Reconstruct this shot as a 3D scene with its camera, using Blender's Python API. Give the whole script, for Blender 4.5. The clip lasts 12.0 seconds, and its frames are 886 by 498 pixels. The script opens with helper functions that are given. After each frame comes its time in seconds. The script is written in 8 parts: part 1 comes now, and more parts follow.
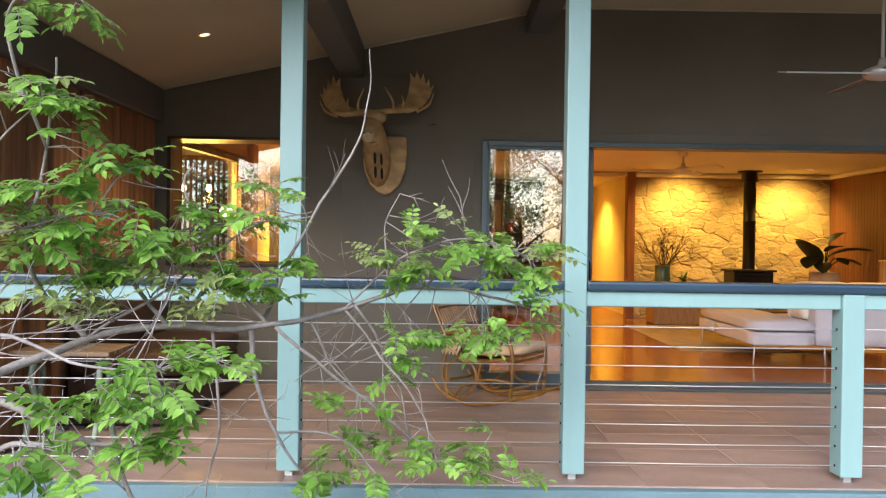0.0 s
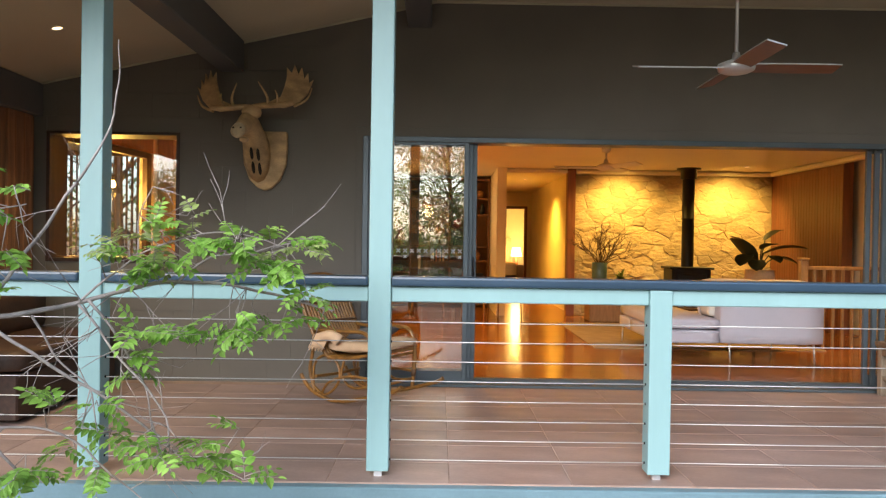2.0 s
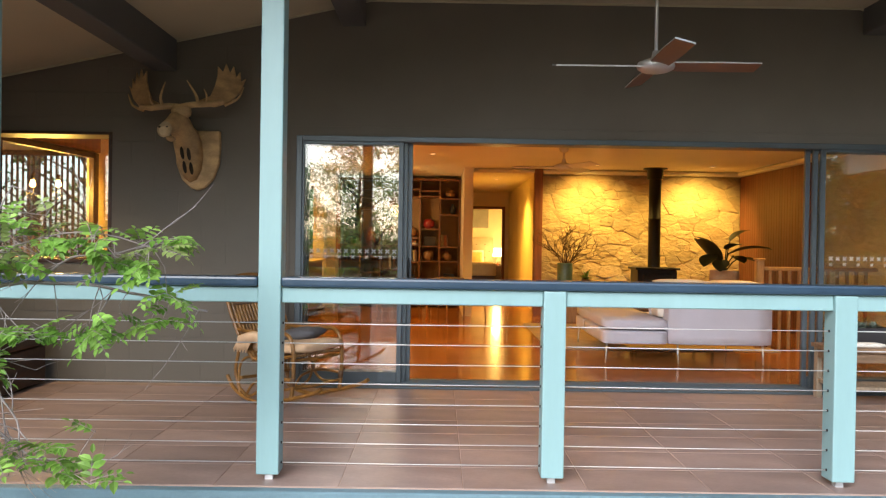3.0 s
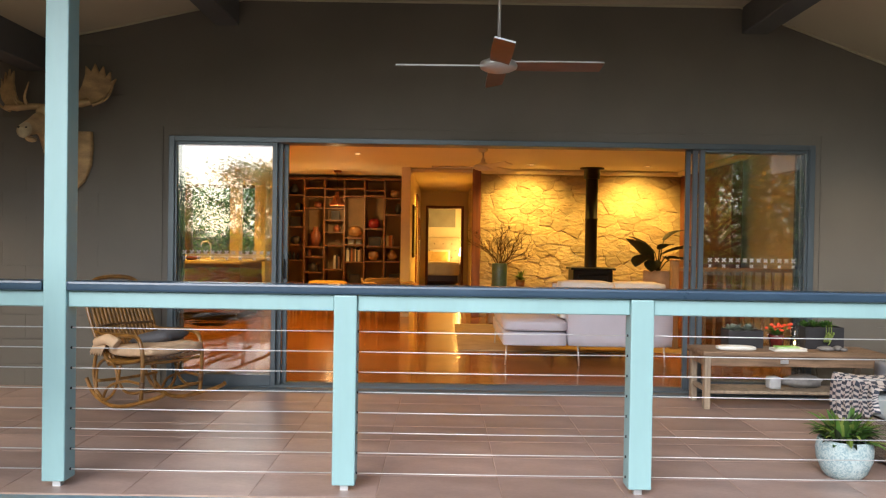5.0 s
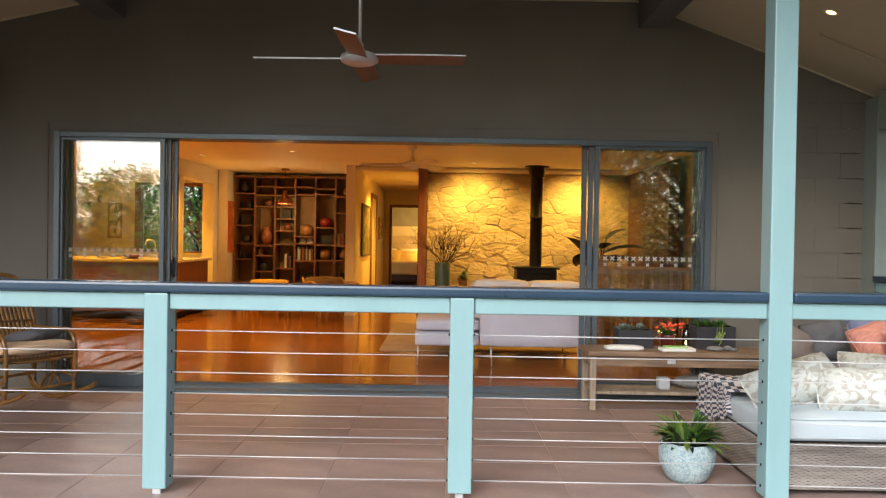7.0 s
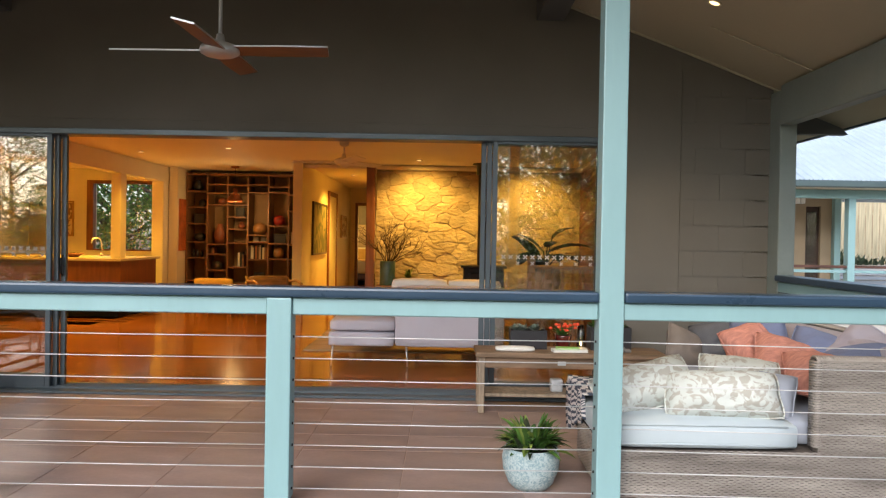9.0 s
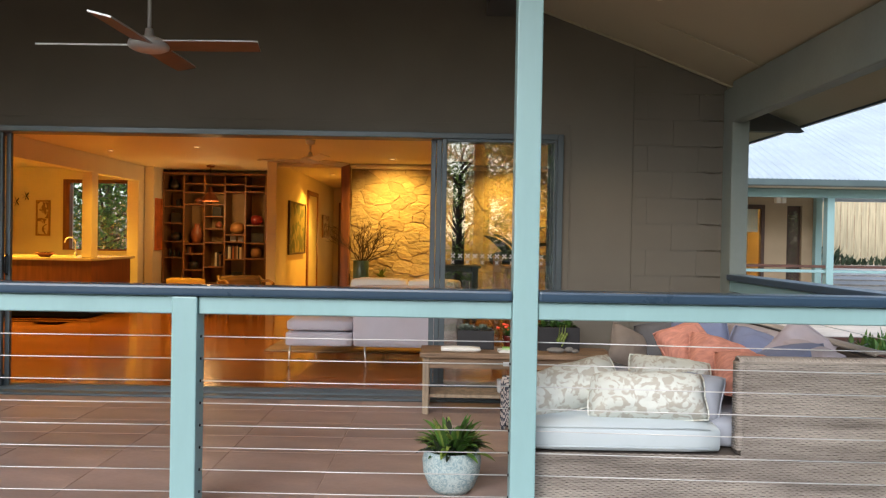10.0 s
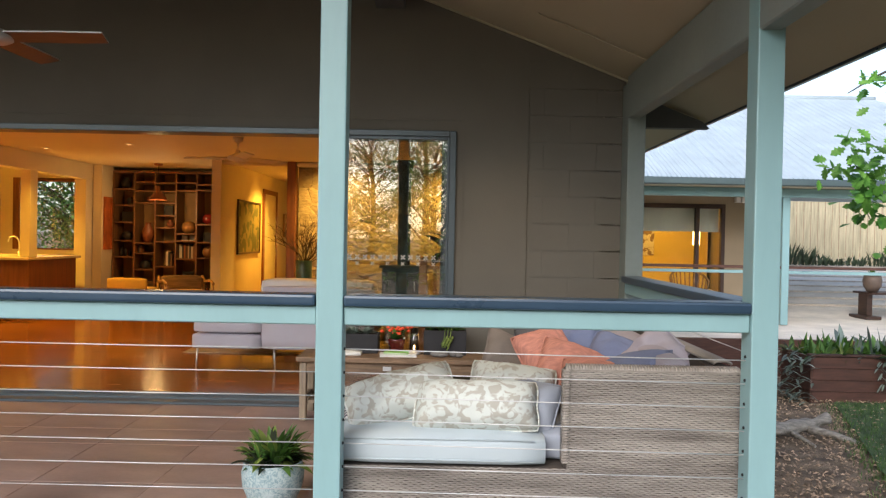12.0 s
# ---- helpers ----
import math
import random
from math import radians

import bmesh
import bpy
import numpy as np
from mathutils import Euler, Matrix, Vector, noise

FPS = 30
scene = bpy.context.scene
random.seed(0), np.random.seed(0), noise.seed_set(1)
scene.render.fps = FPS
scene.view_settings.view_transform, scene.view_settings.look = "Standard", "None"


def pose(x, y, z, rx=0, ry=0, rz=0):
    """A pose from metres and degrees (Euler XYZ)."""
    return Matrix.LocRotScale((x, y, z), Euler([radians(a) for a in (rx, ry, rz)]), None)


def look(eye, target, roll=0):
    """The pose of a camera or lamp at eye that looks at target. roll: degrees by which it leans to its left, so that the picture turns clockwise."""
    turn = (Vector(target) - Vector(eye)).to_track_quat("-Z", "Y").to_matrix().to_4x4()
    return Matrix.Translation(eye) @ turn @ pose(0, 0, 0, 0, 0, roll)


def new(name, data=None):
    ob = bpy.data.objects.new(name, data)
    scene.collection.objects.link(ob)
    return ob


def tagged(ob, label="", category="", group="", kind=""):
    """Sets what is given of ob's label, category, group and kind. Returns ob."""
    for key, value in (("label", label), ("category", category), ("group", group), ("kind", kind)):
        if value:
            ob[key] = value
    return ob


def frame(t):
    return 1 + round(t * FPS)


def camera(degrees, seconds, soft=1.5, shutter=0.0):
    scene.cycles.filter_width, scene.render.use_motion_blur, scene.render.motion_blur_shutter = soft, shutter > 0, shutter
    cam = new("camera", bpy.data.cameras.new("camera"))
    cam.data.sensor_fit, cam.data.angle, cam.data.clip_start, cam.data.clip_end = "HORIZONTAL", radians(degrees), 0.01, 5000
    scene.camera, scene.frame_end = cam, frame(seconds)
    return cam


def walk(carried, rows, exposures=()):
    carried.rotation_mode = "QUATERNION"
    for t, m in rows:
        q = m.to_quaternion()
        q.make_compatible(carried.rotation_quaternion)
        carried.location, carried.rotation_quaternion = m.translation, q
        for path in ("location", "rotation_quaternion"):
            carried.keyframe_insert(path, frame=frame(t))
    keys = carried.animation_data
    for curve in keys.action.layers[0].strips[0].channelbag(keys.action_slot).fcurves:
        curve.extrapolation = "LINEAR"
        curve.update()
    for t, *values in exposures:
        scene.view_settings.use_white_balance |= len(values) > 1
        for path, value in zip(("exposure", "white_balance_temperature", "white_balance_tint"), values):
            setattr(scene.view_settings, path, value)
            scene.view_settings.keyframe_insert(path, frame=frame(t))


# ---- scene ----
cam = camera(58.5, 12.0, soft=1.25)
PATH = [
    (0, (0.059, -0.049, 1.226), (0.072, 2.450, 1.206), 0.8),
    (0.5, (0.250, -0.036, 1.224), (0.266, 2.464, 1.201), 0.8),
    (1, (0.512, -0.024, 1.222), (0.526, 2.476, 1.200), 0.85),
    (1.5, (0.789, -0.011, 1.221), (0.805, 2.489, 1.198), 0.85),
    (2, (1.071, -0.010, 1.223), (1.083, 2.490, 1.197), 0.88),
    (2.5, (1.347, 0.016, 1.225), (1.360, 2.515, 1.199), 0.9),
    (3, (1.624, 0.039, 1.231), (1.636, 2.539, 1.206), 0.9),
    (3.5, (1.902, 0.059, 1.240), (1.912, 2.559, 1.214), 0.9),
    (5.5, (2.924, 0.126, 1.274), (2.928, 2.625, 1.245), 0.9),
    (6, (3.145, 0.151, 1.276), (3.150, 2.651, 1.248), 1.0),
    (6.5, (3.359, 0.177, 1.272), (3.363, 2.676, 1.244), 1.0),
    (7, (3.592, 0.219, 1.264), (3.595, 2.719, 1.235), 0.95),
    (7.2, (3.676, 0.235, 1.262), (3.678, 2.734, 1.233), 0.95),
    (9, (4.454, 0.380, 1.270), (4.451, 2.880, 1.238), 1.0),
    (9.5, (4.660, 0.425, 1.269), (4.655, 2.924, 1.236), 1.0),
    (10, (4.867, 0.471, 1.264), (4.861, 2.970, 1.233), 1.0),
    (10.5, (5.072, 0.520, 1.266), (5.065, 3.020, 1.234), 1.1),
    (11, (5.297, 0.576, 1.277), (5.287, 3.076, 1.244), 1.1),
    (11.5, (5.518, 0.631, 1.277), (5.506, 3.131, 1.246), 1.2),
    (12, (5.732, 0.680, 1.284), (5.718, 3.180, 1.251), 1.1),
]
walk(cam, [(t, look(eye, target, roll)) for t, eye, target, roll in PATH], exposures=[(0.0, 1.55, 6120, 10), (6.5, 1.40, 6200, 10), (12.0, 1.06, 6320, 10)])


# depths below are set out on a plan whose y unit is 1.25 m
DEPTH = 1.25

# ---- world and light ----
world = bpy.data.worlds.new("world")
scene.world = world
world.use_nodes = True
wn = world.node_tree
sky = wn.nodes.new("ShaderNodeTexSky")
sky.sky_type = "NISHITA"
sky.sun_disc = False
sky.sun_elevation = radians(35)
sky.sun_rotation = radians(200)
sky.air_density, sky.dust_density, sky.ozone_density = 1.0, 1.6, 1.8
haze = wn.nodes.new("ShaderNodeHueSaturation")
haze.inputs["Saturation"].default_value = 0.8
wn.links.new(sky.outputs[0], haze.inputs["Color"])
wn.links.new(haze.outputs[0], wn.nodes["Background"].inputs[0])
wn.nodes["Background"].inputs[1].default_value = 0.15

sun = new("sun", bpy.data.lights.new("sun", "SUN"))
sun.data.energy, sun.data.angle, sun.data.color = 1.1, radians(40), (1.0, 0.96, 0.91)
sun.matrix_world = look((-5, -16, 11.0), (2, 3, 0))


def lamp(x, y, z, watts, size=0.09, color=(1.0, 0.49, 0.045), angle=130, target=None):
    """A warm recessed spot that shines down, or at target."""
    d = bpy.data.lights.new("downlight_beam", "SPOT")
    d.energy, d.color, d.shadow_soft_size = watts, color, size / 2
    d.spot_size, d.spot_blend = radians(angle), 0.9
    ob = new("downlight_beam", d)
    tx, ty, tz = target or (x, y + 0.001, 0)
    ob.matrix_world = look((x, y * DEPTH, z), (tx, ty * DEPTH, tz))
    return ob


# ---- materials ----
def mat(name, color, rough=0.6, metal=0.0, var=0.15, scale=3.0, fine=60.0, bump=0.15, stretch=(1, 1, 1), second=None, spec=0.5,
        piece=0.0, coat=0.0, bump_dist=0.004):
    """A procedural surface: broad stains, fine grain, relief; piece: how much pieces differ."""
    m = bpy.data.materials.new(name)
    m.use_nodes = True
    nt = m.node_tree
    b = nt.nodes["Principled BSDF"]
    tc = nt.nodes.new("ShaderNodeTexCoord")
    mp = nt.nodes.new("ShaderNodeMapping")
    mp.inputs["Scale"].default_value = stretch
    nt.links.new(tc.outputs["Object"], mp.inputs[0])
    n1 = nt.nodes.new("ShaderNodeTexNoise")
    n1.inputs["Scale"].default_value, n1.inputs["Detail"].default_value = scale, 5
    n2 = nt.nodes.new("ShaderNodeTexNoise")
    n2.inputs["Scale"].default_value, n2.inputs["Detail"].default_value = fine, 3
    nt.links.new(mp.outputs[0], n1.inputs[0])
    nt.links.new(mp.outputs[0], n2.inputs[0])
    ramp = nt.nodes.new("ShaderNodeValToRGB")
    dark = [c * (1 - var) for c in color]
    light = [min(1, c * (1 + var)) for c in color]
    if second:
        light = second
    ramp.color_ramp.elements[0].position, ramp.color_ramp.elements[1].position = 0.32, 0.68
    ramp.color_ramp.elements[0].color = (*dark, 1)
    ramp.color_ramp.elements[1].color = (*light, 1)
    nt.links.new(n1.outputs[0], ramp.inputs[0])
    mix = nt.nodes.new("ShaderNodeMixRGB")
    mix.blend_type = "MULTIPLY"
    mix.inputs[0].default_value = min(0.6, var * 1.5)
    nt.links.new(ramp.outputs[0], mix.inputs[1])
    gr = nt.nodes.new("ShaderNodeMapRange")
    gr.inputs[1].default_value, gr.inputs[2].default_value = 0.3, 0.7
    gr.inputs[3].default_value, gr.inputs[4].default_value = 0.6, 1.0
    nt.links.new(n2.outputs[0], gr.inputs[0])
    nt.links.new(gr.outputs[0], mix.inputs[2])
    out = mix.outputs[0]
    if piece:
        oi = nt.nodes.new("ShaderNodeObjectInfo")
        hs = nt.nodes.new("ShaderNodeHueSaturation")
        pr = nt.nodes.new("ShaderNodeMapRange")
        pr.inputs[3].default_value, pr.inputs[4].default_value = 1 - piece, 1 + piece
        nt.links.new(oi.outputs["Random"], pr.inputs[0])
        nt.links.new(pr.outputs[0], hs.inputs["Value"])
        nt.links.new(out, hs.inputs["Color"])
        out = hs.outputs[0]
    nt.links.new(out, b.inputs["Base Color"])
    rr = nt.nodes.new("ShaderNodeMapRange")
    rr.inputs[3].default_value, rr.inputs[4].default_value = max(0.02, rough - 0.08), min(1, rough + 0.08)
    nt.links.new(n1.outputs[0], rr.inputs[0])
    nt.links.new(rr.outputs[0], b.inputs["Roughness"])
    b.inputs["Metallic"].default_value = metal
    b.inputs["Specular IOR Level"].default_value = spec
    b.inputs["Coat Weight"].default_value = coat
    b.inputs["Coat Roughness"].default_value = 0.08
    if bump:
        bp = nt.nodes.new("ShaderNodeBump")
        bp.inputs["Strength"].default_value, bp.inputs["Distance"].default_value = bump, bump_dist
        nt.links.new(n2.outputs[0], bp.inputs["Height"])
        nt.links.new(bp.outputs[0], b.inputs["Normal"])
    return m


def glow(name, color, strength):
    m = bpy.data.materials.new(name)
    m.use_nodes = True
    b = m.node_tree.nodes["Principled BSDF"]
    b.inputs["Base Color"].default_value = (*color, 1)
    b.inputs["Emission Color"].default_value = (*color, 1)
    b.inputs["Emission Strength"].default_value = strength
    return m


def pane_glass(name, tint=(0.86, 0.9, 0.86), gain=1.6):
    """A thin pane: clear, with the gloss of its angle."""
    m = bpy.data.materials.new(name)
    m.use_nodes = True
    nt = m.node_tree
    nt.nodes.remove(nt.nodes["Principled BSDF"])
    tr = nt.nodes.new("ShaderNodeBsdfTransparent")
    tr.inputs[0].default_value = (*tint, 1)
    gl = nt.nodes.new("ShaderNodeBsdfGlossy")
    gl.inputs["Roughness"].default_value = 0.0
    lw_ = nt.nodes.new("ShaderNodeLayerWeight")
    lw_.inputs[0].default_value = 0.5
    pw = nt.nodes.new("ShaderNodeMath")
    pw.operation = "POWER"
    pw.inputs[1].default_value = 5.0
    nt.links.new(lw_.outputs["Facing"], pw.inputs[0])
    mu = nt.nodes.new("ShaderNodeMath")
    mu.operation, mu.use_clamp = "MULTIPLY_ADD", True
    mu.inputs[1].default_value, mu.inputs[2].default_value = 0.95, 0.04 * gain
    nt.links.new(pw.outputs[0], mu.inputs[0])
    mx = nt.nodes.new("ShaderNodeMixShader")
    nt.links.new(mu.outputs[0], mx.inputs[0])
    nt.links.new(tr.outputs[0], mx.inputs[1])
    nt.links.new(gl.outputs[0], mx.inputs[2])
    nt.links.new(mx.outputs[0], nt.nodes["Material Output"].inputs[0])
    return m


def leaf_mat(name, a, b2, trans=0.35):
    m = mat(name, a, 0.45, var=0.25, scale=6, fine=40, bump=0.1, second=b2)
    nt = m.node_tree
    p = nt.nodes["Principled BSDF"]
    tl = nt.nodes.new("ShaderNodeBsdfTranslucent")
    gi = nt.nodes.new("ShaderNodeNewGeometry")
    hs = nt.nodes.new("ShaderNodeHueSaturation")
    mr = nt.nodes.new("ShaderNodeMapRange")
    mr.inputs[3].default_value, mr.inputs[4].default_value = 0.55, 1.35
    nt.links.new(gi.outputs["Random Per Island"], mr.inputs[0])
    nt.links.new(mr.outputs[0], hs.inputs["Value"])
    src = p.inputs["Base Color"].links[0].from_socket
    nt.links.new(src, hs.inputs["Color"])
    nt.links.new(hs.outputs[0], p.inputs["Base Color"])
    nt.links.new(hs.outputs[0], tl.inputs[0])
    mx = nt.nodes.new("ShaderNodeMixShader")
    mx.inputs[0].default_value = trans
    nt.links.new(p.outputs[0], mx.inputs[1])
    nt.links.new(tl.outputs[0], mx.inputs[2])
    nt.links.new(mx.outputs[0], nt.nodes["Material Output"].inputs[0])
    return m


WALL = mat("charcoal wall paint", (0.142, 0.126, 0.102), 0.75, var=0.1, scale=1.2, fine=120, bump=0.25)
BEAM = mat("dark grey beam paint", (0.10, 0.10, 0.098), 0.6, var=0.08, scale=2, fine=90, bump=0.12)
CEIL = mat("olive beige ceiling lining", (0.48, 0.43, 0.30), 0.7, var=0.05, scale=1, fine=80, bump=0.08)
TEAL = mat("pale blue green paint", (0.25, 0.40, 0.405), 0.42, var=0.06, scale=2.5, fine=35, bump=0.18, stretch=(1, 1, 0.2))
NAVY = mat("dark blue grey gloss paint", (0.028, 0.055, 0.09), 0.3, var=0.12, scale=3, fine=50, bump=0.1)
SLATE = mat("steel blue deck fascia paint", (0.14, 0.23, 0.27), 0.5, var=0.12, scale=2, fine=60, bump=0.15)
TILE = mat("brown porcelain tile", (0.335, 0.24, 0.205), 0.42, var=0.22, scale=2.2, fine=45, bump=0.1, piece=0.12, stretch=(1, 2, 1))
GROUT = mat("sandy grout", (0.40, 0.29, 0.23), 0.9, var=0.15, scale=8)
ALU = mat("blue grey aluminium frame", (0.09, 0.112, 0.127), 0.38, metal=0.3, var=0.06, scale=3, fine=90, bump=0.05)
STEEL = mat("stainless wire", (0.62, 0.61, 0.6), 0.55, metal=0.5, var=0.05, bump=0)
BRUSHED = mat("brushed nickel", (0.62, 0.63, 0.64), 0.45, metal=0.7, var=0.05, bump=0.05)
BLACKM = mat("black steel", (0.012, 0.011, 0.011), 0.45, metal=0.4, var=0.2, scale=4, bump=0.05)
CREAM = mat("cream wall paint", (0.74, 0.66, 0.5), 0.7, var=0.05, scale=1.5, fine=90, bump=0.1)
WHITEC = mat("warm white ceiling paint", (0.75, 0.68, 0.52), 0.7, var=0.03, scale=1, fine=90, bump=0.05)
FLOORB = mat("polished red brown floor board", (0.36, 0.135, 0.035), 0.2, var=0.3, scale=2.0, fine=30, bump=0.04, stretch=(1, 9, 1), piece=0.22, coat=0.25)
REDWOOD = mat("red brown timber", (0.21, 0.075, 0.03), 0.45, var=0.25, scale=3, fine=40, bump=0.15, stretch=(6, 6, 0.5), piece=0.12)
CEDAR = mat("rough sawn cedar board", (0.23, 0.105, 0.045), 0.8, var=0.35, scale=3, fine=45, bump=0.4, stretch=(8, 8, 0.6), piece=0.25)
JARRAH = mat("dark stained timber", (0.055, 0.026, 0.016), 0.5, var=0.3, scale=4, fine=40, bump=0.2, stretch=(8, 1, 8))
SAND = mat("cream sandstone", (0.62, 0.5, 0.31), 0.85, var=0.26, scale=3.2, fine=13, bump=1.0, piece=0.22, second=(0.56, 0.42, 0.235), bump_dist=0.03, stretch=(1, 1, 1.8))
MORTAR = mat("pale mortar", (0.58, 0.46, 0.28), 0.95, var=0.2, scale=10, bump=0.4)
GLASS = pane_glass("window pane glass", (0.96, 0.97, 0.95), 1.3)
GLASS2 = pane_glass("door pane glass", (0.975, 0.98, 0.96), 2.4)
SPOT = glow("lit downlight lens", (1.0, 0.66, 0.3), 1.6)


# ---- mesh helpers ----
WORLD = {}
DEEP = set()


def thing(name, x, y, z, label="", category="", group="", kind="", rz=0.0, deep=False):
    """An Empty at the base of a thing at a place of the plan; its parts are meshes under it, in metres round it, or in the plan's own depth (deep)."""
    e = new(name)
    e.empty_display_size = 0.1
    e.matrix_world = pose(x, y * DEPTH, z, 0, 0, rz)
    if deep:
        DEEP.add(e)
    WORLD[e] = pose(x, y, z, 0, 0, rz)
    return tagged(e, label, category, group, kind)


def part(name, bm, material, parent=None, label="", local=False, smooth=False):
    """Links a bmesh as one mesh object, under a thing or a part. Built in the world's metres, or in the thing's own (local)."""
    me = bpy.data.meshes.new(name)
    m = WORLD.get(parent, Matrix())
    if parent is not None and not local:
        bm.transform(m.inverted())
    if parent in DEEP:
        bm.transform(Matrix.Scale(DEPTH, 4, (0, 1, 0)))
    bm.normal_update()
    bm.to_mesh(me)
    bm.free()
    me.materials.append(material)
    if smooth:
        me.shade_smooth()
    ob = new(name, me)
    if parent is not None:
        ob.parent = parent
        WORLD[ob] = m
        if parent in DEEP:
            DEEP.add(ob)
    if label:
        tagged(ob, label)
    return ob


def single(name, bm, material, label, category="", group="", kind="", smooth=False, deep=False):
    """A thing that is one mesh; pieces of the setting follow the plan's depth, loose things keep their own."""
    deep = deep or kind in ("structure", "stuff")
    if deep:
        bm.transform(Matrix.Scale(DEPTH, 4, (0, 1, 0)))
    else:
        ys = [v.co.y for v in bm.verts]
        bm.transform(Matrix.Translation((0, (DEPTH - 1) * (min(ys) + max(ys)) / 2, 0)))
    ob = tagged(part(name, bm, material, None, "", False, smooth), label, category, group, kind)
    if deep:
        DEEP.add(ob)
    return ob


def B(x0, x1, y0, y1, z0, z1, bevel=0.0, bm=None, seg=1):
    """A box from corner to corner, its edges rounded by bevel; added to bm when given."""
    t = bmesh.new()
    bmesh.ops.create_cube(t, size=1)
    for v in t.verts:
        v.co = Vector((x0 + (v.co.x + 0.5) * (x1 - x0), y0 + (v.co.y + 0.5) * (y1 - y0), z0 + (v.co.z + 0.5) * (z1 - z0)))
    if bevel:
        bmesh.ops.bevel(t, geom=t.edges[:], offset=bevel, segments=seg, affect="EDGES", profile=0.6)
    return t if bm is None else merge(bm, t)


def merge(bm, t, m=None):
    me = bpy.data.meshes.new("t")
    if m is not None:
        t.transform(m)
    t.to_mesh(me)
    t.free()
    bm.from_mesh(me)
    bpy.data.meshes.remove(me)
    return bm


def prism(points, y0, y1, bevel=0.0):
    """A slab with an outline of (x, z) points, from y0 to y1."""
    bm = bmesh.new()
    a = [bm.verts.new((x, y0, z)) for x, z in points]
    b = [bm.verts.new((x, y1, z)) for x, z in points]
    n = len(points)
    bm.faces.new(a)
    bm.faces.new(b[::-1])
    for i in range(n):
        bm.faces.new((a[i], b[i], b[(i + 1) % n], a[(i + 1) % n]))
    bmesh.ops.recalc_face_normals(bm, faces=bm.faces[:])
    if bevel:
        bmesh.ops.bevel(bm, geom=bm.edges[:], offset=bevel, segments=1, affect="EDGES")
    return bm


def tube(points, r, sides=8, r1=None, bm=None, closed=False):
    """A round bar along points, from radius r to r1."""
    bm = bm or bmesh.new()
    pts = [Vector(p) for p in points]
    n = len(pts)
    rings = []
    up = Vector((0.123, 0.31, 0.94))
    for i, p in enumerate(pts):
        if closed:
            d = pts[(i + 1) % n] - pts[i - 1]
        else:
            d = pts[min(i + 1, n - 1)] - pts[max(i - 1, 0)]
        d.normalize()
        a = d.cross(up)
        if a.length < 1e-3:
            a = d.cross(Vector((1, 0, 0)))
        a.normalize()
        b = d.cross(a)
        rr = r + ((r1 if r1 is not None else r) - r) * i / max(1, n - 1)
        rings.append([bm.verts.new(p + rr * (math.cos(k * math.tau / sides) * a + math.sin(k * math.tau / sides) * b)) for k in range(sides)])
    last = n if closed else n - 1
    for i in range(last):
        q, w = rings[i], rings[(i + 1) % n]
        for k in range(sides):
            f = bm.faces.new((q[k], q[(k + 1) % sides], w[(k + 1) % sides], w[k]))
            f.smooth = True
    if not closed:
        bm.faces.new(rings[0][::-1])
        bm.faces.new(rings[-1])
    return bm


def arc(points, n=8):
    """A smooth line through a few points."""
    p = [Vector(q) for q in points]
    out = []
    for i in range(len(p) - 1):
        a, b, c, d = p[max(i - 1, 0)], p[i], p[i + 1], p[min(i + 2, len(p) - 1)]
        for k in range(n):
            t = k / n
            out.append(0.5 * (2 * b + (c - a) * t + (2 * a - 5 * b + 4 * c - d) * t * t + (3 * b - a - 3 * c + d) * t ** 3))
    return out + [p[-1]]


def lathe(profile, x=0, y=0, z=0, sides=24, bm=None):
    """A turned form from (radius, height) pairs."""
    bm = bm or bmesh.new()
    rings = []
    for r, h in profile:
        r = max(r, 1e-4)
        rings.append([bm.verts.new((x + r * math.cos(k * math.tau / sides), y + r * math.sin(k * math.tau / sides), z + h)) for k in range(sides)])
    for q, w in zip(rings, rings[1:]):
        for k in range(sides):
            f = bm.faces.new((q[k], q[(k + 1) % sides], w[(k + 1) % sides], w[k]))
            f.smooth = True
    bmesh.ops.recalc_face_normals(bm, faces=bm.faces[:])
    return bm


def pillow(w, d, h, power=0.55, n=14, sag=0.0, seed=0):
    """A soft square cushion, w by d, h thick at the middle, with thin seams and soft corners."""
    bm = bmesh.new()
    grid = {}
    for s in (1, -1):
        for i in range(n + 1):
            for j in range(n + 1):
                u, v = 2 * i / n - 1, 2 * j / n - 1
                f = max(0, (1 - abs(u) ** 2.7) * (1 - abs(v) ** 2.7)) ** power
                pinch = 1 - 0.05 * (u * u * (1 - abs(v)) + v * v * (1 - abs(u))) - 0.05 * (u * v) ** 4
                wr = noise.noise(Vector((u * 2.6 + seed, v * 2.6, s * 3.0))) * 0.34
                z = s * h / 2 * f * (1 + wr) - sag * (1 - u * u) * 0.5
                if f == 0 and s == -1:
                    grid[s, i, j] = grid[1, i, j]
                else:
                    grid[s, i, j] = bm.verts.new((u * w / 2 * pinch, v * d / 2 * pinch, z))
    for s in (1, -1):
        for i in range(n):
            for j in range(n):
                q = [grid[s, i, j], grid[s, i + 1, j], grid[s, i + 1, j + 1], grid[s, i, j + 1]]
                if len(set(q)) < 3:
                    continue
                f = bm.faces.new(q if s == 1 else q[::-1])
                f.smooth = True
    return bm


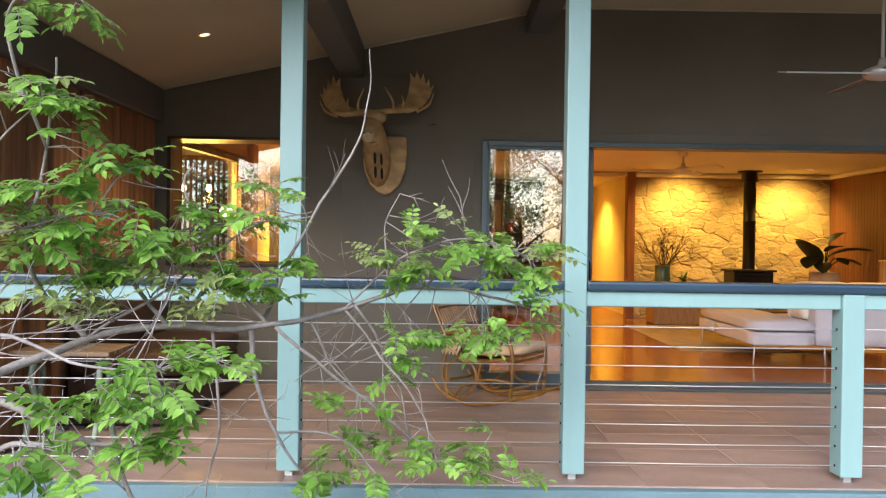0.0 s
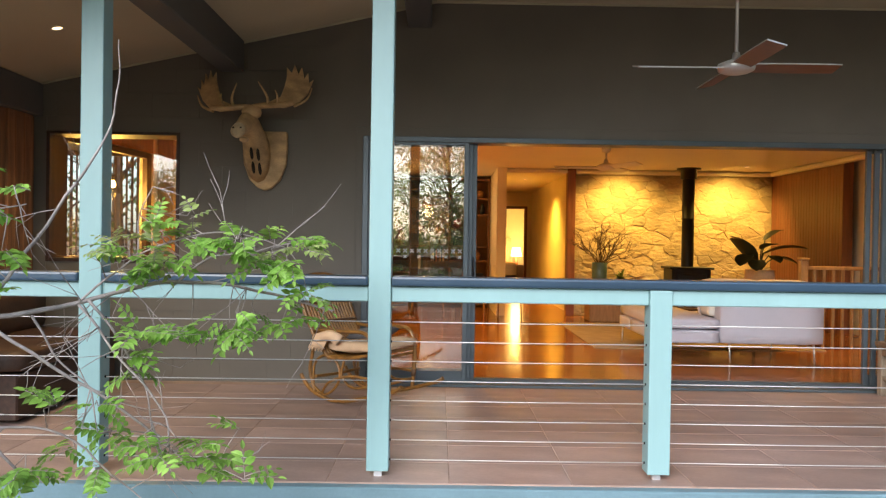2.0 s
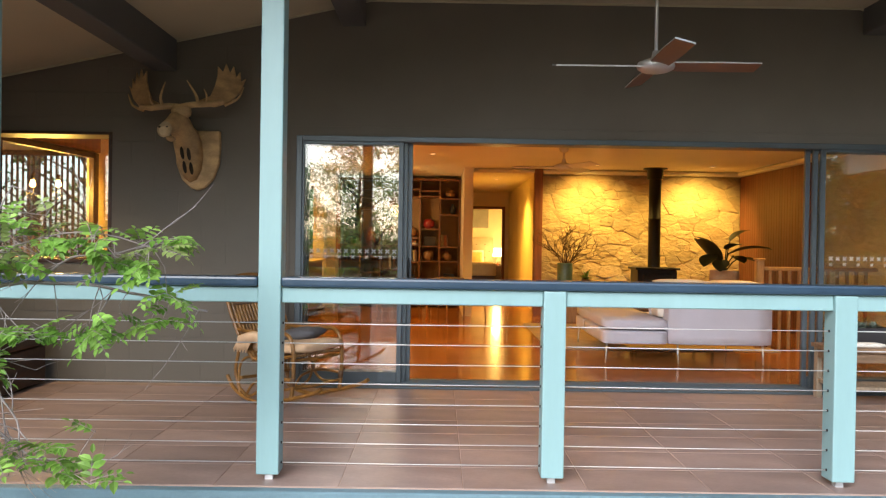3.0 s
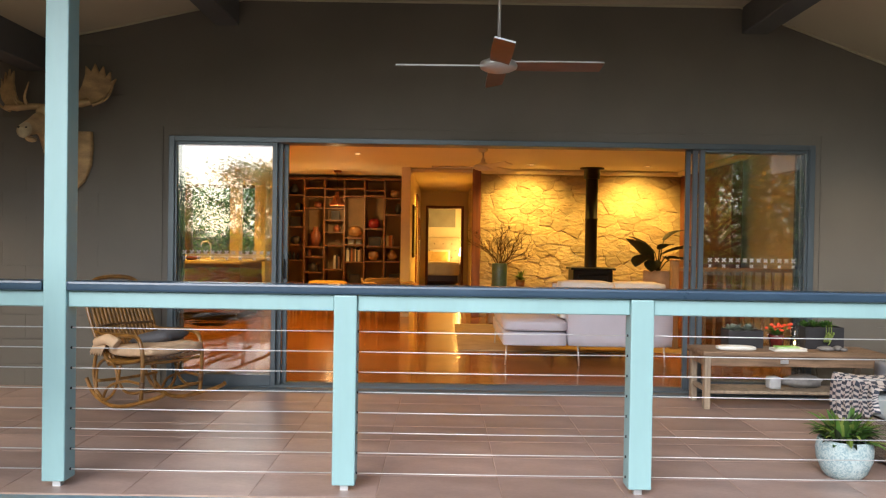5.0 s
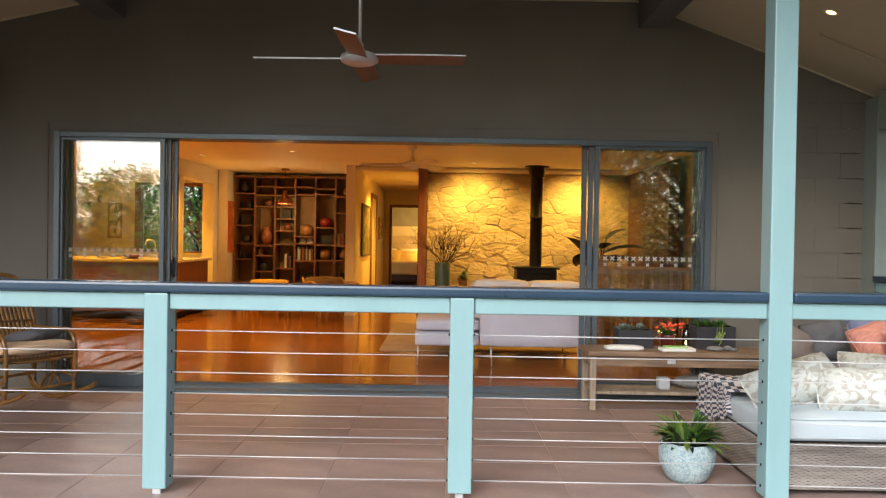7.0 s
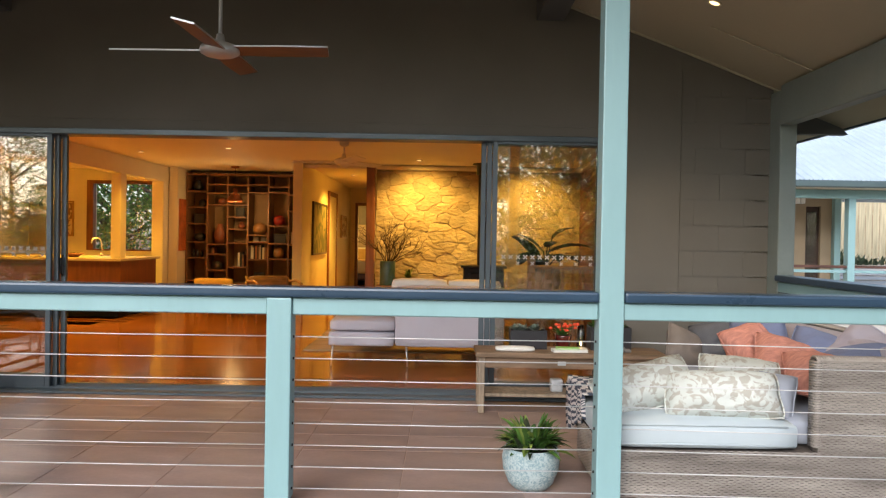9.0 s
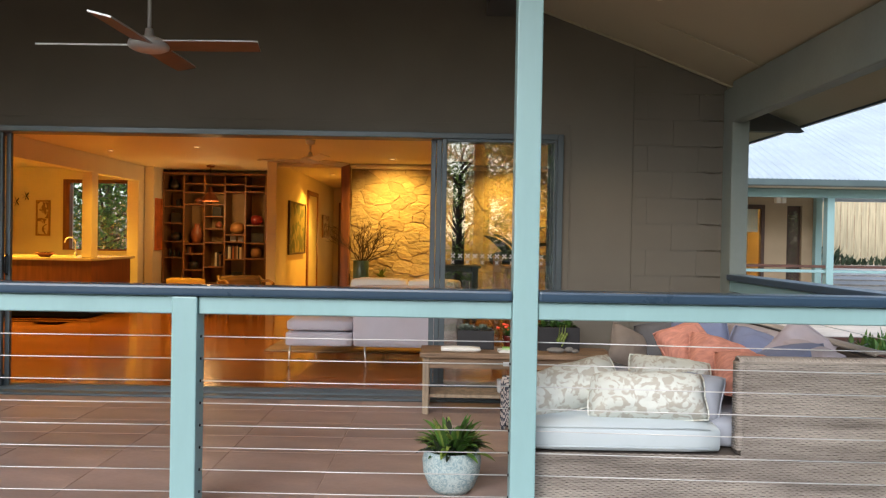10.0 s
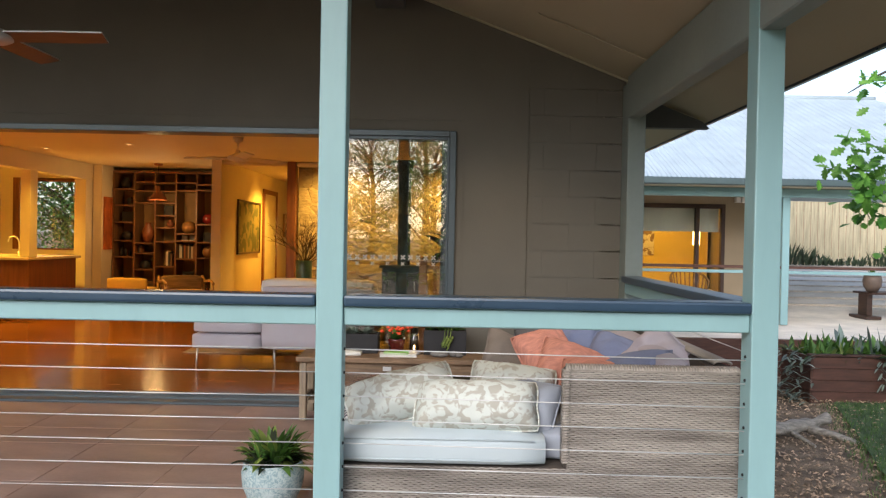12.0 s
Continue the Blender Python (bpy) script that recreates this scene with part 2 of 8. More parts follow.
def soft_box(x0, x1, y0, y1, z0, z1, r, puff=0.0):
    """A seat cushion: a box with well rounded edges and slightly puffed faces."""
    t = B(x0, x1, y0, y1, z0, z1)
    bmesh.ops.subdivide_edges(t, edges=t.edges[:], cuts=5, use_grid_fill=True)
    c = Vector(((x0 + x1) / 2, (y0 + y1) / 2, (z0 + z1) / 2))
    hx, hy, hz = (x1 - x0) / 2, (y1 - y0) / 2, (z1 - z0) / 2
    for v in t.verts:
        p = v.co - c
        q = Vector((max(-hx + r, min(hx - r, p.x)), max(-hy + r, min(hy - r, p.y)), max(-hz + r, min(hz - r, p.z))))
        e = p - q
        if e.length > 1e-6:
            p = q + e.normalized() * r
        u, w = p.x / hx, p.y / hy
        if puff:
            p.z += math.copysign(puff * max(0, 1 - u * u) * max(0, 1 - w * w), p.z) if abs(p.z) > hz * 0.5 else 0
        v.co = c + p
    for f in t.faces:
        f.smooth = True
    return t

# ---- the veranda's shell ----
WY = 5.38          # face of the house wall
XL, XR = -2.38, 7.05
GABLE = [(XL, 2.49), (0.0, 3.01), (1.02, 3.245), (5.14, 3.245), (6.31, 2.81), (XR + 0.1, 2.48)]


def gable(x):
    for (a, za), (b, zb) in zip(GABLE, GABLE[1:]):
        if a <= x <= b:
            return za + (zb - za) * (x - a) / (b - a)
    return GABLE[0][1] if x < XL else GABLE[-1][1]


def wall_piece(x0, x1, z0, z1, y0=WY, y1=WY + 0.2, top=True):
    """Part of the house wall between x0 and x1; its top follows the ceiling when top is set."""
    if not top:
        return B(x0, x1, y0, y1, z0, z1)
    xs = [x0] + [x for x, z in GABLE if x0 < x < x1] + [x1]
    return prism([(x0, z0), (x1, z0)] + [(x, gable(x) + 0.03) for x in reversed(xs)], y0, y1)


wall_n = bmesh.new()
WX0, WX1, WZ0, WZ1 = -2.27, -1.14, 1.0, 2.105      # dining window
DX0, DX1, DZ = 0.415, 5.785, 2.1                   # sliding doors
for a in ((XL - 1.8, WX0, 0, 9, True), (WX0, WX1, 0, WZ0, False), (WX0, WX1, WZ1, 9, True), (WX1, 0.02, 0, 9, True)):
    merge(wall_n, wall_piece(a[0], a[1], a[2] - (0.6 if a[2] == 0 else 0), a[3], top=a[4]))
merge(wall_n, wall_piece(6.33, XR + 0.02, -0.6, 9))
for a in ((0.02, DX0, -0.6, True), (DX0, DX1, DZ, True), (DX1, 6.33, -0.6, True)):
    merge(wall_n, wall_piece(a[0], a[1], a[2], 9, WY - 0.014, WY + 0.2))
wall_front = single("wall_north", wall_n, WALL, "charcoal painted masonry house wall under the veranda roof", "wall", kind="structure")
seam = bmesh.new()
B(DX1 + 0.055, DX1 + 0.063, WY - 0.021, WY - 0.012, 0, 2.18, 0, seam)
B(DX0 - 0.063, DX0 - 0.055, WY - 0.021, WY - 0.012, 0, 2.18, 0, seam)
B(DX0 - 0.063, DX1 + 0.063, WY - 0.021, WY - 0.012, 2.18, 2.188, 0, seam)
single("trim_bead", seam, WALL, "thin painted bead round the sliding doors", "trim", kind="structure")

floor_slab = B(XL - 1.8, XR + 0.12, 3.17, WY, -0.25, -0.0025)
deck = single("floor_veranda", floor_slab, GROUT, "grouted bed of the veranda floor", "floor", kind="structure")
single("trim_deck_edge", B(-6, XR + 0.16, 3.11, 3.168, -0.28, -0.004, 0.006), SLATE, "blue grey painted edge board of the veranda", "trim", kind="structure")
single("wall_under_deck", B(-6, XR + 0.1, 3.22, 3.34, -0.62, -0.25), BEAM, "dark base wall under the veranda edge", "wall", kind="structure")
single("wall_under_side", B(XR - 0.02, XR + 0.1, 3.34, 12, -0.62, -0.25), BEAM, "dark base wall beside the garden", "wall", kind="structure")

# ceiling: two raked sides and a flat middle, one mesh
cl = bmesh.new()
prof = [(-6.0, 1.64)] + GABLE[:1] + GABLE[1:] + [(7.78, 2.25)]
# the front edge is unseen; it reaches forward to darken the upper wall
low = [cl.verts.new((x, 1.95, z)) for x, z in prof]
lowb = [cl.verts.new((x, WY + 0.1, z)) for x, z in prof]
hi = [cl.verts.new((x, 1.95, z + 0.12)) for x, z in prof]
hib = [cl.verts.new((x, WY + 0.1, z + 0.12)) for x, z in prof]
for i in range(len(prof) - 1):
    cl.faces.new((low[i], lowb[i], lowb[i + 1], low[i + 1]))
    cl.faces.new((hi[i], hi[i + 1], hib[i + 1], hib[i]))
    cl.faces.new((low[i], low[i + 1], hi[i + 1], hi[i]))
    cl.faces.new((lowb[i], hib[i], hib[i + 1], lowb[i + 1]))
cl.faces.new((low[0], hi[0], hib[0], lowb[0]))
cl.faces.new((low[-1], lowb[-1], hib[-1], hi[-1]))
bmesh.ops.recalc_face_normals(cl, faces=cl.faces[:])
# cover strips at the wall and along one sheet joint
single("ceiling", cl, CEIL, "olive beige lined raked veranda ceiling", "ceiling", kind="structure")
st = bmesh.new()
for (a, za), (b, zb) in zip(GABLE, GABLE[1:]):
    t = B(0, math.hypot(b - a, zb - za), WY - 0.03, WY - 0.015, -0.014, -0.001)
    merge(st, t, pose(a, 0, za, 0, -math.degrees(math.atan2(zb - za, b - a)), 0))
single("trim_ceiling", st, CEIL, "pale quadrant strip where ceiling meets wall", "trim", kind="structure")
strip = B(0, 0.8, 4.78, 4.79, -0.006, -0.001)
strip.transform(pose(6.31, 0, 2.80, 0, 22.3, 0))
single("trim_joint", strip, CEIL, "ceiling sheet joint strip", "trim", kind="structure")
# soffit that runs on along the house side
sof = prism([(XR + 0.1, 2.48), (7.78, 2.25), (7.78, 2.36), (XR + 0.1, 2.6)], WY + 0.1, 7.4)
single("ceiling_soffit", sof, CEIL, "beige eave soffit along the house side", "ceiling", kind="structure")
single("trim_fascia", B(7.785, 7.81, 2.3, 7.4, 2.235, 2.37), NAVY, "dark metal eave gutter edge", "trim", kind="structure")


def beam(name, x0, x1, y0, y1, z0, z1, label):
    return single(name, B(x0, x1, y0, y1, z0, z1, 0.008), BEAM, label, "roof beam", kind="structure")


beam("beam_1", -0.80, -0.60, 2.6, WY - 0.015, 2.62, 2.93, "dark painted roof beam under the raked ceiling")
beam("beam_2", 0.78, 0.98, 2.6, WY - 0.015, 3.02, 3.26, "dark painted roof beam under the raked ceiling")
beam("beam_3", 5.16, 5.38, 2.6, WY - 0.015, 3.02, 3.26, "dark painted roof beam under the raked ceiling")
beam("beam_4", XL - 0.02, XL + 0.08, 2.6, WY - 0.002, 2.22, 2.50, "dark painted wall beam above the timber cladding")
GREYP = mat("grey green painted timber", (0.22, 0.25, 0.23), 0.55, var=0.08, scale=2, fine=40, bump=0.15)
single("beam_5", B(7.03, 7.13, 2.3, 5.2, 2.19, 2.5, 0.008), GREYP, "grey painted veranda edge beam", "roof beam", kind="structure")
single("beam_6", prism([(7.18, 2.40), (7.18, 2.19), (7.78, 2.19), (7.72, 2.245), (7.32, 2.40)], 5.55, 5.62), BEAM, "dark gable bracket under the eave", "bracket", kind="structure")
# roof over all, so that no sky leaks in
roofm = mat("grey roof sheeting", (0.3, 0.32, 0.33), 0.5, metal=0.4, var=0.1, scale=2)
# front eave, out of view, carried out with the ceiling for that shade
rf = prism([(-6.2, 1.9), (-6.2, 2.05), (1.02, 3.62), (5.14, 3.62), (8.1, 2.55), (8.1, 2.4), (5.14, 3.45), (1.02, 3.45)], 1.6, 5.6)
merge(rf, prism([(-2.75, 2.62), (-2.75, 2.78), (1.02, 3.62), (5.14, 3.62), (8.1, 2.55), (8.1, 2.4), (5.14, 3.45), (1.02, 3.45)], 5.6, 12.35))
merge(rf, B(-3.4, -2.7, 10.0, 12.35, 2.62, 2.78))
merge(rf, B(0.6, 5.0, 12.36, 19.6, 2.6, 2.75))
single("roof", rf, roofm, "grey metal roof over house and veranda", "roof", kind="structure")

# timber-clad side wall
single("wall_west", B(XL - 0.2, XL - 0.02, 3.2, WY, -0.3, 2.3), JARRAH, "dark backing of the timber clad side wall", "wall", kind="structure")

# ---- inside room shell ----
CZ = 2.45
KY = 11.95
RX0, RX1 = -2.7, 6.9
single("floor_room", B(-3.25, RX1, WY - 0.03, 20.5, -0.25, -0.006), JARRAH, "dark bed under the floor boards", "floor", kind="structure")
cr = bmesh.new()
for z in (CZ, CZ + 0.12):
    cr.faces.new([cr.verts.new((x, y, z)) for x, y in ((-2.42, WY + 0.2), (RX1 + 0.1, WY + 0.2), (RX1 + 0.1, 20.6), (0.6, 20.6), (0.6, 12.3), (-3.3, 12.3), (-3.3, 10.0), (-2.76, 10.0), (-2.76, 8.4), (-2.2, 6.92))])
bmesh.ops.recalc_face_normals(cr, faces=cr.faces[:])
single("ceiling_room", cr, WHITEC, "warm white flat room ceiling", "ceiling", kind="structure")


def wall(name, x0, x1, y0, y1, z0, z1, label="cream painted inside wall", m=None):
    return single(name, B(x0, x1, y0, y1, z0, z1), m or CREAM, label, "wall", kind="structure")


wall("wall_lining", -2.5, WX0, WY + 0.205, WY + 0.23, 0, CZ)
wall("wall_lining_pier", WX1, DX0, WY + 0.205, WY + 0.23, 0, CZ)
wall("wall_lining_east", DX1, RX1, WY + 0.205, WY + 0.23, 0, CZ)
wall("wall_lining_head", DX0, DX1, WY + 0.205, WY + 0.23, DZ, CZ)
wall("wall_lining_sill", WX0, WX1, WY + 0.205, WY + 0.23, 0, WZ0)
wall("wall_room_west", -2.76, -2.66, 8.38, 10.0, 0, CZ)
wall("wall_kitchen_end", -3.3, -2.66, 10.0, 10.1, 0, CZ)
wall("wall_kitchen_west", -3.3, -3.2, 10.1, KY + 0.15, 0, CZ)
dg = B(0, 1.56, 0, 0.08, 0, CZ)
dg.transform(pose(-2.13, 6.93, 0, 0, 0, 109.8))
single("wall_dining", dg, CREAM, "cream painted inside wall of the dining end", "wall", kind="structure")
wall("wall_room_east", 6.67, 6.8, 8.75, 10.75, 0, CZ, "red brown vertical board wall", REDWOOD)
wall("wall_room_far_east", RX1, RX1 + 0.15, WY, 10.75, 0, CZ)

wall("wall_stone", 3.33, 6.67, 10.66, 10.85, 0, CZ, "mortared bed of the stone feature wall", MORTAR)
wall("wall_shelf", -0.25, 2.05, 12.15, 12.3, 0, CZ)
wall("wall_hall_west", 2.02, 2.17, 10.45, 15.6, 0, CZ)
wall("wall_hall_east", 3.33, 3.48, 10.86, 15.6, 0, CZ)
wall("wall_shelf_side", -0.4, -0.25, 11.45, 12.3, 0, CZ)
# hall end wall with an open door to the bedroom
HE = 15.6
wall("wall_hall_end_a", 2.02, 2.36, HE, HE + 0.12, 0, CZ)
wall("wall_hall_end_b", 3.17, 3.48, HE, HE + 0.12, 0, CZ)
wall("wall_hall_end_c", 2.36, 3.17, HE, HE + 0.12, 2.04, CZ)
wall("wall_bedroom_back", 0.8, 4.8, 19.2, 19.35, 0, CZ)
wall("wall_bedroom_west", 0.7, 0.85, HE, 19.3, 0, CZ)
wall("wall_bedroom_east", 4.7, 4.85, HE, 19.3, 0, CZ)
# kitchen back wall with its window
KW = [(-2.03, -0.62)]
wall("wall_kitchen_a", -3.2, KW[0][0], KY, KY + 0.15, 0, CZ)
wall("wall_kitchen_c", KW[0][1], -0.4, KY, KY + 0.15, 0, CZ)
for i, (a, b) in enumerate(KW):
    wall("wall_kitchen_sill", a, b, KY, KY + 0.15, 0, 0.95)
    wall("wall_kitchen_head", a, b, KY, KY + 0.15, 2.2, CZ)
single("bulkhead", B(-0.62, -0.42, 7.6, 11.5, 2.18, CZ - 0.003), CREAM, "cream bulkhead over the kitchen bench", "bulkhead", kind="structure")
single("column_1", B(-0.58, -0.43, 9.85, 10.02, 0.892, 2.178, 0.006), CREAM, "square cream column at the kitchen bench", "column", kind="structure")
single("column_2", B(-0.62, -0.42, 11.27, 11.5, 0, 2.178, 0.006), CREAM, "square cream column at the kitchen bench", "column", kind="structure")
single("post_hall", B(3.19, 3.325, 10.5, 10.64, 0, CZ - 0.003, 0.006), REDWOOD, "red brown timber post beside the stone wall", "post", kind="structure")
# coved cornice along stone and hall
cn = bmesh.new()
for x0, x1, y0, y1 in ((3.33, 6.67, 10.5, 10.62), (2.17, 3.19, 10.5, 10.56), (-0.25, 2.02, 12.05, 12.15)):
    merge(cn, B(x0, x1, y0, y1, CZ - 0.075, CZ - 0.003, 0.02))
merge(cn, B(6.55, 6.67, 5.7, 10.5, CZ - 0.075, CZ - 0.003, 0.02))
single("cornice", cn, WHITEC, "warm white coved cornice", "cornice", kind="structure")

# ---- garden ----
EARTH = mat("bark mulch earth", (0.17, 0.115, 0.075), 0.95, var=0.4, scale=4, fine=50, bump=0.8, second=(0.32, 0.23, 0.15), bump_dist=0.03)
gb = bmesh.new()
bmesh.ops.create_grid(gb, x_segments=120, y_segments=120, size=1)
for v in gb.verts:
    x, y = v.co.x, v.co.y
    x, y = 4 + 60 * x * abs(x) + 12 * x, 6 + 60 * y * abs(y) + 12 * y
    z = -0.5 + 0.03 * noise.noise(Vector((x * 1.1, y * 1.1, 0)))
    v.co = (x, y, z)
for f in gb.faces:
    f.smooth = True
far = 900
single("ground", gb, EARTH, "brown bark mulch garden ground", "ground", kind="structure")
single("ground_far", B(-far, far, -far, far, -1.2, -0.62), EARTH, "far earth ground to the horizon", "ground", kind="structure")

# ---- veranda posts, rail and wires ----
PY0, PY1 = 3.215, 3.335      # front and back of the posts
WIRES = [0.083 + 0.1023 * k for k in range(8)]
POSTS = [(-0.71, True), (0.77, True), (2.215, False), (3.695, False), (5.235, True), (7.085, True)]


def gate_post(x, tall):
    top = gable(x) - 0.02 if tall else 0.985
    w = 0.0575
    p = thing("veranda_post", x, 3.275, 0, "tall square pale blue green veranda post on a steel foot" if tall else "short square pale blue green balustrade post under the rail",
              "post", "veranda posts")
    part("shaft", B(x - w, x + w, PY0, PY1, 0.035, top, 0.007, seg=2), TEAL, p)
    part("foot", B(x - 0.02, x + 0.02, 3.255, 3.295, 0.0, 0.036), BRUSHED, p, "steel post foot")
    for z in WIRES:
        for s in (-1, 1):
            bo = lathe([(0.007, 0), (0.007, 0.004), (0.004, 0.007), (0, 0.007)], sides=8)
            bo.transform(pose(x + s * w, 3.275, z, 0, 90 * s, 0))
            part("ferrule", bo, BLACKM, p)
    return p


for x, tall in POSTS:
    gate_post(x, tall)

rail = thing("balustrade_rail", 2.3, 3.275, 0.9, "dark blue grey handrail on a pale blue green beam", "handrail")
spans = [(a + 0.0575, b - 0.0575) for (a, _), (b, _) in zip(POSTS, POSTS[1:])]
spans[0] = (-5.5, spans[0][1])
for a, b in spans:
    part("rail_beam", B(a + 0.001, b - 0.001, 3.235, 3.315, 0.905, 0.985, 0.005), TEAL, rail)
# the cap runs on over the short posts and stops at the tall ones
for a, b in ((-5.5, -0.77), (-0.65, 0.71), (0.83, 5.175), (5.295, 7.025)):
    part("handrail_cap", B(a, b, 3.205, 3.345, 0.988, 1.036, 0.012, seg=2), NAVY, rail, "dark blue grey gloss cap")
for a, b in spans:
    for z in WIRES:
        z1 = z - 0.016 if b > 6 else z
        part("wire", tube([(a, 3.275, z), ((a + b) / 2, 3.275, (z + z1) / 2 - 0.002), (b, 3.275, z1)], 0.0026, 6), STEEL, rail, "thin stainless wire")

side = thing("side_rail", 7.08, 4.3, 0.9, "side handrail from corner post to wall post", "handrail", deep=True)
part("rail_beam", B(7.04, 7.12, 3.34, 5.2, 0.905, 0.985, 0.005), TEAL, side)
part("handrail_cap", B(7.01, 7.15, 3.34, 5.2, 0.988, 1.036, 0.012, seg=2), NAVY, side)
for z in WIRES:
    part("wire", tube([(7.08, 3.336, z), (7.08, 5.2, z)], 0.0026, 6), STEEL, side)
part("brace_wire", tube([(7.1, 3.9, 0.9), (7.1, 5.2, 0.84)], 0.003, 6), STEEL, side)
wp = thing("wall_post", 7.09, 5.29, 0, "grey green square post at the wall corner", "post", "veranda posts")
part("shaft", B(7.045, 7.175, 5.2, 5.40, 0, 2.47, 0.006), GREYP, wp)

# ---- sliding doors ----
def sash(x0, x1, y, z0, z1, parent, wl=0.03, wr=0.03, glass=GLASS2, handle=None, name="sash"):
    s = bmesh.new()
    for a in ((x0, x0 + wl, z0, z1), (x1 - wr, x1, z0, z1), (x0 + wl, x1 - wr, z0, z0 + 0.09), (x0 + wl, x1 - wr, z1 - 0.025, z1)):
        B(a[0], a[1], y - 0.018, y + 0.018, a[2], a[3], 0.003, s)
    f = part(name, s, ALU, parent)
    g = part("pane", B(x0 + wl, x1 - wr, y - 0.003, y + 0.003, z0 + 0.09, z1 - 0.025), glass, f)
    g.visible_shadow = False
    if handle:
        h = tube([(handle, y - 0.02, 0.92), (handle, y - 0.05, 0.94), (handle, y - 0.05, 1.06), (handle, y - 0.02, 1.08)], 0.008, 8)
        part("handle", h, BLACKM, f, "black pull handle")
    return f


door = thing("door_1", 3.1, WY, 0, "blue grey aluminium sliding doors pushed open to both sides", "sliding door", kind="structure")
fr = bmesh.new()
B(DX0, DX0 + 0.05, WY - 0.05, WY + 0.16, 0.0, DZ, 0.004, fr)
B(DX1 - 0.05, DX1, WY - 0.05, WY + 0.16, 0.0, DZ, 0.004, fr)
B(DX0 + 0.05, DX1 - 0.05, WY - 0.05, WY + 0.16, DZ - 0.045, DZ, 0.004, fr)
part("door_frame", fr, ALU, door)
sl = bmesh.new()
B(DX0 - 0.02, DX1 + 0.02, WY - 0.14, WY + 0.25, 0.0, 0.022, 0.004, sl)
for k in range(4):
    B(DX0 + 0.05, DX1 - 0.05, WY - 0.03 + k * 0.05, WY - 0.018 + k * 0.05, 0.022, 0.036, 0, sl)
part("sill_track", sl, ALU, door)
for k, xo in enumerate((1.315, 1.35, 1.388)):
    sash(DX0 + 0.05, xo, WY - 0.015 + 0.05 * k, 0.03, DZ - 0.045, door, 0.018 + 0.014 * k, 0.04, handle=1.365 if k == 2 else None)
for k, xo in enumerate((4.832, 4.79, 4.745)):
    sash(xo, DX1 - 0.05, WY - 0.015 + 0.05 * k, 0.03, DZ - 0.045, door, 0.04, 0.018 + 0.02 * k)


def cross(x, y, z, r):
    bm = bmesh.new()
    for a in (45, -45):
        t = B(-r, r, -0.001, 0.001, -r * 0.22, r * 0.22)
        merge(bm, t, pose(x, y, z, 0, a, 0))
    return bm


MARKM = mat("frosted grey sticker", (0.42, 0.42, 0.38), 0.7, var=0.1)
marks = thing("glass_marks", 1.0, WY - 0.02, 1.05, "rows of small white crosses stuck on the door glass", "glass marking")
for x0, n in ((0.55, 13), (4.93, 13)):
    for i in range(n):
        part("cross_mark", cross(x0 + i * 0.058, WY - 0.0205, 1.135, 0.022), MARKM, marks)
        if i % 2 == 0:
            part("cross_mark", cross(x0 + i * 0.058, WY - 0.0205, 1.085, 0.017), MARKM, marks)

# ---- dining window ----
win = thing("window_1", -1.67, WY, 1.0, "fixed dark framed window to the dining room", "window", kind="structure")
f = bmesh.new()
for a in ((WX0, WX0 + 0.03, WZ0, WZ1), (WX1 - 0.03, WX1, WZ0, WZ1), (WX0 + 0.03, WX1 - 0.03, WZ0, WZ0 + 0.03), (WX0 + 0.03, WX1 - 0.03, WZ1 - 0.025, WZ1)):
    B(a[0], a[1], WY - 0.012, WY + 0.29, a[2], a[3], 0.003, f)
part("window_frame", f, JARRAH, win)
g = part("pane", B(WX0 + 0.03, WX1 - 0.03, WY + 0.03, WY + 0.036, WZ0 + 0.03, WZ1 - 0.025), GLASS2, win)
g.visible_shadow = False
rv = bmesh.new()
B(WX0 + 0.032, WX1 - 0.032, WY + 0.1, WY + 0.34, WZ0 + 0.031, WZ0 + 0.04, 0.003, rv)
part("window_sill", rv, REDWOOD, win)

# ---- ceiling fan on the veranda ----
FANW = mat("walnut fan blade", (0.17, 0.075, 0.04), 0.4, var=0.2, scale=4, fine=30, bump=0.05, stretch=(1, 6, 6))


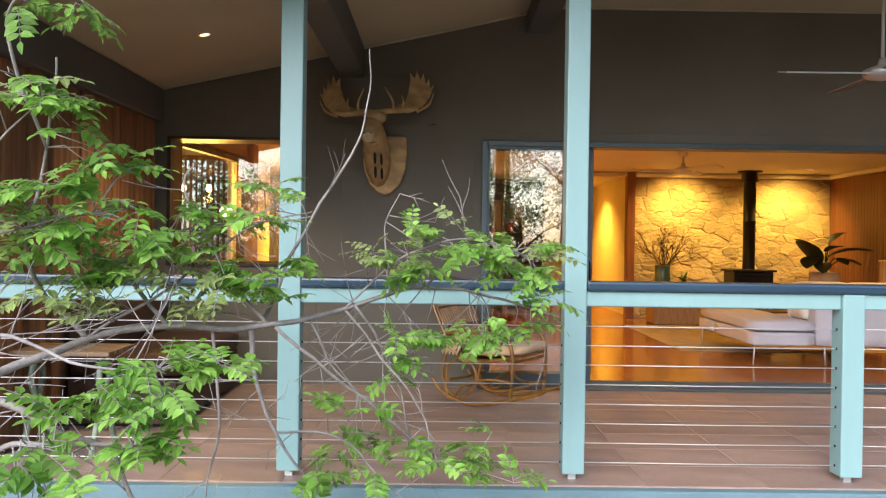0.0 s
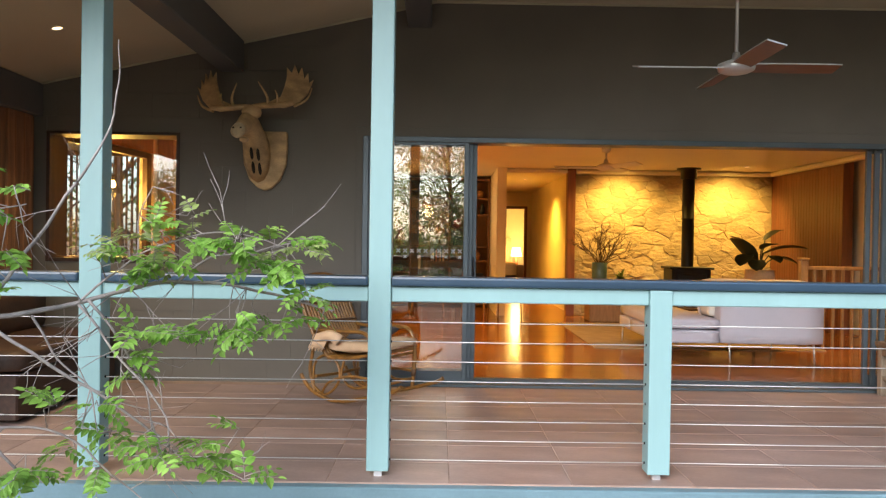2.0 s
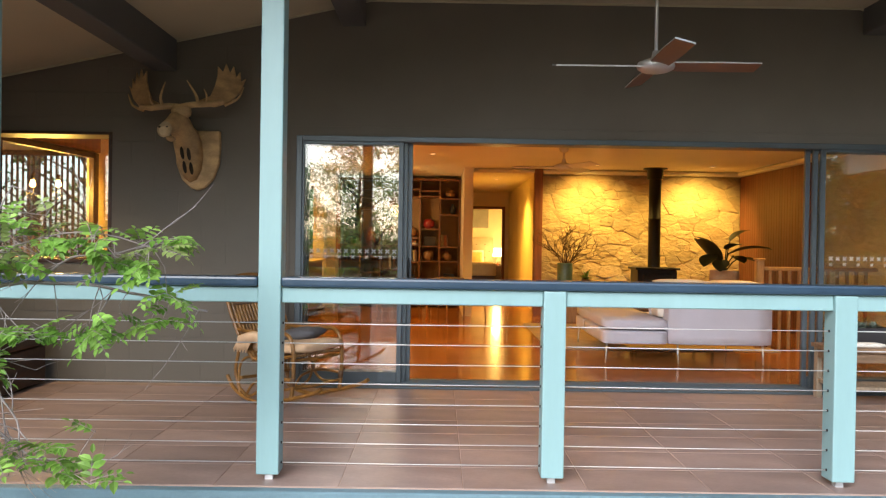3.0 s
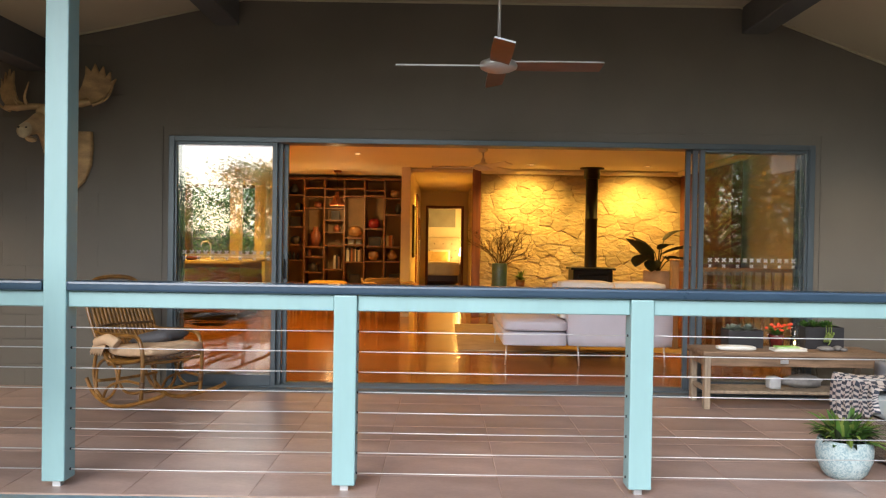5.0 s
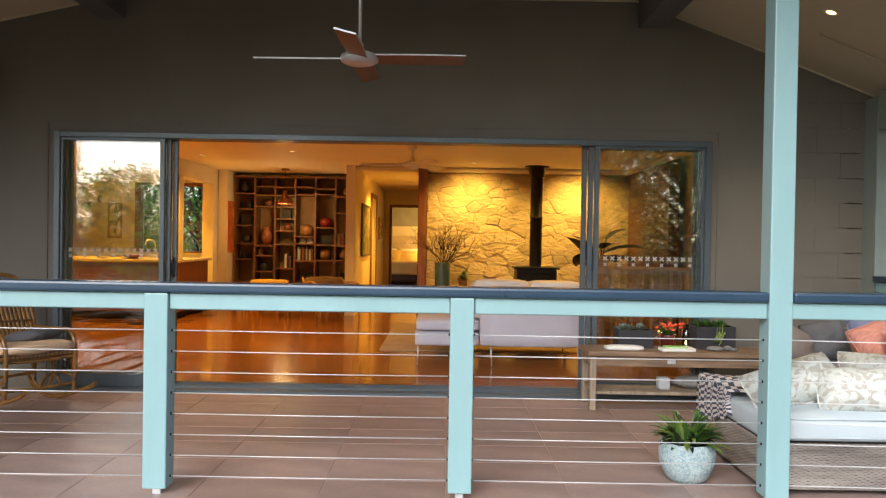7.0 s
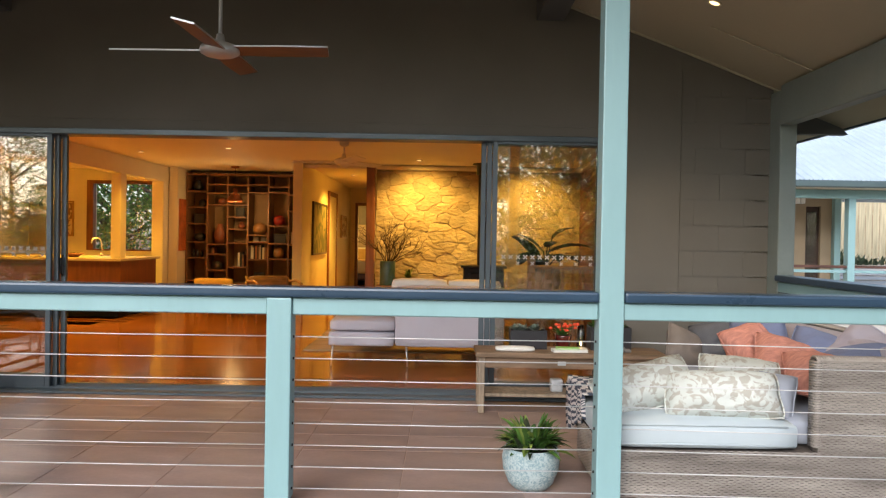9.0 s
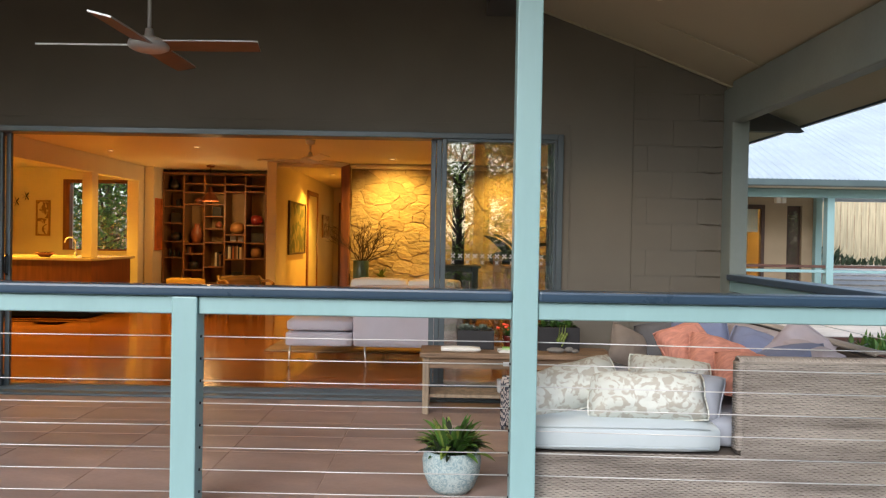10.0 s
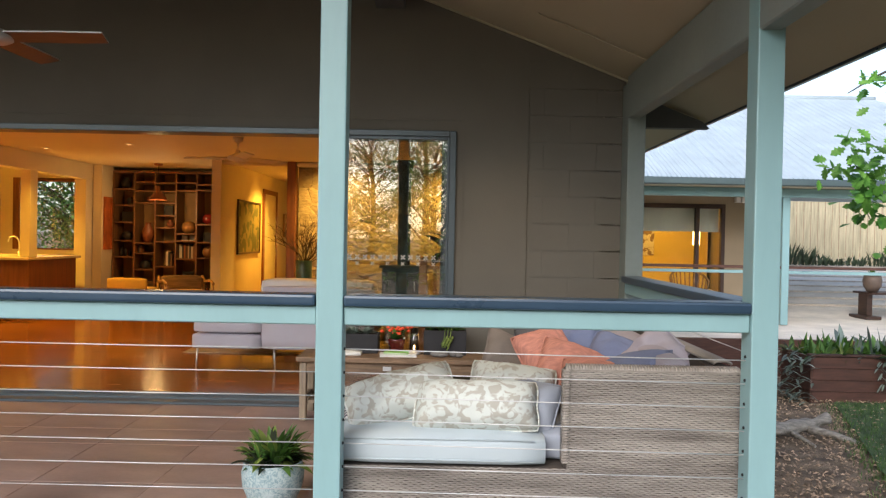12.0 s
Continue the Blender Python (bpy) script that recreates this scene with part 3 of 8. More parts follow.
def ceiling_fan(x, y, ztop, zhub, span, blades, turn, metal, wood, label):
    e = thing("ceiling_fan", x, y, zhub, label, "ceiling fan")
    part("canopy", lathe([(0.0, 0), (0.06, 0), (0.055, -0.05), (0.02, -0.07), (0, -0.07)], x, y, ztop), metal, e)
    part("rod", tube([(x, y, ztop - 0.05), (x, y, zhub + 0.05)], 0.012, 10), metal, e)
    part("motor", lathe([(0, 0.10), (0.022, 0.10), (0.03, 0.055), (0.06, 0.045), (0.118, 0.022), (0.125, 0.0), (0.118, -0.02), (0.09, -0.035), (0.05, -0.045), (0, -0.048)],
                        x, y, zhub), metal, e)
    for k in range(blades):
        bm = bmesh.new()
        n = 8
        top, bot = [], []
        for i in range(n + 1):
            u = i / n
            r = 0.1 + (span - 0.1) * u
            w = 0.062 + 0.006 * math.sin(u * 3)
            top.append([bm.verts.new((r - (0.012 if (i == n and s > 0) else 0), s * w, 0.005)) for s in (-1, 1)])
            bot.append([bm.verts.new((r - (0.012 if (i == n and s > 0) else 0), s * w, -0.005)) for s in (-1, 1)])
        for i in range(n):
            bm.faces.new((top[i][0], top[i + 1][0], top[i + 1][1], top[i][1]))
            bm.faces.new((bot[i][0], bot[i][1], bot[i + 1][1], bot[i + 1][0]))
            bm.faces.new((top[i][0], bot[i][0], bot[i + 1][0], top[i + 1][0]))
            bm.faces.new((top[i][1], top[i + 1][1], bot[i + 1][1], bot[i][1]))
        bm.faces.new((top[n][0], bot[n][0], bot[n][1], top[n][1]))
        bm.faces.new((top[0][0], top[0][1], bot[0][1], bot[0][0]))
        bmesh.ops.recalc_face_normals(bm, faces=bm.faces[:])
        bm.normal_update()
        # edge faces take the pale metal, standing in for a glint of sky
        for f in bm.faces:
            f.material_index = 1 if abs(f.normal.z) < 0.5 else 0
        bm.transform(pose(x, y, zhub, 0, 0, turn + k * 360 / blades) @ pose(0, 0, 0, -13, 0, 0))
        part("blade", bm, wood, e, "brown timber blade with its edge paled for a glint").data.materials.append(metal)
    return e


ceiling_fan(3.044, 4.24, 3.245, 2.415, 0.68, 4, -1, BRUSHED, FANW, "brushed nickel ceiling fan with four brown blades")

# ---- veranda downlights ----
def downlight(x, y, z, tilt=0.0, r=0.04, name="downlight"):
    e = thing(name, x, y, z, "lit round recessed ceiling downlight", "downlight", "recessed downlights")
    t = lathe([(r, -0.001), (r + 0.012, -0.001), (r + 0.013, -0.006), (r, -0.008), (r - 0.004, -0.002)], sides=20)
    t.transform(pose(x, y, z, 0, tilt, 0))
    part("trim_ring", t, WHITEC, e)
    t = lathe([(0, -0.004), (r - 0.002, -0.004)], sides=20)
    t.transform(pose(x, y, z, 0, tilt, 0))
    part("lens", t, SPOT, e, "glowing warm lens")
    return e


downlight(-1.6, 4.4, gable(-1.6) - 0.001, -12.8, 0.036)
lamp(-1.6, 4.4, gable(-1.6) - 0.06, 48, color=(1.0, 0.72, 0.38), angle=110)
downlight(6.2, 4.47, gable(6.2) - 0.001, 20, 0.036)
lamp(6.2, 4.47, gable(6.2) - 0.06, 36, color=(1.0, 0.72, 0.38), angle=110)

# ---- inside lights ----
for x, y in ((1.51, 8.89), (0.07, 9.42), (1.1, 6.75), (2.72, 12.34), (4.06, 9.85), (5.85, 9.85), (5.2, 7.4), (-1.6, 10.4)):
    downlight(x, y, CZ - 0.001)
    if y < 9.8 or y > 12:
        lamp(x, y, CZ - 0.03, 60 if y < 12 else 150)
    elif x > 3:
        lamp(x, y + 0.15, CZ - 0.03, 92, color=(1.0, 0.58, 0.11), angle=120, target=(x + 0.03, 10.6, 1.2))
    else:
        lamp(x, y, CZ - 0.03, 210)

# ---- fabrics and small materials ----
def print_mat(name, ground_c, motif, scale=9.0, lo=0.47, hi=0.53, distort=1.2):
    """A cloth with a printed leafy motif."""
    m = mat(name, ground_c, 0.9, var=0.06, scale=4, fine=300, bump=0.3)
    nt = m.node_tree
    p = nt.nodes["Principled BSDF"]
    src = p.inputs["Base Color"].links[0].from_socket
    tc = nt.nodes.new("ShaderNodeTexCoord")
    nz = nt.nodes.new("ShaderNodeTexNoise")
    nz.inputs["Scale"].default_value, nz.inputs["Detail"].default_value, nz.inputs["Distortion"].default_value = scale, 1.0, distort
    vo = nt.nodes.new("ShaderNodeTexVoronoi")
    vo.inputs["Scale"].default_value = scale * 1.3
    nt.links.new(tc.outputs["Object"], nz.inputs[0])
    nt.links.new(tc.outputs["Object"], vo.inputs[0])
    ad = nt.nodes.new("ShaderNodeMath")
    ad.operation = "MULTIPLY_ADD"
    nt.links.new(vo.outputs[0], ad.inputs[0])
    ad.inputs[1].default_value = -0.22
    nt.links.new(nz.outputs[0], ad.inputs[2])
    mr = nt.nodes.new("ShaderNodeMapRange")
    mr.inputs[1].default_value, mr.inputs[2].default_value = lo - 0.1, hi - 0.1
    nt.links.new(ad.outputs[0], mr.inputs[0])
    mx = nt.nodes.new("ShaderNodeMixRGB")
    nt.links.new(mr.outputs[0], mx.inputs[0])
    nt.links.new(src, mx.inputs[1])
    mx.inputs[2].default_value = (*motif, 1)
    nt.links.new(mx.outputs[0], p.inputs["Base Color"])
    return m


WICKER = mat("grey brown woven wicker", (0.2, 0.165, 0.14), 0.5, var=0.2, scale=14, fine=90, bump=0.2, stretch=(0.12, 0.12, 1), second=(0.4, 0.35, 0.3))
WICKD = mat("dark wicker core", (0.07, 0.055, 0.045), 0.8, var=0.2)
CUSHW = mat("pale grey seat fabric", (0.48, 0.535, 0.555), 0.9, var=0.05, scale=3, fine=250, bump=0.3)
CUSHB = mat("blue grey seat fabric", (0.3, 0.32, 0.37), 0.9, var=0.08, scale=3, fine=250, bump=0.3)
LEAFP = print_mat("taupe leaf printed cotton", (0.60, 0.615, 0.565), (0.43, 0.40, 0.34), 17.0, 0.48, 0.58, 1.6)
CORAL = mat("coral woven fabric", (0.58, 0.25, 0.185), 0.95, var=0.18, scale=20, fine=140, bump=0.7, stretch=(1, 4, 1))
BLUEF = mat("dusty blue fabric", (0.17, 0.2, 0.32), 0.95, var=0.12, scale=5, fine=200, bump=0.4)
LILAC = mat("grey lilac fabric", (0.36, 0.33, 0.38), 0.95, var=0.08, scale=5, fine=200, bump=0.4)
MOCHA = mat("taupe velvet", (0.2, 0.165, 0.14), 0.9, var=0.12, scale=6, fine=150, bump=0.3)
AGED = mat("weathered brown timber", (0.23, 0.145, 0.085), 0.6, var=0.35, scale=4, fine=50, bump=0.3, stretch=(1, 8, 8))
AGEDL = mat("weathered table leg timber", (0.3, 0.23, 0.16), 0.7, var=0.3, scale=4, fine=50, bump=0.3, stretch=(8, 8, 1))
CANE = mat("honey coloured cane", (0.25, 0.115, 0.022), 0.38, var=0.35, scale=12, fine=60, bump=0.15, coat=0.3)
CANED = mat("dark cane binding", (0.12, 0.06, 0.025), 0.5, var=0.3, scale=12)
CREAMF = mat("cream sheepskin fabric", (0.68, 0.47, 0.29), 0.95, var=0.12, scale=8, fine=120, bump=0.8, bump_dist=0.01)
GREYF = mat("charcoal knit fabric", (0.11, 0.11, 0.12), 0.95, var=0.2, scale=6, fine=120, bump=0.6)
LACE = mat("off white crocheted cotton", (0.34, 0.32, 0.28), 0.95, var=0.2, scale=30, fine=150, bump=0.9)
POTG = print_mat("crackled pale blue glaze", (0.42, 0.49, 0.485), (0.2, 0.29, 0.31), 40.0, 0.36, 0.66, 2.5)
SOIL = mat("dark potting soil", (0.03, 0.022, 0.016), 1.0, var=0.4, scale=20, bump=0.8)
DARKPOT = mat("charcoal fibre planter", (0.022, 0.021, 0.024), 0.7, var=0.2, scale=8, fine=60, bump=0.3)
REDPOT = mat("oxblood glazed pot", (0.13, 0.018, 0.014), 0.25, var=0.2, scale=6, coat=0.5, bump=0.05)
REDFL = mat("orange red petals", (0.85, 0.09, 0.03), 0.7, var=0.2, scale=30)
PLANTG = leaf_mat("mid green plant leaf", (0.05, 0.14, 0.03), (0.14, 0.27, 0.05))
PLANTY = leaf_mat("yellow green striped leaf", (0.16, 0.26, 0.04), (0.35, 0.42, 0.1))
PLANTD = leaf_mat("dark bronze green leaf", (0.02, 0.035, 0.015), (0.05, 0.06, 0.03), 0.1)
SUCC = leaf_mat("grey green succulent leaf", (0.16, 0.21, 0.17), (0.3, 0.36, 0.3), 0.1)
STONEG = mat("grey river stone", (0.2, 0.19, 0.18), 0.7, var=0.2, scale=15, bump=0.2)
PAPER = mat("white paper", (0.75, 0.73, 0.68), 0.8, var=0.05, scale=5, bump=0.05)
GREENC = mat("lime green book cover", (0.3, 0.6, 0.12), 0.5, var=0.1, scale=20, bump=0.05)
CLEAR = pane_glass("clear lamp glass", (0.95, 0.95, 0.92), 1.5)
FLAME = glow("candle flame", (1.0, 0.6, 0.2), 12)
CARVED = mat("carved pale brown wood", (0.5, 0.33, 0.155), 0.7, var=0.25, scale=8, fine=60, bump=0.4, stretch=(1, 1, 2))


def blob(rx, ry, rz, seed=0, rough=0.15, sub=2):
    bm = bmesh.new()
    bmesh.ops.create_icosphere(bm, subdivisions=sub, radius=1)
    for v in bm.verts:
        k = 1 + rough * noise.noise(v.co * 1.7 + Vector((seed * 3.1, seed, 0)))
        v.co = Vector((v.co.x * rx * k, v.co.y * ry * k, v.co.z * rz * k))
    for f in bm.faces:
        f.smooth = True
    return bm


def blade_leaf(bm, base, direction, length, width, droop=0.3, fold=0.2, n=5):
    """A long leaf that bows over."""
    d = Vector(direction).normalized()
    s = d.cross(Vector((0, 0, 1)))
    s = s.normalized() if s.length > 1e-3 else Vector((1, 0, 0))
    prev = None
    p = Vector(base)
    for i in range(n + 1):
        u = i / n
        w = width * (math.sin(math.pi * min(1, 0.12 + u * 0.88)) ** 0.8) * (1 if u < 1 else 0.05)
        up = s.cross(d).normalized()
        row = [bm.verts.new(p - s * w / 2), bm.verts.new(p - up * fold * w * 0.5), bm.verts.new(p + s * w / 2)]
        if prev:
            for k in (0, 1):
                f = bm.faces.new((prev[k], prev[k + 1], row[k + 1], row[k]))
                f.smooth = True
        prev = row
        p = p + d * length / n
        d = (d + Vector((0, 0, -droop / n * 2))).normalized()
    return bm


# ---- wicker daybed ----
def weave(x0, x1, z0, z1, y, pitch=0.0082, cell=0.02):
    """Strands that pass in front of and behind the stakes, one row after the other."""
    verts, faces = [], []
    rows = int((z1 - z0) / pitch)
    n = int((x1 - x0) / cell) * 2
    rr = random.Random(int(x0 * 100))
    for r in range(rows):
        zc = z0 + (r + 0.5) * (z1 - z0) / rows
        b0 = len(verts)
        for i in range(n + 1):
            x = x0 + (x1 - x0) * i / n
            wv = math.sin(math.pi * (i / 2 + r))
            yy = y - 0.003 - 0.0026 * wv
            j = 0.0012 * rr.uniform(-1, 1)
            h = pitch * 0.47
            verts += [(x, yy + 0.004, zc - h + j), (x, yy - 0.0022, zc + j), (x, yy + 0.004, zc + h + j)]
        for i in range(n):
            a = b0 + 3 * i
            faces += [(a, a + 3, a + 4, a + 1), (a + 1, a + 4, a + 5, a + 2)]
    me = bpy.data.meshes.new("weave")
    me.from_pydata(verts, [], faces)
    me.shade_smooth()
    bm = bmesh.new()
    bm.from_mesh(me)
    bpy.data.meshes.remove(me)
    return bm


bed = thing("daybed", 6.1, 4.1, 0, "grey brown wicker daybed with pale cushions beside the rail", "daybed", deep=True)
SX0, SX1, SX2, SY0, SY1 = 5.25, 6.27, 7.05, 3.365, 4.85
SYM = 3.97          # back of the open end
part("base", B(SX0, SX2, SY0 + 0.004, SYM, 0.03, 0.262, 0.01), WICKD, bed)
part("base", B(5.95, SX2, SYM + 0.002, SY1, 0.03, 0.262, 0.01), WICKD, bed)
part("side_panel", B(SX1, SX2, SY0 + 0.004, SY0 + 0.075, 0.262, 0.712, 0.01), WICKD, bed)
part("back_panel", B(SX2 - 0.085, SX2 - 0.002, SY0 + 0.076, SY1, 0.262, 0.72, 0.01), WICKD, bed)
part("base_weave", weave(SX0, SX2, 0.03, 0.264, SY0), WICKER, bed, "woven wicker face")
part("panel_weave", weave(SX1 + 0.012, SX2, 0.264, 0.715, SY0), WICKER, bed, "woven wicker face")
w = weave(SY0, SYM, 0.03, 0.264, 0)
w.transform(Matrix.Translation((SX0, 0, 0)) @ Matrix.Rotation(radians(-90), 4, "Z") @ Matrix.Scale(-1, 4, (1, 0, 0)))
bmesh.ops.reverse_faces(w, faces=w.faces[:])
part("end_weave", w, WICKER, bed, "woven wicker face")
rim = bmesh.new()
for k in range(62):
    x = SX1 + 0.005 + k * 0.0126
    tube([(x, SY0 - 0.006, 0.708), (x + 0.006, SY0 + 0.02, 0.722), (x + 0.012, SY0 + 0.06, 0.722), (x + 0.014, SY0 + 0.08, 0.71)], 0.0066, 6, None, rim)
part("top_binding", rim, WICKER, bed, "bound wicker edge")["kind"] = "stuff"
rim2 = bmesh.new()
for k in range(80):
    y = SY0 + 0.08 + k * 0.0172
    tube([(SX2 - 0.09, y, 0.735), (SX2 - 0.07, y + 0.006, 0.745), (SX2 - 0.02, y + 0.01, 0.745), (SX2, y + 0.012, 0.73)], 0.0066, 6, None, rim2)
part("back_binding", rim2, WICKER, bed, "bound wicker edge")["kind"] = "stuff"
edge = bmesh.new()
for k in range(34):
    z = 0.29 + k * 0.0124
    tube([(SX1 - 0.004, SY0 + 0.05, z), (SX1 - 0.004, SY0 - 0.008, z + 0.005), (SX1 + 0.018, SY0 - 0.01, z + 0.009)], 0.0066, 6, None, edge)
part("edge_binding", edge, WICKER, bed)["kind"] = "stuff"
for x, y in ((SX0 + 0.05, SY0 + 0.05), (SX0 + 0.05, SYM - 0.05), (6.0, SY1 - 0.05), (SX2 - 0.05, SY0 + 0.05), (SX2 - 0.05, SY1 - 0.05)):
    part("foot", lathe([(0.0, 0), (0.02, 0), (0.025, 0.03), (0, 0.03)], x, y, 0, 12), BLACKM, bed)
seat = part("seat_cushion", soft_box(SX0 - 0.01, 6.2, SY0 + 0.0, SYM - 0.01, 0.265, 0.4, 0.035, 0.018), CUSHW, bed, "pale grey box seat cushion")
pip = bmesh.new()
for z in (0.384, 0.29):
    tube([(SX0 + 0.02, SY0 + 0.004, z), (5.6, SY0 - 0.001, z + 0.004), (6.14, SY0 + 0.004, z)], 0.0045, 6, None, pip)
part("piping", pip, CUSHW, seat)
part("seat_cushion", soft_box(5.95, 6.87, 4.13, 4.84, 0.265, 0.42, 0.03, 0.015), CUSHB, bed, "blue grey seat cushion")
part("seat_cushion", soft_box(6.175, 6.88, SY0 + 0.09, 4.125, 0.265, 0.40, 0.03, 0.015), CUSHB, bed, "blue grey seat cushion")
part("back_cushion", soft_box(6.74, 6.9, 3.52, 4.82, 0.425, 0.735, 0.045, 0.02), LILAC, bed, "grey lilac back cushion")


def throw_pillow(x, y, z, w, h, d, rx, ry, rz, m, label, seed):
    """A scatter pillow; its broad side faces -y before it is turned."""
    e = thing("scatter_pillow", x, y, z, label, "pillow", "scatter pillows on the daybed")
    bm = pillow(w, h, d, seed=seed)
    M = pose(x, y, z, 0, 0, rz) @ pose(0, 0, 0, rx, ry, 0) @ pose(0, 0, 0, 90, 0, 0)
    bm.transform(M)
    part("cover", bm, m, e)
    n = 10
    rim = []
    for k in range(4 * n):
        s, u = divmod(k, n)
        u = 2 * u / n - 1
        a, b = ((u, -1), (1, u), (-u, 1), (-1, -u))[s]
        pinch = 1 - 0.05 * (a * a * (1 - abs(b)) + b * b * (1 - abs(a))) - 0.05 * (a * b) ** 4
        rim.append(M @ Vector((a * w / 2 * pinch, b * h / 2 * pinch, 0)))
    part("piping", tube(rim, 0.005, 6, closed=True), m, e)
    return e


throw_pillow(5.52, 3.62, 0.51, 0.56, 0.26, 0.25, -40, -14, 12, LEAFP, "cream pillow printed with taupe leaves lying on the seat", 1)
throw_pillow(5.88, 3.515, 0.50, 0.60, 0.25, 0.25, -34, -1, -3, LEAFP, "cream pillow printed with taupe leaves lying in front", 2)
throw_pillow(6.07, 3.73, 0.53, 0.44, 0.28, 0.2, -36, 5, -8, LEAFP, "cream leaf printed pillow tucked behind", 3)
throw_pillow(6.16, 3.6, 0.48, 0.26, 0.26, 0.17, -30, 4, -30, CUSHB, "grey blue pillow against the side panel", 4)
throw_pillow(6.30, 4.06, 0.63, 0.32, 0.36, 0.2, -34, -14, 20, CORAL, "coral textured pillow leaning on the pile", 5)
throw_pillow(6.43, 3.88, 0.60, 0.44, 0.30, 0.2, -46, 20, -4, CORAL, "coral textured pillow leaning on the pile", 6)
throw_pillow(6.50, 4.36, 0.65, 0.34, 0.34, 0.2, -30, -10, -10, BLUEF, "dusty blue pillow in the pile", 7)
throw_pillow(6.68, 4.02, 0.63, 0.36, 0.30, 0.2, -44, 18, -24, BLUEF, "dusty blue pillow in the pile", 8)
throw_pillow(6.66, 3.70, 0.60, 0.40, 0.34, 0.19, -52, -16, -40, BLUEF, "dusty blue pillow slumped on the side panel", 9)
throw_pillow(6.84, 3.86, 0.64, 0.42, 0.36, 0.18, -38, 26, -62, LILAC, "grey lilac pillow at the corner of the pile", 13)
throw_pillow(6.5, 3.70, 0.57, 0.4, 0.3, 0.17, -50, 5, -10, CORAL, "pink pillow low in the pile", 12)
throw_pillow(6.12, 4.66, 0.55, 0.3, 0.28, 0.15, -24, 24, 20, MOCHA, "taupe velvet pillow at the far end", 10)
throw_pillow(6.36, 4.72, 0.58, 0.32, 0.3, 0.15, -22, -10, 0, GREYF, "dark grey pillow at the far end", 11)

# checked throw over the far end
CHECK = mat("checked cotton throw", (0.6, 0.56, 0.53), 0.95, var=0.05, scale=10, fine=200, bump=0.5)
nt = CHECK.node_tree
ck = nt.nodes.new("ShaderNodeTexChecker")
ck.inputs["Scale"].default_value = 25
ck.inputs["Color1"].default_value, ck.inputs["Color2"].default_value = (0.62, 0.57, 0.55, 1), (0.06, 0.07, 0.10, 1)
tcu = nt.nodes.new("ShaderNodeTexCoord")
nt.links.new(tcu.outputs["UV"], ck.inputs[0])
nt.links.new(ck.outputs[0], nt.nodes["Principled BSDF"].inputs["Base Color"])
th = bmesh.new()
uvl = th.loops.layers.uv.new("uv")
n1, n2 = 26, 18
gv = []
for i in range(n1 + 1):
    row = []
    for j in range(n2 + 1):
        u, v = i / n1, j / n2
        s = u * 0.92
        y = 3.72 + v * 0.42 + 0.03 * math.sin(u * 6)
        if s < 0.42:
            x, z = SX0 - 0.016 - 0.02 * math.sin(v * 17) ** 2, 0.43 - (0.42 - s) * (0.3 + 0.4 * v)
        else:
            x, z = SX0 - 0.03 + (s - 0.42), 0.45 + 0.025 * math.sin(v * 9 + u * 5) * min(1, (s - 0.42) * 6)
        z += 0.012 * math.sin(v * 22 + u * 9)
        row.append((th.verts.new((x, y, max(z, 0.03))), u, v))
    gv.append(row)
for i in range(n1):
    for j in range(n2):
        q = [gv[i][j], gv[i + 1][j], gv[i + 1][j + 1], gv[i][j + 1]]
        f = th.faces.new([a[0] for a in q])
        f.smooth = True
        for lp, a in zip(f.loops, q):
            lp[uvl].uv = (a[1] * 1.15, a[2] * 0.62)
ob = single("throw_blanket", th, CHECK, "black and white checked throw draped over the daybed end", "blanket", deep=True)
so = ob.modifiers.new("thickness", "SOLIDIFY")
so.thickness = 0.008

# ---- low bench table and what stands on it ----
TX0, TX1, TY0, TY1, TZ = 4.72, 6.1, 4.92, 5.23, 0.448
tbl = thing("bench_table", 5.36, 5.12, 0, "weathered brown timber bench table with a low shelf", "bench", deep=True)
part("tabletop", B(TX0 - 0.02, TX1, TY0 - 0.02, TY1, TZ - 0.035, TZ, 0.005, seg=2), AGED, tbl)
for x in (TX0 + 0.025, TX1 - 0.03):
    for y in (TY0 + 0.025, TY1 - 0.03):
        part("leg", B(x - 0.024, x + 0.024, y - 0.024, y + 0.024, 0, TZ - 0.036, 0.004), AGEDL, tbl)
part("apron", B(TX0 + 0.05, TX1 - 0.055, TY0 + 0.005, TY0 + 0.028, TZ - 0.115, TZ - 0.036, 0.002), AGED, tbl)
part("apron", B(TX0 + 0.005, TX0 + 0.028, TY0 + 0.05, TY1 - 0.055, TZ - 0.115, TZ - 0.036, 0.002), AGED, tbl)
part("low_shelf", B(TX0 + 0.05, TX1 - 0.06, TY0 + 0.03, TY1 - 0.05, 0.115, 0.14, 0.003), AGEDL, tbl)
part("rail", B(TX0 + 0.01, TX0 + 0.04, TY0 + 0.05, TY1 - 0.05, 0.13, 0.165, 0.003), AGEDL, tbl)
part("drawer_pull", B(5.3, 5.36, TY0 - 0.004, TY0 + 0.005, TZ - 0.09, TZ - 0.06, 0.002), BRUSHED, tbl, "small metal label holder")


def rosettes(name, parent, x0, x1, y0, y1, z, count, size, m, seed):
    r = random.Random(seed)
    for _ in range(count):
        bm = bmesh.new()
        cx, cy = r.uniform(x0, x1), r.uniform(y0, y1)
        for k in range(14):
            a = k * 2.4
            el = 0.25 + 0.09 * k
            blade_leaf(bm, (cx, cy, z + r.uniform(0, 0.02)), (math.cos(a) * math.cos(el), math.sin(a) * math.cos(el), math.sin(el)), size * (1.1 - 0.04 * k), size * 0.36, 0.1, 0.3, 3)
        part(name, bm, m, parent)


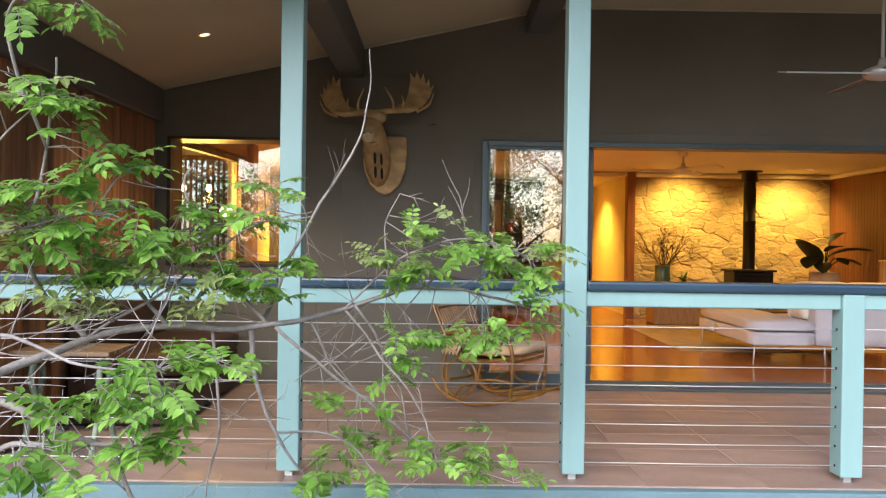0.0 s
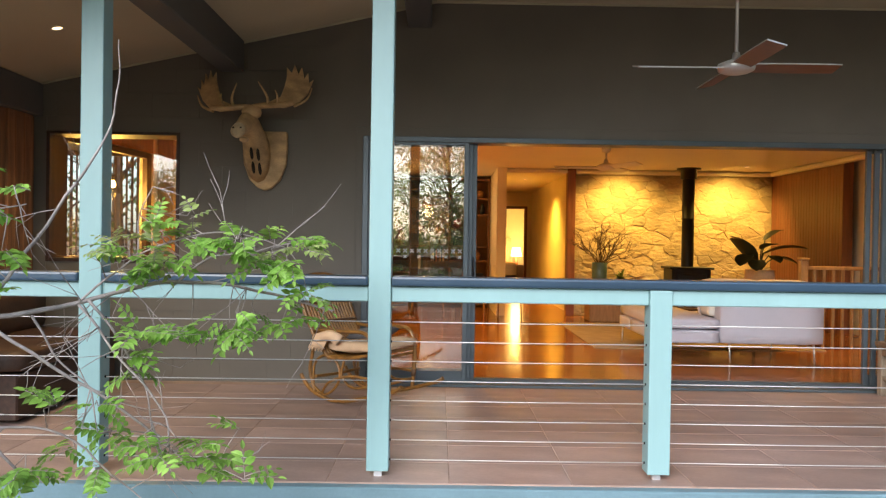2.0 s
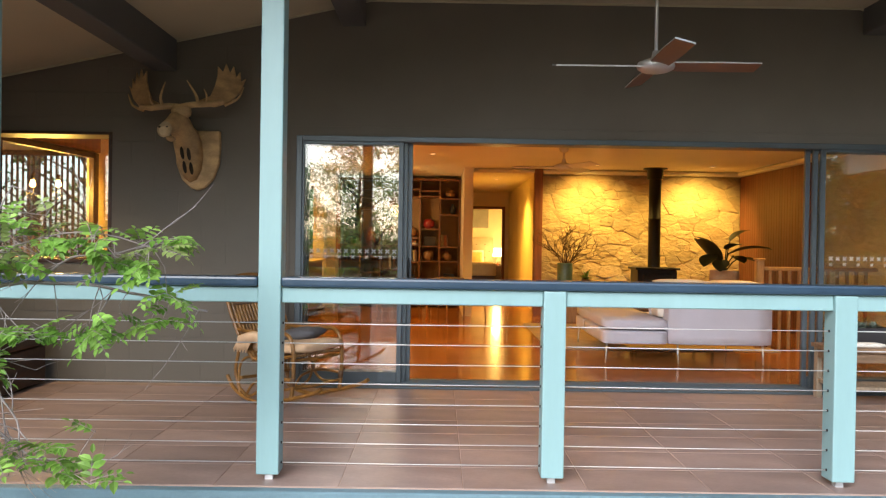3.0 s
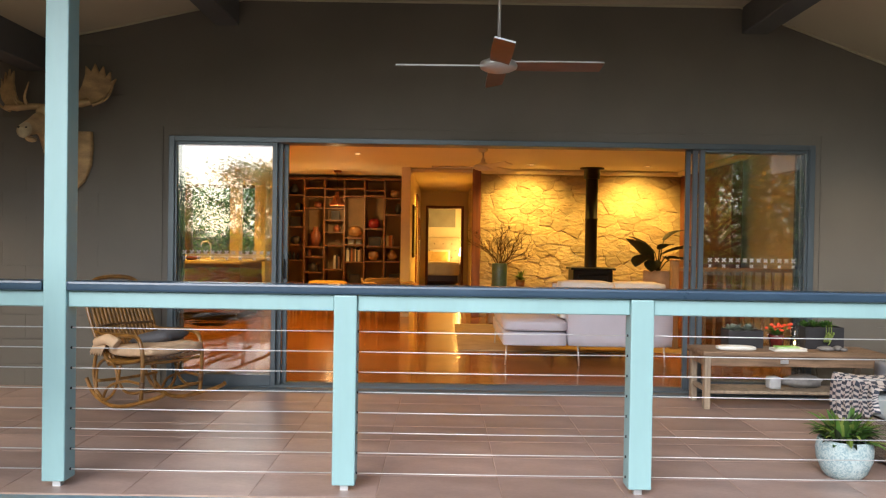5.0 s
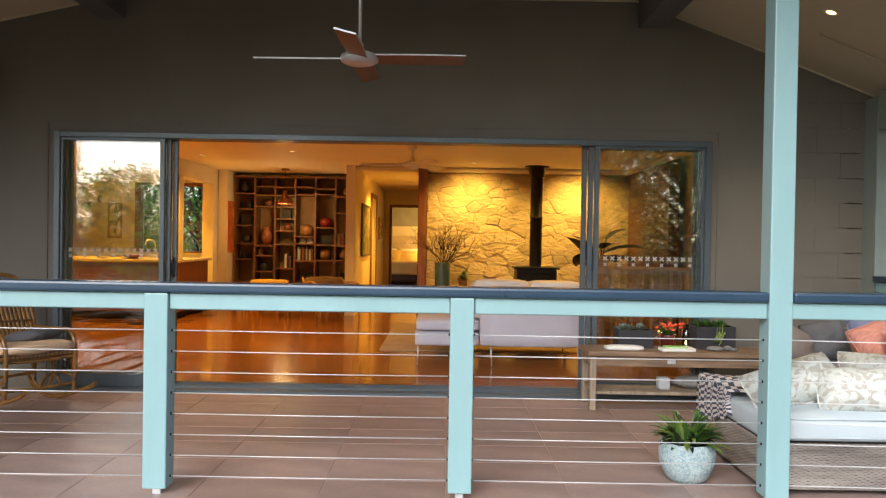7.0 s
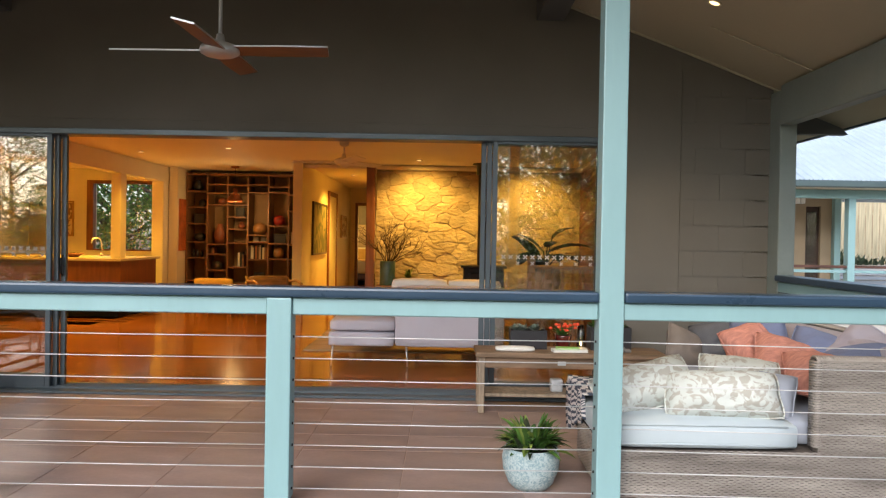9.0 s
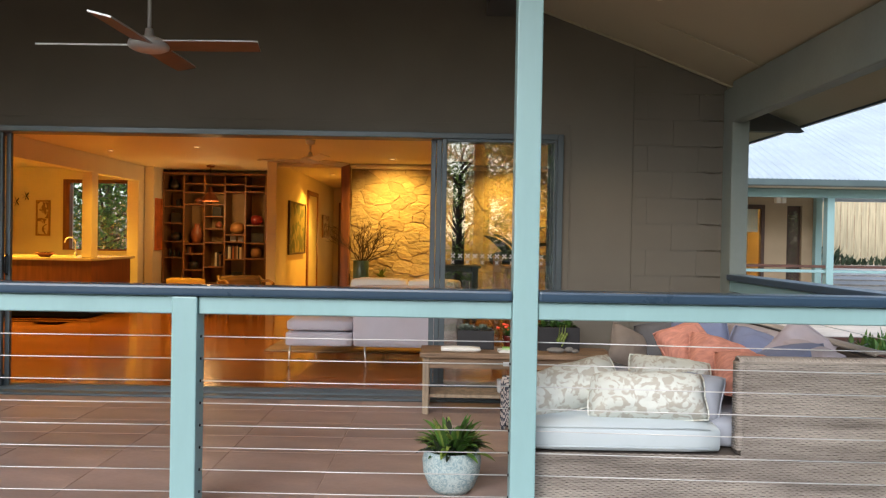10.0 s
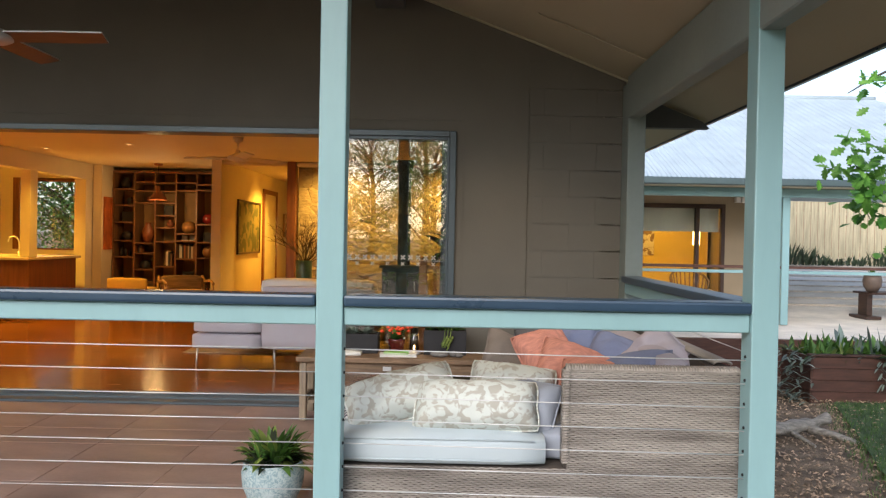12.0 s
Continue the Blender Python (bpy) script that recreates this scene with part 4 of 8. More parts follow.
def box_planter(x0, x1, y0, y1, z0, h, m, label):
    e = thing("planter_box", (x0 + x1) / 2, (y0 + y1) / 2, z0, label, "planter")
    t = 0.012
    bm = bmesh.new()
    for a in ((x0, x1, y0, y0 + t), (x0, x1, y1 - t, y1), (x0, x0 + t, y0 + t, y1 - t), (x1 - t, x1, y0 + t, y1 - t)):
        B(a[0], a[1], a[2], a[3], z0, z0 + h, 0.003, bm)
    B(x0 + t, x1 - t, y0 + t, y1 - t, z0, z0 + 0.01, 0, bm)
    part("pot", bm, m, e)
    part("soil", B(x0 + t, x1 - t, y0 + t, y1 - t, z0 + h - 0.03, z0 + h - 0.015), SOIL, e)
    return e


pb = box_planter(4.97, 5.245, 5.06, 5.24, TZ, 0.14, DARKPOT, "charcoal planter box of grey succulents on the bench")
rosettes("succulent", pb, 5.0, 5.2, 5.08, 5.22, TZ + 0.125, 9, 0.07, SUCC, 1)
pb2 = box_planter(5.575, 5.88, 5.05, 5.25, TZ, 0.175, DARKPOT, "charcoal planter box with trailing plants on the bench")
rosettes("succulent", pb2, 5.58, 5.82, 5.08, 5.22, TZ + 0.16, 9, 0.075, PLANTG, 2)
tr = bmesh.new()
for k in range(3):
    x = 5.74 + 0.02 * k
    tube(arc([(x, 5.07, TZ + 0.165), (x - 0.01, 5.035, TZ + 0.19), (x - 0.02, 5.02, TZ + 0.12 - 0.02 * k), (x - 0.04, 5.02, TZ + 0.08 - 0.02 * k)], 5), 0.004, 6, None, tr)
    for q in range(6):
        merge(tr, blob(0.008, 0.008, 0.012, q), pose(x - 0.03 + 0.006 * q, 5.02, TZ + 0.07 + 0.012 * q))
part("trailing_stem", tr, PLANTY, pb2)

gp = thing("geranium", 5.375, 5.13, TZ, "red flowering plant in an oxblood pot on the bench", "potted plant")
part("pot", lathe([(0, 0), (0.05, 0), (0.062, 0.09), (0.068, 0.105), (0.06, 0.105), (0.055, 0.09), (0, 0.09)], 5.375, 5.13, TZ, 20), REDPOT, gp)
gl = bmesh.new()
r9 = random.Random(3)
for k in range(26):
    a = r9.uniform(0, 6.28)
    blade_leaf(gl, (5.375, 5.13, TZ + 0.09), (math.cos(a), math.sin(a), r9.uniform(0.3, 1.6)), r9.uniform(0.08, 0.13), 0.04, 0.4, 0.2, 3)
part("foliage", gl, PLANTG, gp)
for k in range(16):
    bm = blob(0.016, 0.016, 0.012, k, 0.5, 1)
    bm.transform(pose(5.375 + r9.uniform(-0.11, 0.11), 5.13 + r9.uniform(-0.07, 0.03), TZ + 0.155 + r9.uniform(-0.015, 0.035)))
    part("flower", bm, REDFL, gp)

lan = thing("lantern", 5.505, 5.1, TZ, "clear glass candle lantern with a lit flame", "lantern")
part("base", lathe([(0, 0), (0.05, 0), (0.05, 0.012), (0.02, 0.02), (0, 0.02)], 5.505, 5.1, TZ, 18), BRUSHED, lan)
g = part("glass", lathe([(0.03, 0.012), (0.036, 0.04), (0.03, 0.1), (0.026, 0.19), (0.024, 0.19), (0.028, 0.1), (0.034, 0.04), (0.028, 0.014)], 5.505, 5.1, TZ, 18), CLEAR, lan)
g.visible_shadow = False
bm = blob(0.007, 0.007, 0.016, 1, 0.1, 1)
bm.transform(pose(5.505, 5.1, TZ + 0.045))
part("flame", bm, FLAME, lan)


def book(x, y, z, w, d, h, turn, m, label):
    e = thing("book", x, y, z, label, "book", rz=turn)
    part("pages", B(-w / 2 + 0.004, w / 2 - 0.004, -d / 2 + 0.003, d / 2 - 0.004, 0.003, h - 0.003), PAPER, e, local=True)
    bm = B(-w / 2, w / 2, -d / 2, d / 2, 0, 0.003)
    B(-w / 2, w / 2, -d / 2, d / 2, h - 0.003, h, 0, bm)
    B(-w / 2, w / 2, d / 2 - 0.003, d / 2, 0.003, h - 0.003, 0, bm)
    part("cover", bm, m, e, local=True)
    return e


cloth = soft_box(4.85, 5.14, 4.96, 5.06, TZ, TZ + 0.03, 0.012, 0.006)
single("folded_cloth", cloth, PAPER, "folded off white cloth on the bench", "cloth", smooth=True)
book(5.40, 5.0, TZ, 0.26, 0.1, 0.02, 3, PAPER, "white magazine lying on the bench")
book(5.385, 5.0, TZ + 0.02, 0.17, 0.09, 0.012, -4, GREENC, "lime green booklet on a magazine")
for x, y, rx, ry, rz in ((5.69, 5.0, 0.07, 0.035, 0.02), (5.79, 5.01, 0.035, 0.03, 0.022), (5.83, 4.99, 0.028, 0.022, 0.016)):
    bm = blob(rx, ry, rz, x * 9)
    bm.transform(pose(x, y, TZ + rz * 0.95))
    single("river_stone", bm, STONEG, "smooth grey river stone on the bench", "stone", "stones on the bench")
bm = soft_box(5.27, 5.36, 5.0, 5.1, 0.14, 0.235, 0.012)
single("concrete_block", bm, mat("pale concrete", (0.42, 0.42, 0.42), 0.9, var=0.12, scale=12, bump=0.4), "small pale concrete block on the low shelf", "block")
bm = blob(0.16, 0.08, 0.055, 5, 0.25, 3)
bm.transform(pose(5.56, 5.09, 0.19))
single("driftwood", bm, STONEG, "rough grey driftwood lump on the low shelf", "driftwood")

# ---- glazed pot with plant ----
pt = thing("potted_plant", 4.92, 3.55, 0, "striped leafy plant in a pale blue crackle glazed pot", "potted plant")
part("pot", lathe([(0.0, 0), (0.085, 0.0), (0.115, 0.03), (0.143, 0.1), (0.148, 0.16), (0.138, 0.205), (0.134, 0.212), (0.126, 0.205), (0.13, 0.16), (0, 0.15)], 4.92, 3.55, 0, 32), POTG, pt)
part("soil", lathe([(0, 0.185), (0.128, 0.182)], 4.92, 3.55, 0, 24), SOIL, pt)
r9 = random.Random(8)
for mm, cnt, nm in ((PLANTG, 90, "leaf_mass"), (PLANTY, 40, "leaf_mass"), (PLANTD, 50, "leaf_mass")):
    bm = bmesh.new()
    for k in range(cnt):
        a, el = r9.uniform(0, 6.28), r9.uniform(0.4, 1.4)
        rr = r9.uniform(0.01, 0.09)
        blade_leaf(bm, (4.92 + rr * math.cos(a), 3.55 + rr * math.sin(a), 0.185 + r9.uniform(0, 0.05)),
                   (math.cos(a) * math.cos(el), math.sin(a) * math.cos(el), math.sin(el)), r9.uniform(0.09, 0.18), r9.uniform(0.022, 0.04), 0.7, 0.4, 6)
    part(nm, bm, mm, pt)

# ---- cane rocking chair ----
SNUG = Matrix.Diagonal((0.97, 0.92, 0.905, 1))
rc = thing("rocking_chair", 0.45, 4.86, 0, "honey cane rocking chair with cream cushion and grey throw", "rocking chair", rz=-36)


def cane(name, pts, r=0.014, n=7, m=None, label=""):
    return part(name, tube(arc([SNUG @ Vector(p) for p in pts], n), r * 0.95, 8), m or CANE, rc, label, local=True)


for s in (-0.27, 0.27):
    cane("rocker", [(-0.36, s, 0.20), (-0.26, s, 0.09), (-0.08, s, 0.028), (0.10, s, 0.03), (0.32, s, 0.085), (0.58, s, 0.17), (0.66, s, 0.215)], 0.016)
    cane("back_leg", [(-0.20, s, 0.07), (-0.26, s, 0.25), (-0.23, s, 0.42), (-0.24, s, 0.5)], 0.014)
    cane("front_leg", [(0.36, s, 0.10), (0.38, s, 0.3), (0.37, s, 0.5), (0.30, s, 0.60), (0.10, s, 0.60), (-0.12, s, 0.59), (-0.26, s, 0.60)], 0.016)
    cane("side_hoop", [(-0.22, s, 0.12), (-0.1, s, 0.06), (0.02, s, 0.14), (0.06, s, 0.26), (0.0, s, 0.36), (-0.12, s, 0.38), (-0.21, s, 0.3), (-0.22, s, 0.14)], 0.011)
    cane("side_hoop", [(0.10, s, 0.36), (0.08, s, 0.24), (0.16, s, 0.16), (0.28, s, 0.16), (0.36, s, 0.18)], 0.011)
    cane("brace", [(-0.14, s, 0.05), (-0.05, s, 0.17), (0.16, s, 0.24), (0.36, s, 0.24)], 0.011)
    cane("back_post", [(-0.05, s, 0.36), (-0.22, s * 1.02, 0.55), (-0.36, s * 1.04, 0.84), (-0.40, s * 0.9, 0.97)], 0.016)
    part("binding", tube([SNUG @ Vector((0.37, s - 0.001, 0.2)), SNUG @ Vector((0.375, s, 0.26))], 0.019, 8), CANED, rc, local=True)
cane("crest_rail", [(-0.40, -0.25, 0.95), (-0.42, -0.16, 1.02), (-0.43, 0, 1.04), (-0.42, 0.16, 1.02), (-0.40, 0.25, 0.95)], 0.018)
for k in range(15):
    y = -0.24 + k * 0.48 / 14
    cane("back_slat", [(-0.07, y, 0.38), (-0.23, y, 0.58), (-0.36, y, 0.83), (-0.41, y, 1.0 - abs(y) * 0.12)], 0.0155, 4)
for k in range(16):
    y = -0.25 + k * 0.5 / 15
    cane("seat_slat", [(-0.08, y, 0.38), (0.08, y, 0.375), (0.26, y, 0.41), (0.38, y, 0.44)], 0.0145, 4)
for x, z in ((-0.06, 0.35), (0.36, 0.40), (-0.2, 0.2), (0.36, 0.18)):
    cane("crossbar", [(x, -0.27, z), (x, 0, z - 0.01), (x, 0.27, z)], 0.013)
for k in range(3):
    cane("back_binding", [(-0.15 - 0.085 * k, -0.25, 0.5 + 0.15 * k), (-0.17 - 0.085 * k, 0, 0.5 + 0.15 * k), (-0.15 - 0.085 * k, 0.25, 0.5 + 0.15 * k)], 0.008, 4, CANED)
cu = soft_box(-0.1, 0.42, -0.26, 0.26, 0.42, 0.50, 0.035, 0.015)
for v in cu.verts:
    v.co.z += 0.08 * max(0, v.co.x) + (0.02 * noise.noise(v.co * 5))
cs = thing("seat_pad", 0.45, 4.86, 0, "cream sheepskin seat pad on the rocking chair", "cushion", rz=-36)
cu.transform(SNUG)
part("pad", cu, CREAMF, cs, local=True)
bm = pillow(0.38, 0.34, 0.11, seed=5)
gpil = thing("grey_pillow", 0.45, 4.86, 0, "charcoal pillow leaning in the rocking chair", "pillow", rz=-36)
bm.transform(pose(0.1, 0.08, 0.555, 0, -10, 20))
bm.transform(SNUG)
part("cover", bm, GREYF, gpil, local=True)
fl = bmesh.new()
tube(arc([(-0.18, -0.29, 0.52), (-0.02, -0.3, 0.56), (0.05, -0.27, 0.52)], 6), 0.04, 10, 0.05, fl)
for k in range(40):
    a = k / 40
    tube([(-0.2 + 0.15 * a, -0.3, 0.52), (-0.24 + 0.15 * a, -0.315, 0.44 - 0.02 * math.sin(k * 7))], 0.005, 5, None, fl)
fr = thing("fringed_throw", 0.45, 4.86, 0, "cream fringed throw hanging over the chair arm", "throw", rz=-36)
fl.transform(SNUG)
part("cloth", fl, CREAMF, fr, local=True)
# ---- carved moose head on a shield, one mesh ----
mh = bmesh.new()
out = [(-0.17, 0.41), (0.17, 0.41), (0.175, 0.3), (0.165, 0.18), (0.12, 0.07), (0.05, 0.01), (0, -0.005), (-0.05, 0.01), (-0.12, 0.07), (-0.165, 0.18), (-0.175, 0.3)]
merge(mh, prism([(x * 1.08 - 0.41, z * 1.2 + 1.63) for x, z in out], WY - 0.045, WY - 0.004, 0.008))


def ring_form(stations, sides=12):
    """A form through rings: (y, z, half width, half height)."""
    bm = bmesh.new()
    rings = []
    for y, z, a, b in stations:
        rings.append([bm.verts.new((a * math.cos(k * math.tau / sides), y, z + b * math.sin(k * math.tau / sides))) for k in range(sides)])
    for q, w in zip(rings, rings[1:]):
        for k in range(sides):
            bm.faces.new((q[k], q[(k + 1) % sides], w[(k + 1) % sides], w[k])).smooth = True
    bm.faces.new(rings[0])
    bm.faces.new(rings[-1][::-1])
    bmesh.ops.recalc_face_normals(bm, faces=bm.faces[:])
    return bm


hx, hy, hz = -0.465, WY - 0.03, 1.975
ANTLER = pose(hx, hy, hz + 0.31, 0, -4.5, 0) @ pose(0, 0, -0.28)
head = ring_form([(0, -0.07, 0.11, 0.24), (-0.07, -0.01, 0.105, 0.2), (-0.13, 0.07, 0.095, 0.165), (-0.18, 0.14, 0.085, 0.13), (-0.24, 0.17, 0.078, 0.105),
                  (-0.30, 0.155, 0.062, 0.082), (-0.36, 0.12, 0.052, 0.064), (-0.41, 0.09, 0.056, 0.058), (-0.44, 0.075, 0.052, 0.052), (-0.455, 0.07, 0.026, 0.028)])
for v in head.verts:
    v.co.x += 0.006 * noise.noise(v.co * 14)
    v.co.z += 0.008 * noise.noise(v.co * 11 + Vector((5, 0, 0)))
for f in head.faces:
    if f.calc_center_median().y < -0.4:
        f.material_index = 1
merge(mh, head, pose(hx, hy, hz, 0, 0, -6))
for s in (-1, 1):
    for r0, pts in ((0.026, [(0, -0.22, 0.27), (s * 0.10, -0.23, 0.28), (s * 0.24, -0.24, 0.275), (s * 0.33, -0.2, 0.30)]),
                    (0.016, [(s * 0.14, -0.24, 0.28), (s * 0.14, -0.27, 0.35), (s * 0.085, -0.29, 0.46)]),
                    (0.012, [(s * 0.21, -0.24, 0.28), (s * 0.225, -0.27, 0.34), (s * 0.215, -0.29, 0.385)])):
        merge(mh, tube(arc(pts, 5), r0, 8, r0 * (0.9 if r0 > 0.02 else 0.25)), ANTLER)
    # broad palm with points
    pal = [(0.16, 0.262), (0.26, 0.258), (0.36, 0.298), (0.435, 0.385), (0.485, 0.51), (0.447, 0.475), (0.445, 0.565), (0.415, 0.51), (0.4, 0.61), (0.373, 0.545), (0.348, 0.628),
           (0.325, 0.553), (0.29, 0.6), (0.287, 0.515), (0.268, 0.43), (0.235, 0.345), (0.16, 0.305)]
    bm = prism([(s * a, b) for a, b in pal], -0.012, 0.012, 0.004)
    for v in bm.verts:
        v.co.y += 0.55 * (abs(v.co.x) - 0.2) - 0.23 + 0.10 * (v.co.z - 0.3) + 0.25 * (v.co.z - 0.42) ** 2
    merge(mh, tube(arc([(s * 0.33, -0.17, 0.275), (s * 0.43, -0.13, 0.33), (s * 0.475, -0.1, 0.43)], 5), 0.015, 8, 0.004), ANTLER)
    merge(mh, bm, ANTLER)
    # nostril: a dark blob, the shade of the hole put in as colour
    nos = blob(0.012, 0.009, 0.009, 1, 0.1, 1)
    for f in nos.faces:
        f.material_index = 2
    merge(mh, nos, pose(hx + s * 0.028 - 0.045, hy - 0.443, hz + 0.1))
merge(mh, blob(0.085, 0.07, 0.06, 7, 0.15), pose(hx, hy - 0.22, hz + 0.265))
merge(mh, blob(0.035, 0.05, 0.022, 4, 0.2), pose(hx, hy - 0.41, hz + 0.015))
# dark blobs down the throat, painted as the shade inside carved slots
for s, y0, z0 in ((-1, -0.155, -0.06), (1, -0.155, -0.07), (-1, -0.1, -0.17), (1, -0.1, -0.18)):
    slot = blob(0.012, 0.03, 0.055, 3, 0.1)
    for f in slot.faces:
        f.material_index = 2
    merge(mh, slot, pose(hx + 0.012 + s * 0.027, hy + y0, hz + z0, 28, 0, 0))
moose = single("carved_moose_head", mh, CARVED, "carved pale brown wooden moose head trophy on a shield plaque", "wall sculpture", deep=True)
moose.data.materials.append(mat("pale worn carved wood", (0.48, 0.37, 0.22), 0.7, var=0.2, scale=12, fine=60, bump=0.3))
moose.data.materials.append(mat("dark colour for shaded hollows", (0.03, 0.022, 0.015), 0.9, var=0.2, scale=9))

# ---- dark bench and iron table in the far corner of the veranda ----
LEATH = mat("dark brown worn leather", (0.06, 0.03, 0.018), 0.5, var=0.35, scale=5, fine=60, bump=0.4)
IRON = mat("pale green painted cast iron", (0.22, 0.27, 0.2), 0.5, var=0.25, scale=10, bump=0.3)
cb = thing("corner_bench", -2.0, 4.55, 0, "dark brown cushioned bench against the cedar wall", "bench", deep=True)
part("base", B(-2.33, -1.62, 4.05, 5.28, 0.02, 0.32, 0.01), JARRAH, cb)
part("seat_cushion", soft_box(-2.33, -1.6, 4.05, 4.66, 0.322, 0.46, 0.04, 0.015), LEATH, cb)
part("seat_cushion", soft_box(-2.33, -1.6, 4.67, 5.28, 0.322, 0.46, 0.04, 0.015), LEATH, cb)
part("back_cushion", soft_box(-2.36, -2.18, 4.05, 5.28, 0.465, 0.78, 0.05, 0.02), LEATH, cb)
it = thing("iron_table", -2.05, 3.65, 0, "small slatted timber table on pale green cast iron legs", "table")
for k in range(4):
    part("slat", B(-2.34, -1.78, 3.47 + 0.1 * k, 3.555 + 0.1 * k, 0.56, 0.585, 0.003), AGED, it)
for x in (-2.27, -1.88):
    for s in (-1, 1):
        part("leg", tube(arc([(x, 3.65, 0.56), (x, 3.65 + s * 0.07, 0.42), (x, 3.65 + s * 0.02, 0.28), (x, 3.65 + s * 0.1, 0.14), (x, 3.65 + s * 0.16, 0.0)], 6), 0.018, 8), IRON, it)
    part("scroll", tube([(x, 3.65 + 0.07 * math.cos(k * math.tau / 16), 0.4 + 0.07 * math.sin(k * math.tau / 16)) for k in range(16)], 0.012, 6, closed=True), IRON, it)

# ---- inside: materials ----
SOFAF = mat("pale lilac white upholstery", (0.52, 0.50, 0.56), 0.95, var=0.04, scale=3, fine=220, bump=0.25)
THROWW = mat("white cotton slipcover", (0.72, 0.68, 0.62), 0.95, var=0.05, scale=4, fine=160, bump=0.4)
RUGM = mat("beige wool rug", (0.42, 0.33, 0.22), 1.0, var=0.12, scale=6, fine=160, bump=0.7)
OAKL = mat("golden timber", (0.38, 0.22, 0.09), 0.5, var=0.2, scale=4, fine=50, bump=0.15, stretch=(6, 6, 1))
SHELFW = mat("brown stained shelf timber", (0.20, 0.095, 0.04), 0.45, var=0.25, scale=4, fine=50, bump=0.12, stretch=(6, 6, 1))
SHELFB = mat("tan shelf back panel", (0.36, 0.21, 0.08), 0.6, var=0.15, scale=3, fine=50, bump=0.1)
VASEG = mat("blue green glazed vase", (0.10, 0.2, 0.15), 0.35, var=0.2, scale=8, coat=0.4, bump=0.1)
TWIG = mat("dry brown twig", (0.12, 0.075, 0.04), 0.85, var=0.3, scale=20, bump=0.3)
ORANGEA = mat("burnt orange painted canvas", (0.5, 0.13, 0.03), 0.8, var=0.3, scale=5, fine=60, bump=0.3)
ARTG = print_mat("muted olive landscape canvas", (0.2, 0.17, 0.08), (0.08, 0.09, 0.05), 4)
ARTY = print_mat("ochre sketch on paper", (0.65, 0.55, 0.35), (0.25, 0.15, 0.08), 7)
MARBLE = mat("pale stone bench top", (0.62, 0.52, 0.36), 0.25, var=0.08, scale=4, fine=30, bump=0.03)
TERRA = mat("terracotta glaze", (0.27, 0.085, 0.035), 0.35, var=0.2, scale=6, bump=0.1)
REDV = mat("red lacquer", (0.26, 0.02, 0.014), 0.3, var=0.15, scale=6, bump=0.03)
TANV = mat("tan gourd", (0.32, 0.16, 0.05), 0.4, var=0.2, scale=6, bump=0.1)
DKOBJ = mat("dark ornament", (0.03, 0.025, 0.02), 0.5, var=0.3, scale=10)
LINEN = mat("mustard linen", (0.62, 0.42, 0.14), 0.95, var=0.1, scale=4, fine=160, bump=0.5)
HEADB = mat("tufted beige fabric", (0.5, 0.42, 0.3), 0.95, var=0.1, scale=5, fine=160, bump=0.4)
LAMPS = glow("lit lamp shade", (1.0, 0.62, 0.2), 6)
BULB = glow("warm filament bulb", (1.0, 0.62, 0.2), 9)
GREYSL = mat("grey fabric blind", (0.3, 0.3, 0.28), 0.9, var=0.08, scale=4, fine=160, bump=0.2)

# ---- wood stove ----
stv = thing("wood_stove", 5.07, 10.17, 0, "black steel wood stove with a tall flue before the stone wall", "stove")
part("top_plate", B(4.72, 5.42, 9.9, 10.44, 0.83, 0.865, 0.006), BLACKM, stv)
part("firebox", B(4.76, 5.38, 9.94, 10.42, 0.22, 0.829, 0.01), BLACKM, stv)
dr = part("door", B(4.84, 5.3, 9.915, 9.938, 0.36, 0.76, 0.008), BLACKM, stv)
part("handle", tube([(5.25, 9.91, 0.5), (5.25, 9.88, 0.52), (5.25, 9.88, 0.6), (5.25, 9.91, 0.62)], 0.008, 8), BRUSHED, dr)
for x in (4.8, 5.34):
    for y in (9.98, 10.38):
        part("leg", B(x - 0.025, x + 0.025, y - 0.025, y + 0.025, 0, 0.219, 0.004), BLACKM, stv)
part("flue", lathe([(0.096, 0.866), (0.096, 1.62), (0.1, 1.625), (0.1, 1.65), (0.096, 1.655), (0.096, 2.3)], 5.07, 10.17, 0, 24), BLACKM, stv)
part("flue_collar", lathe([(0.097, 2.27), (0.128, 2.275), (0.128, 2.425), (0.19, 2.43), (0.19, 2.446), (0.0, 2.446)], 5.07, 10.17, 0, 24), BLACKM, stv)

# ---- hearth bench, vase of twigs, plants ----
single("hearth_bench", B(3.42, 4.5, 9.75, 10.2, 0, 0.55, 0.01), OAKL, "low golden timber chest beside the stove", "chest")
vs = thing("twig_vase", 3.6, 9.95, 0.55, "blue green cylinder vase of bare twigs", "vase")
part("vase", lathe([(0, 0), (0.115, 0), (0.12, 0.02), (0.12, 0.36), (0.115, 0.37), (0.105, 0.36), (0.105, 0.05), (0, 0.04)], 3.6, 9.95, 0.55, 24), VASEG, vs)
tw = bmesh.new()
r5 = random.Random(5)


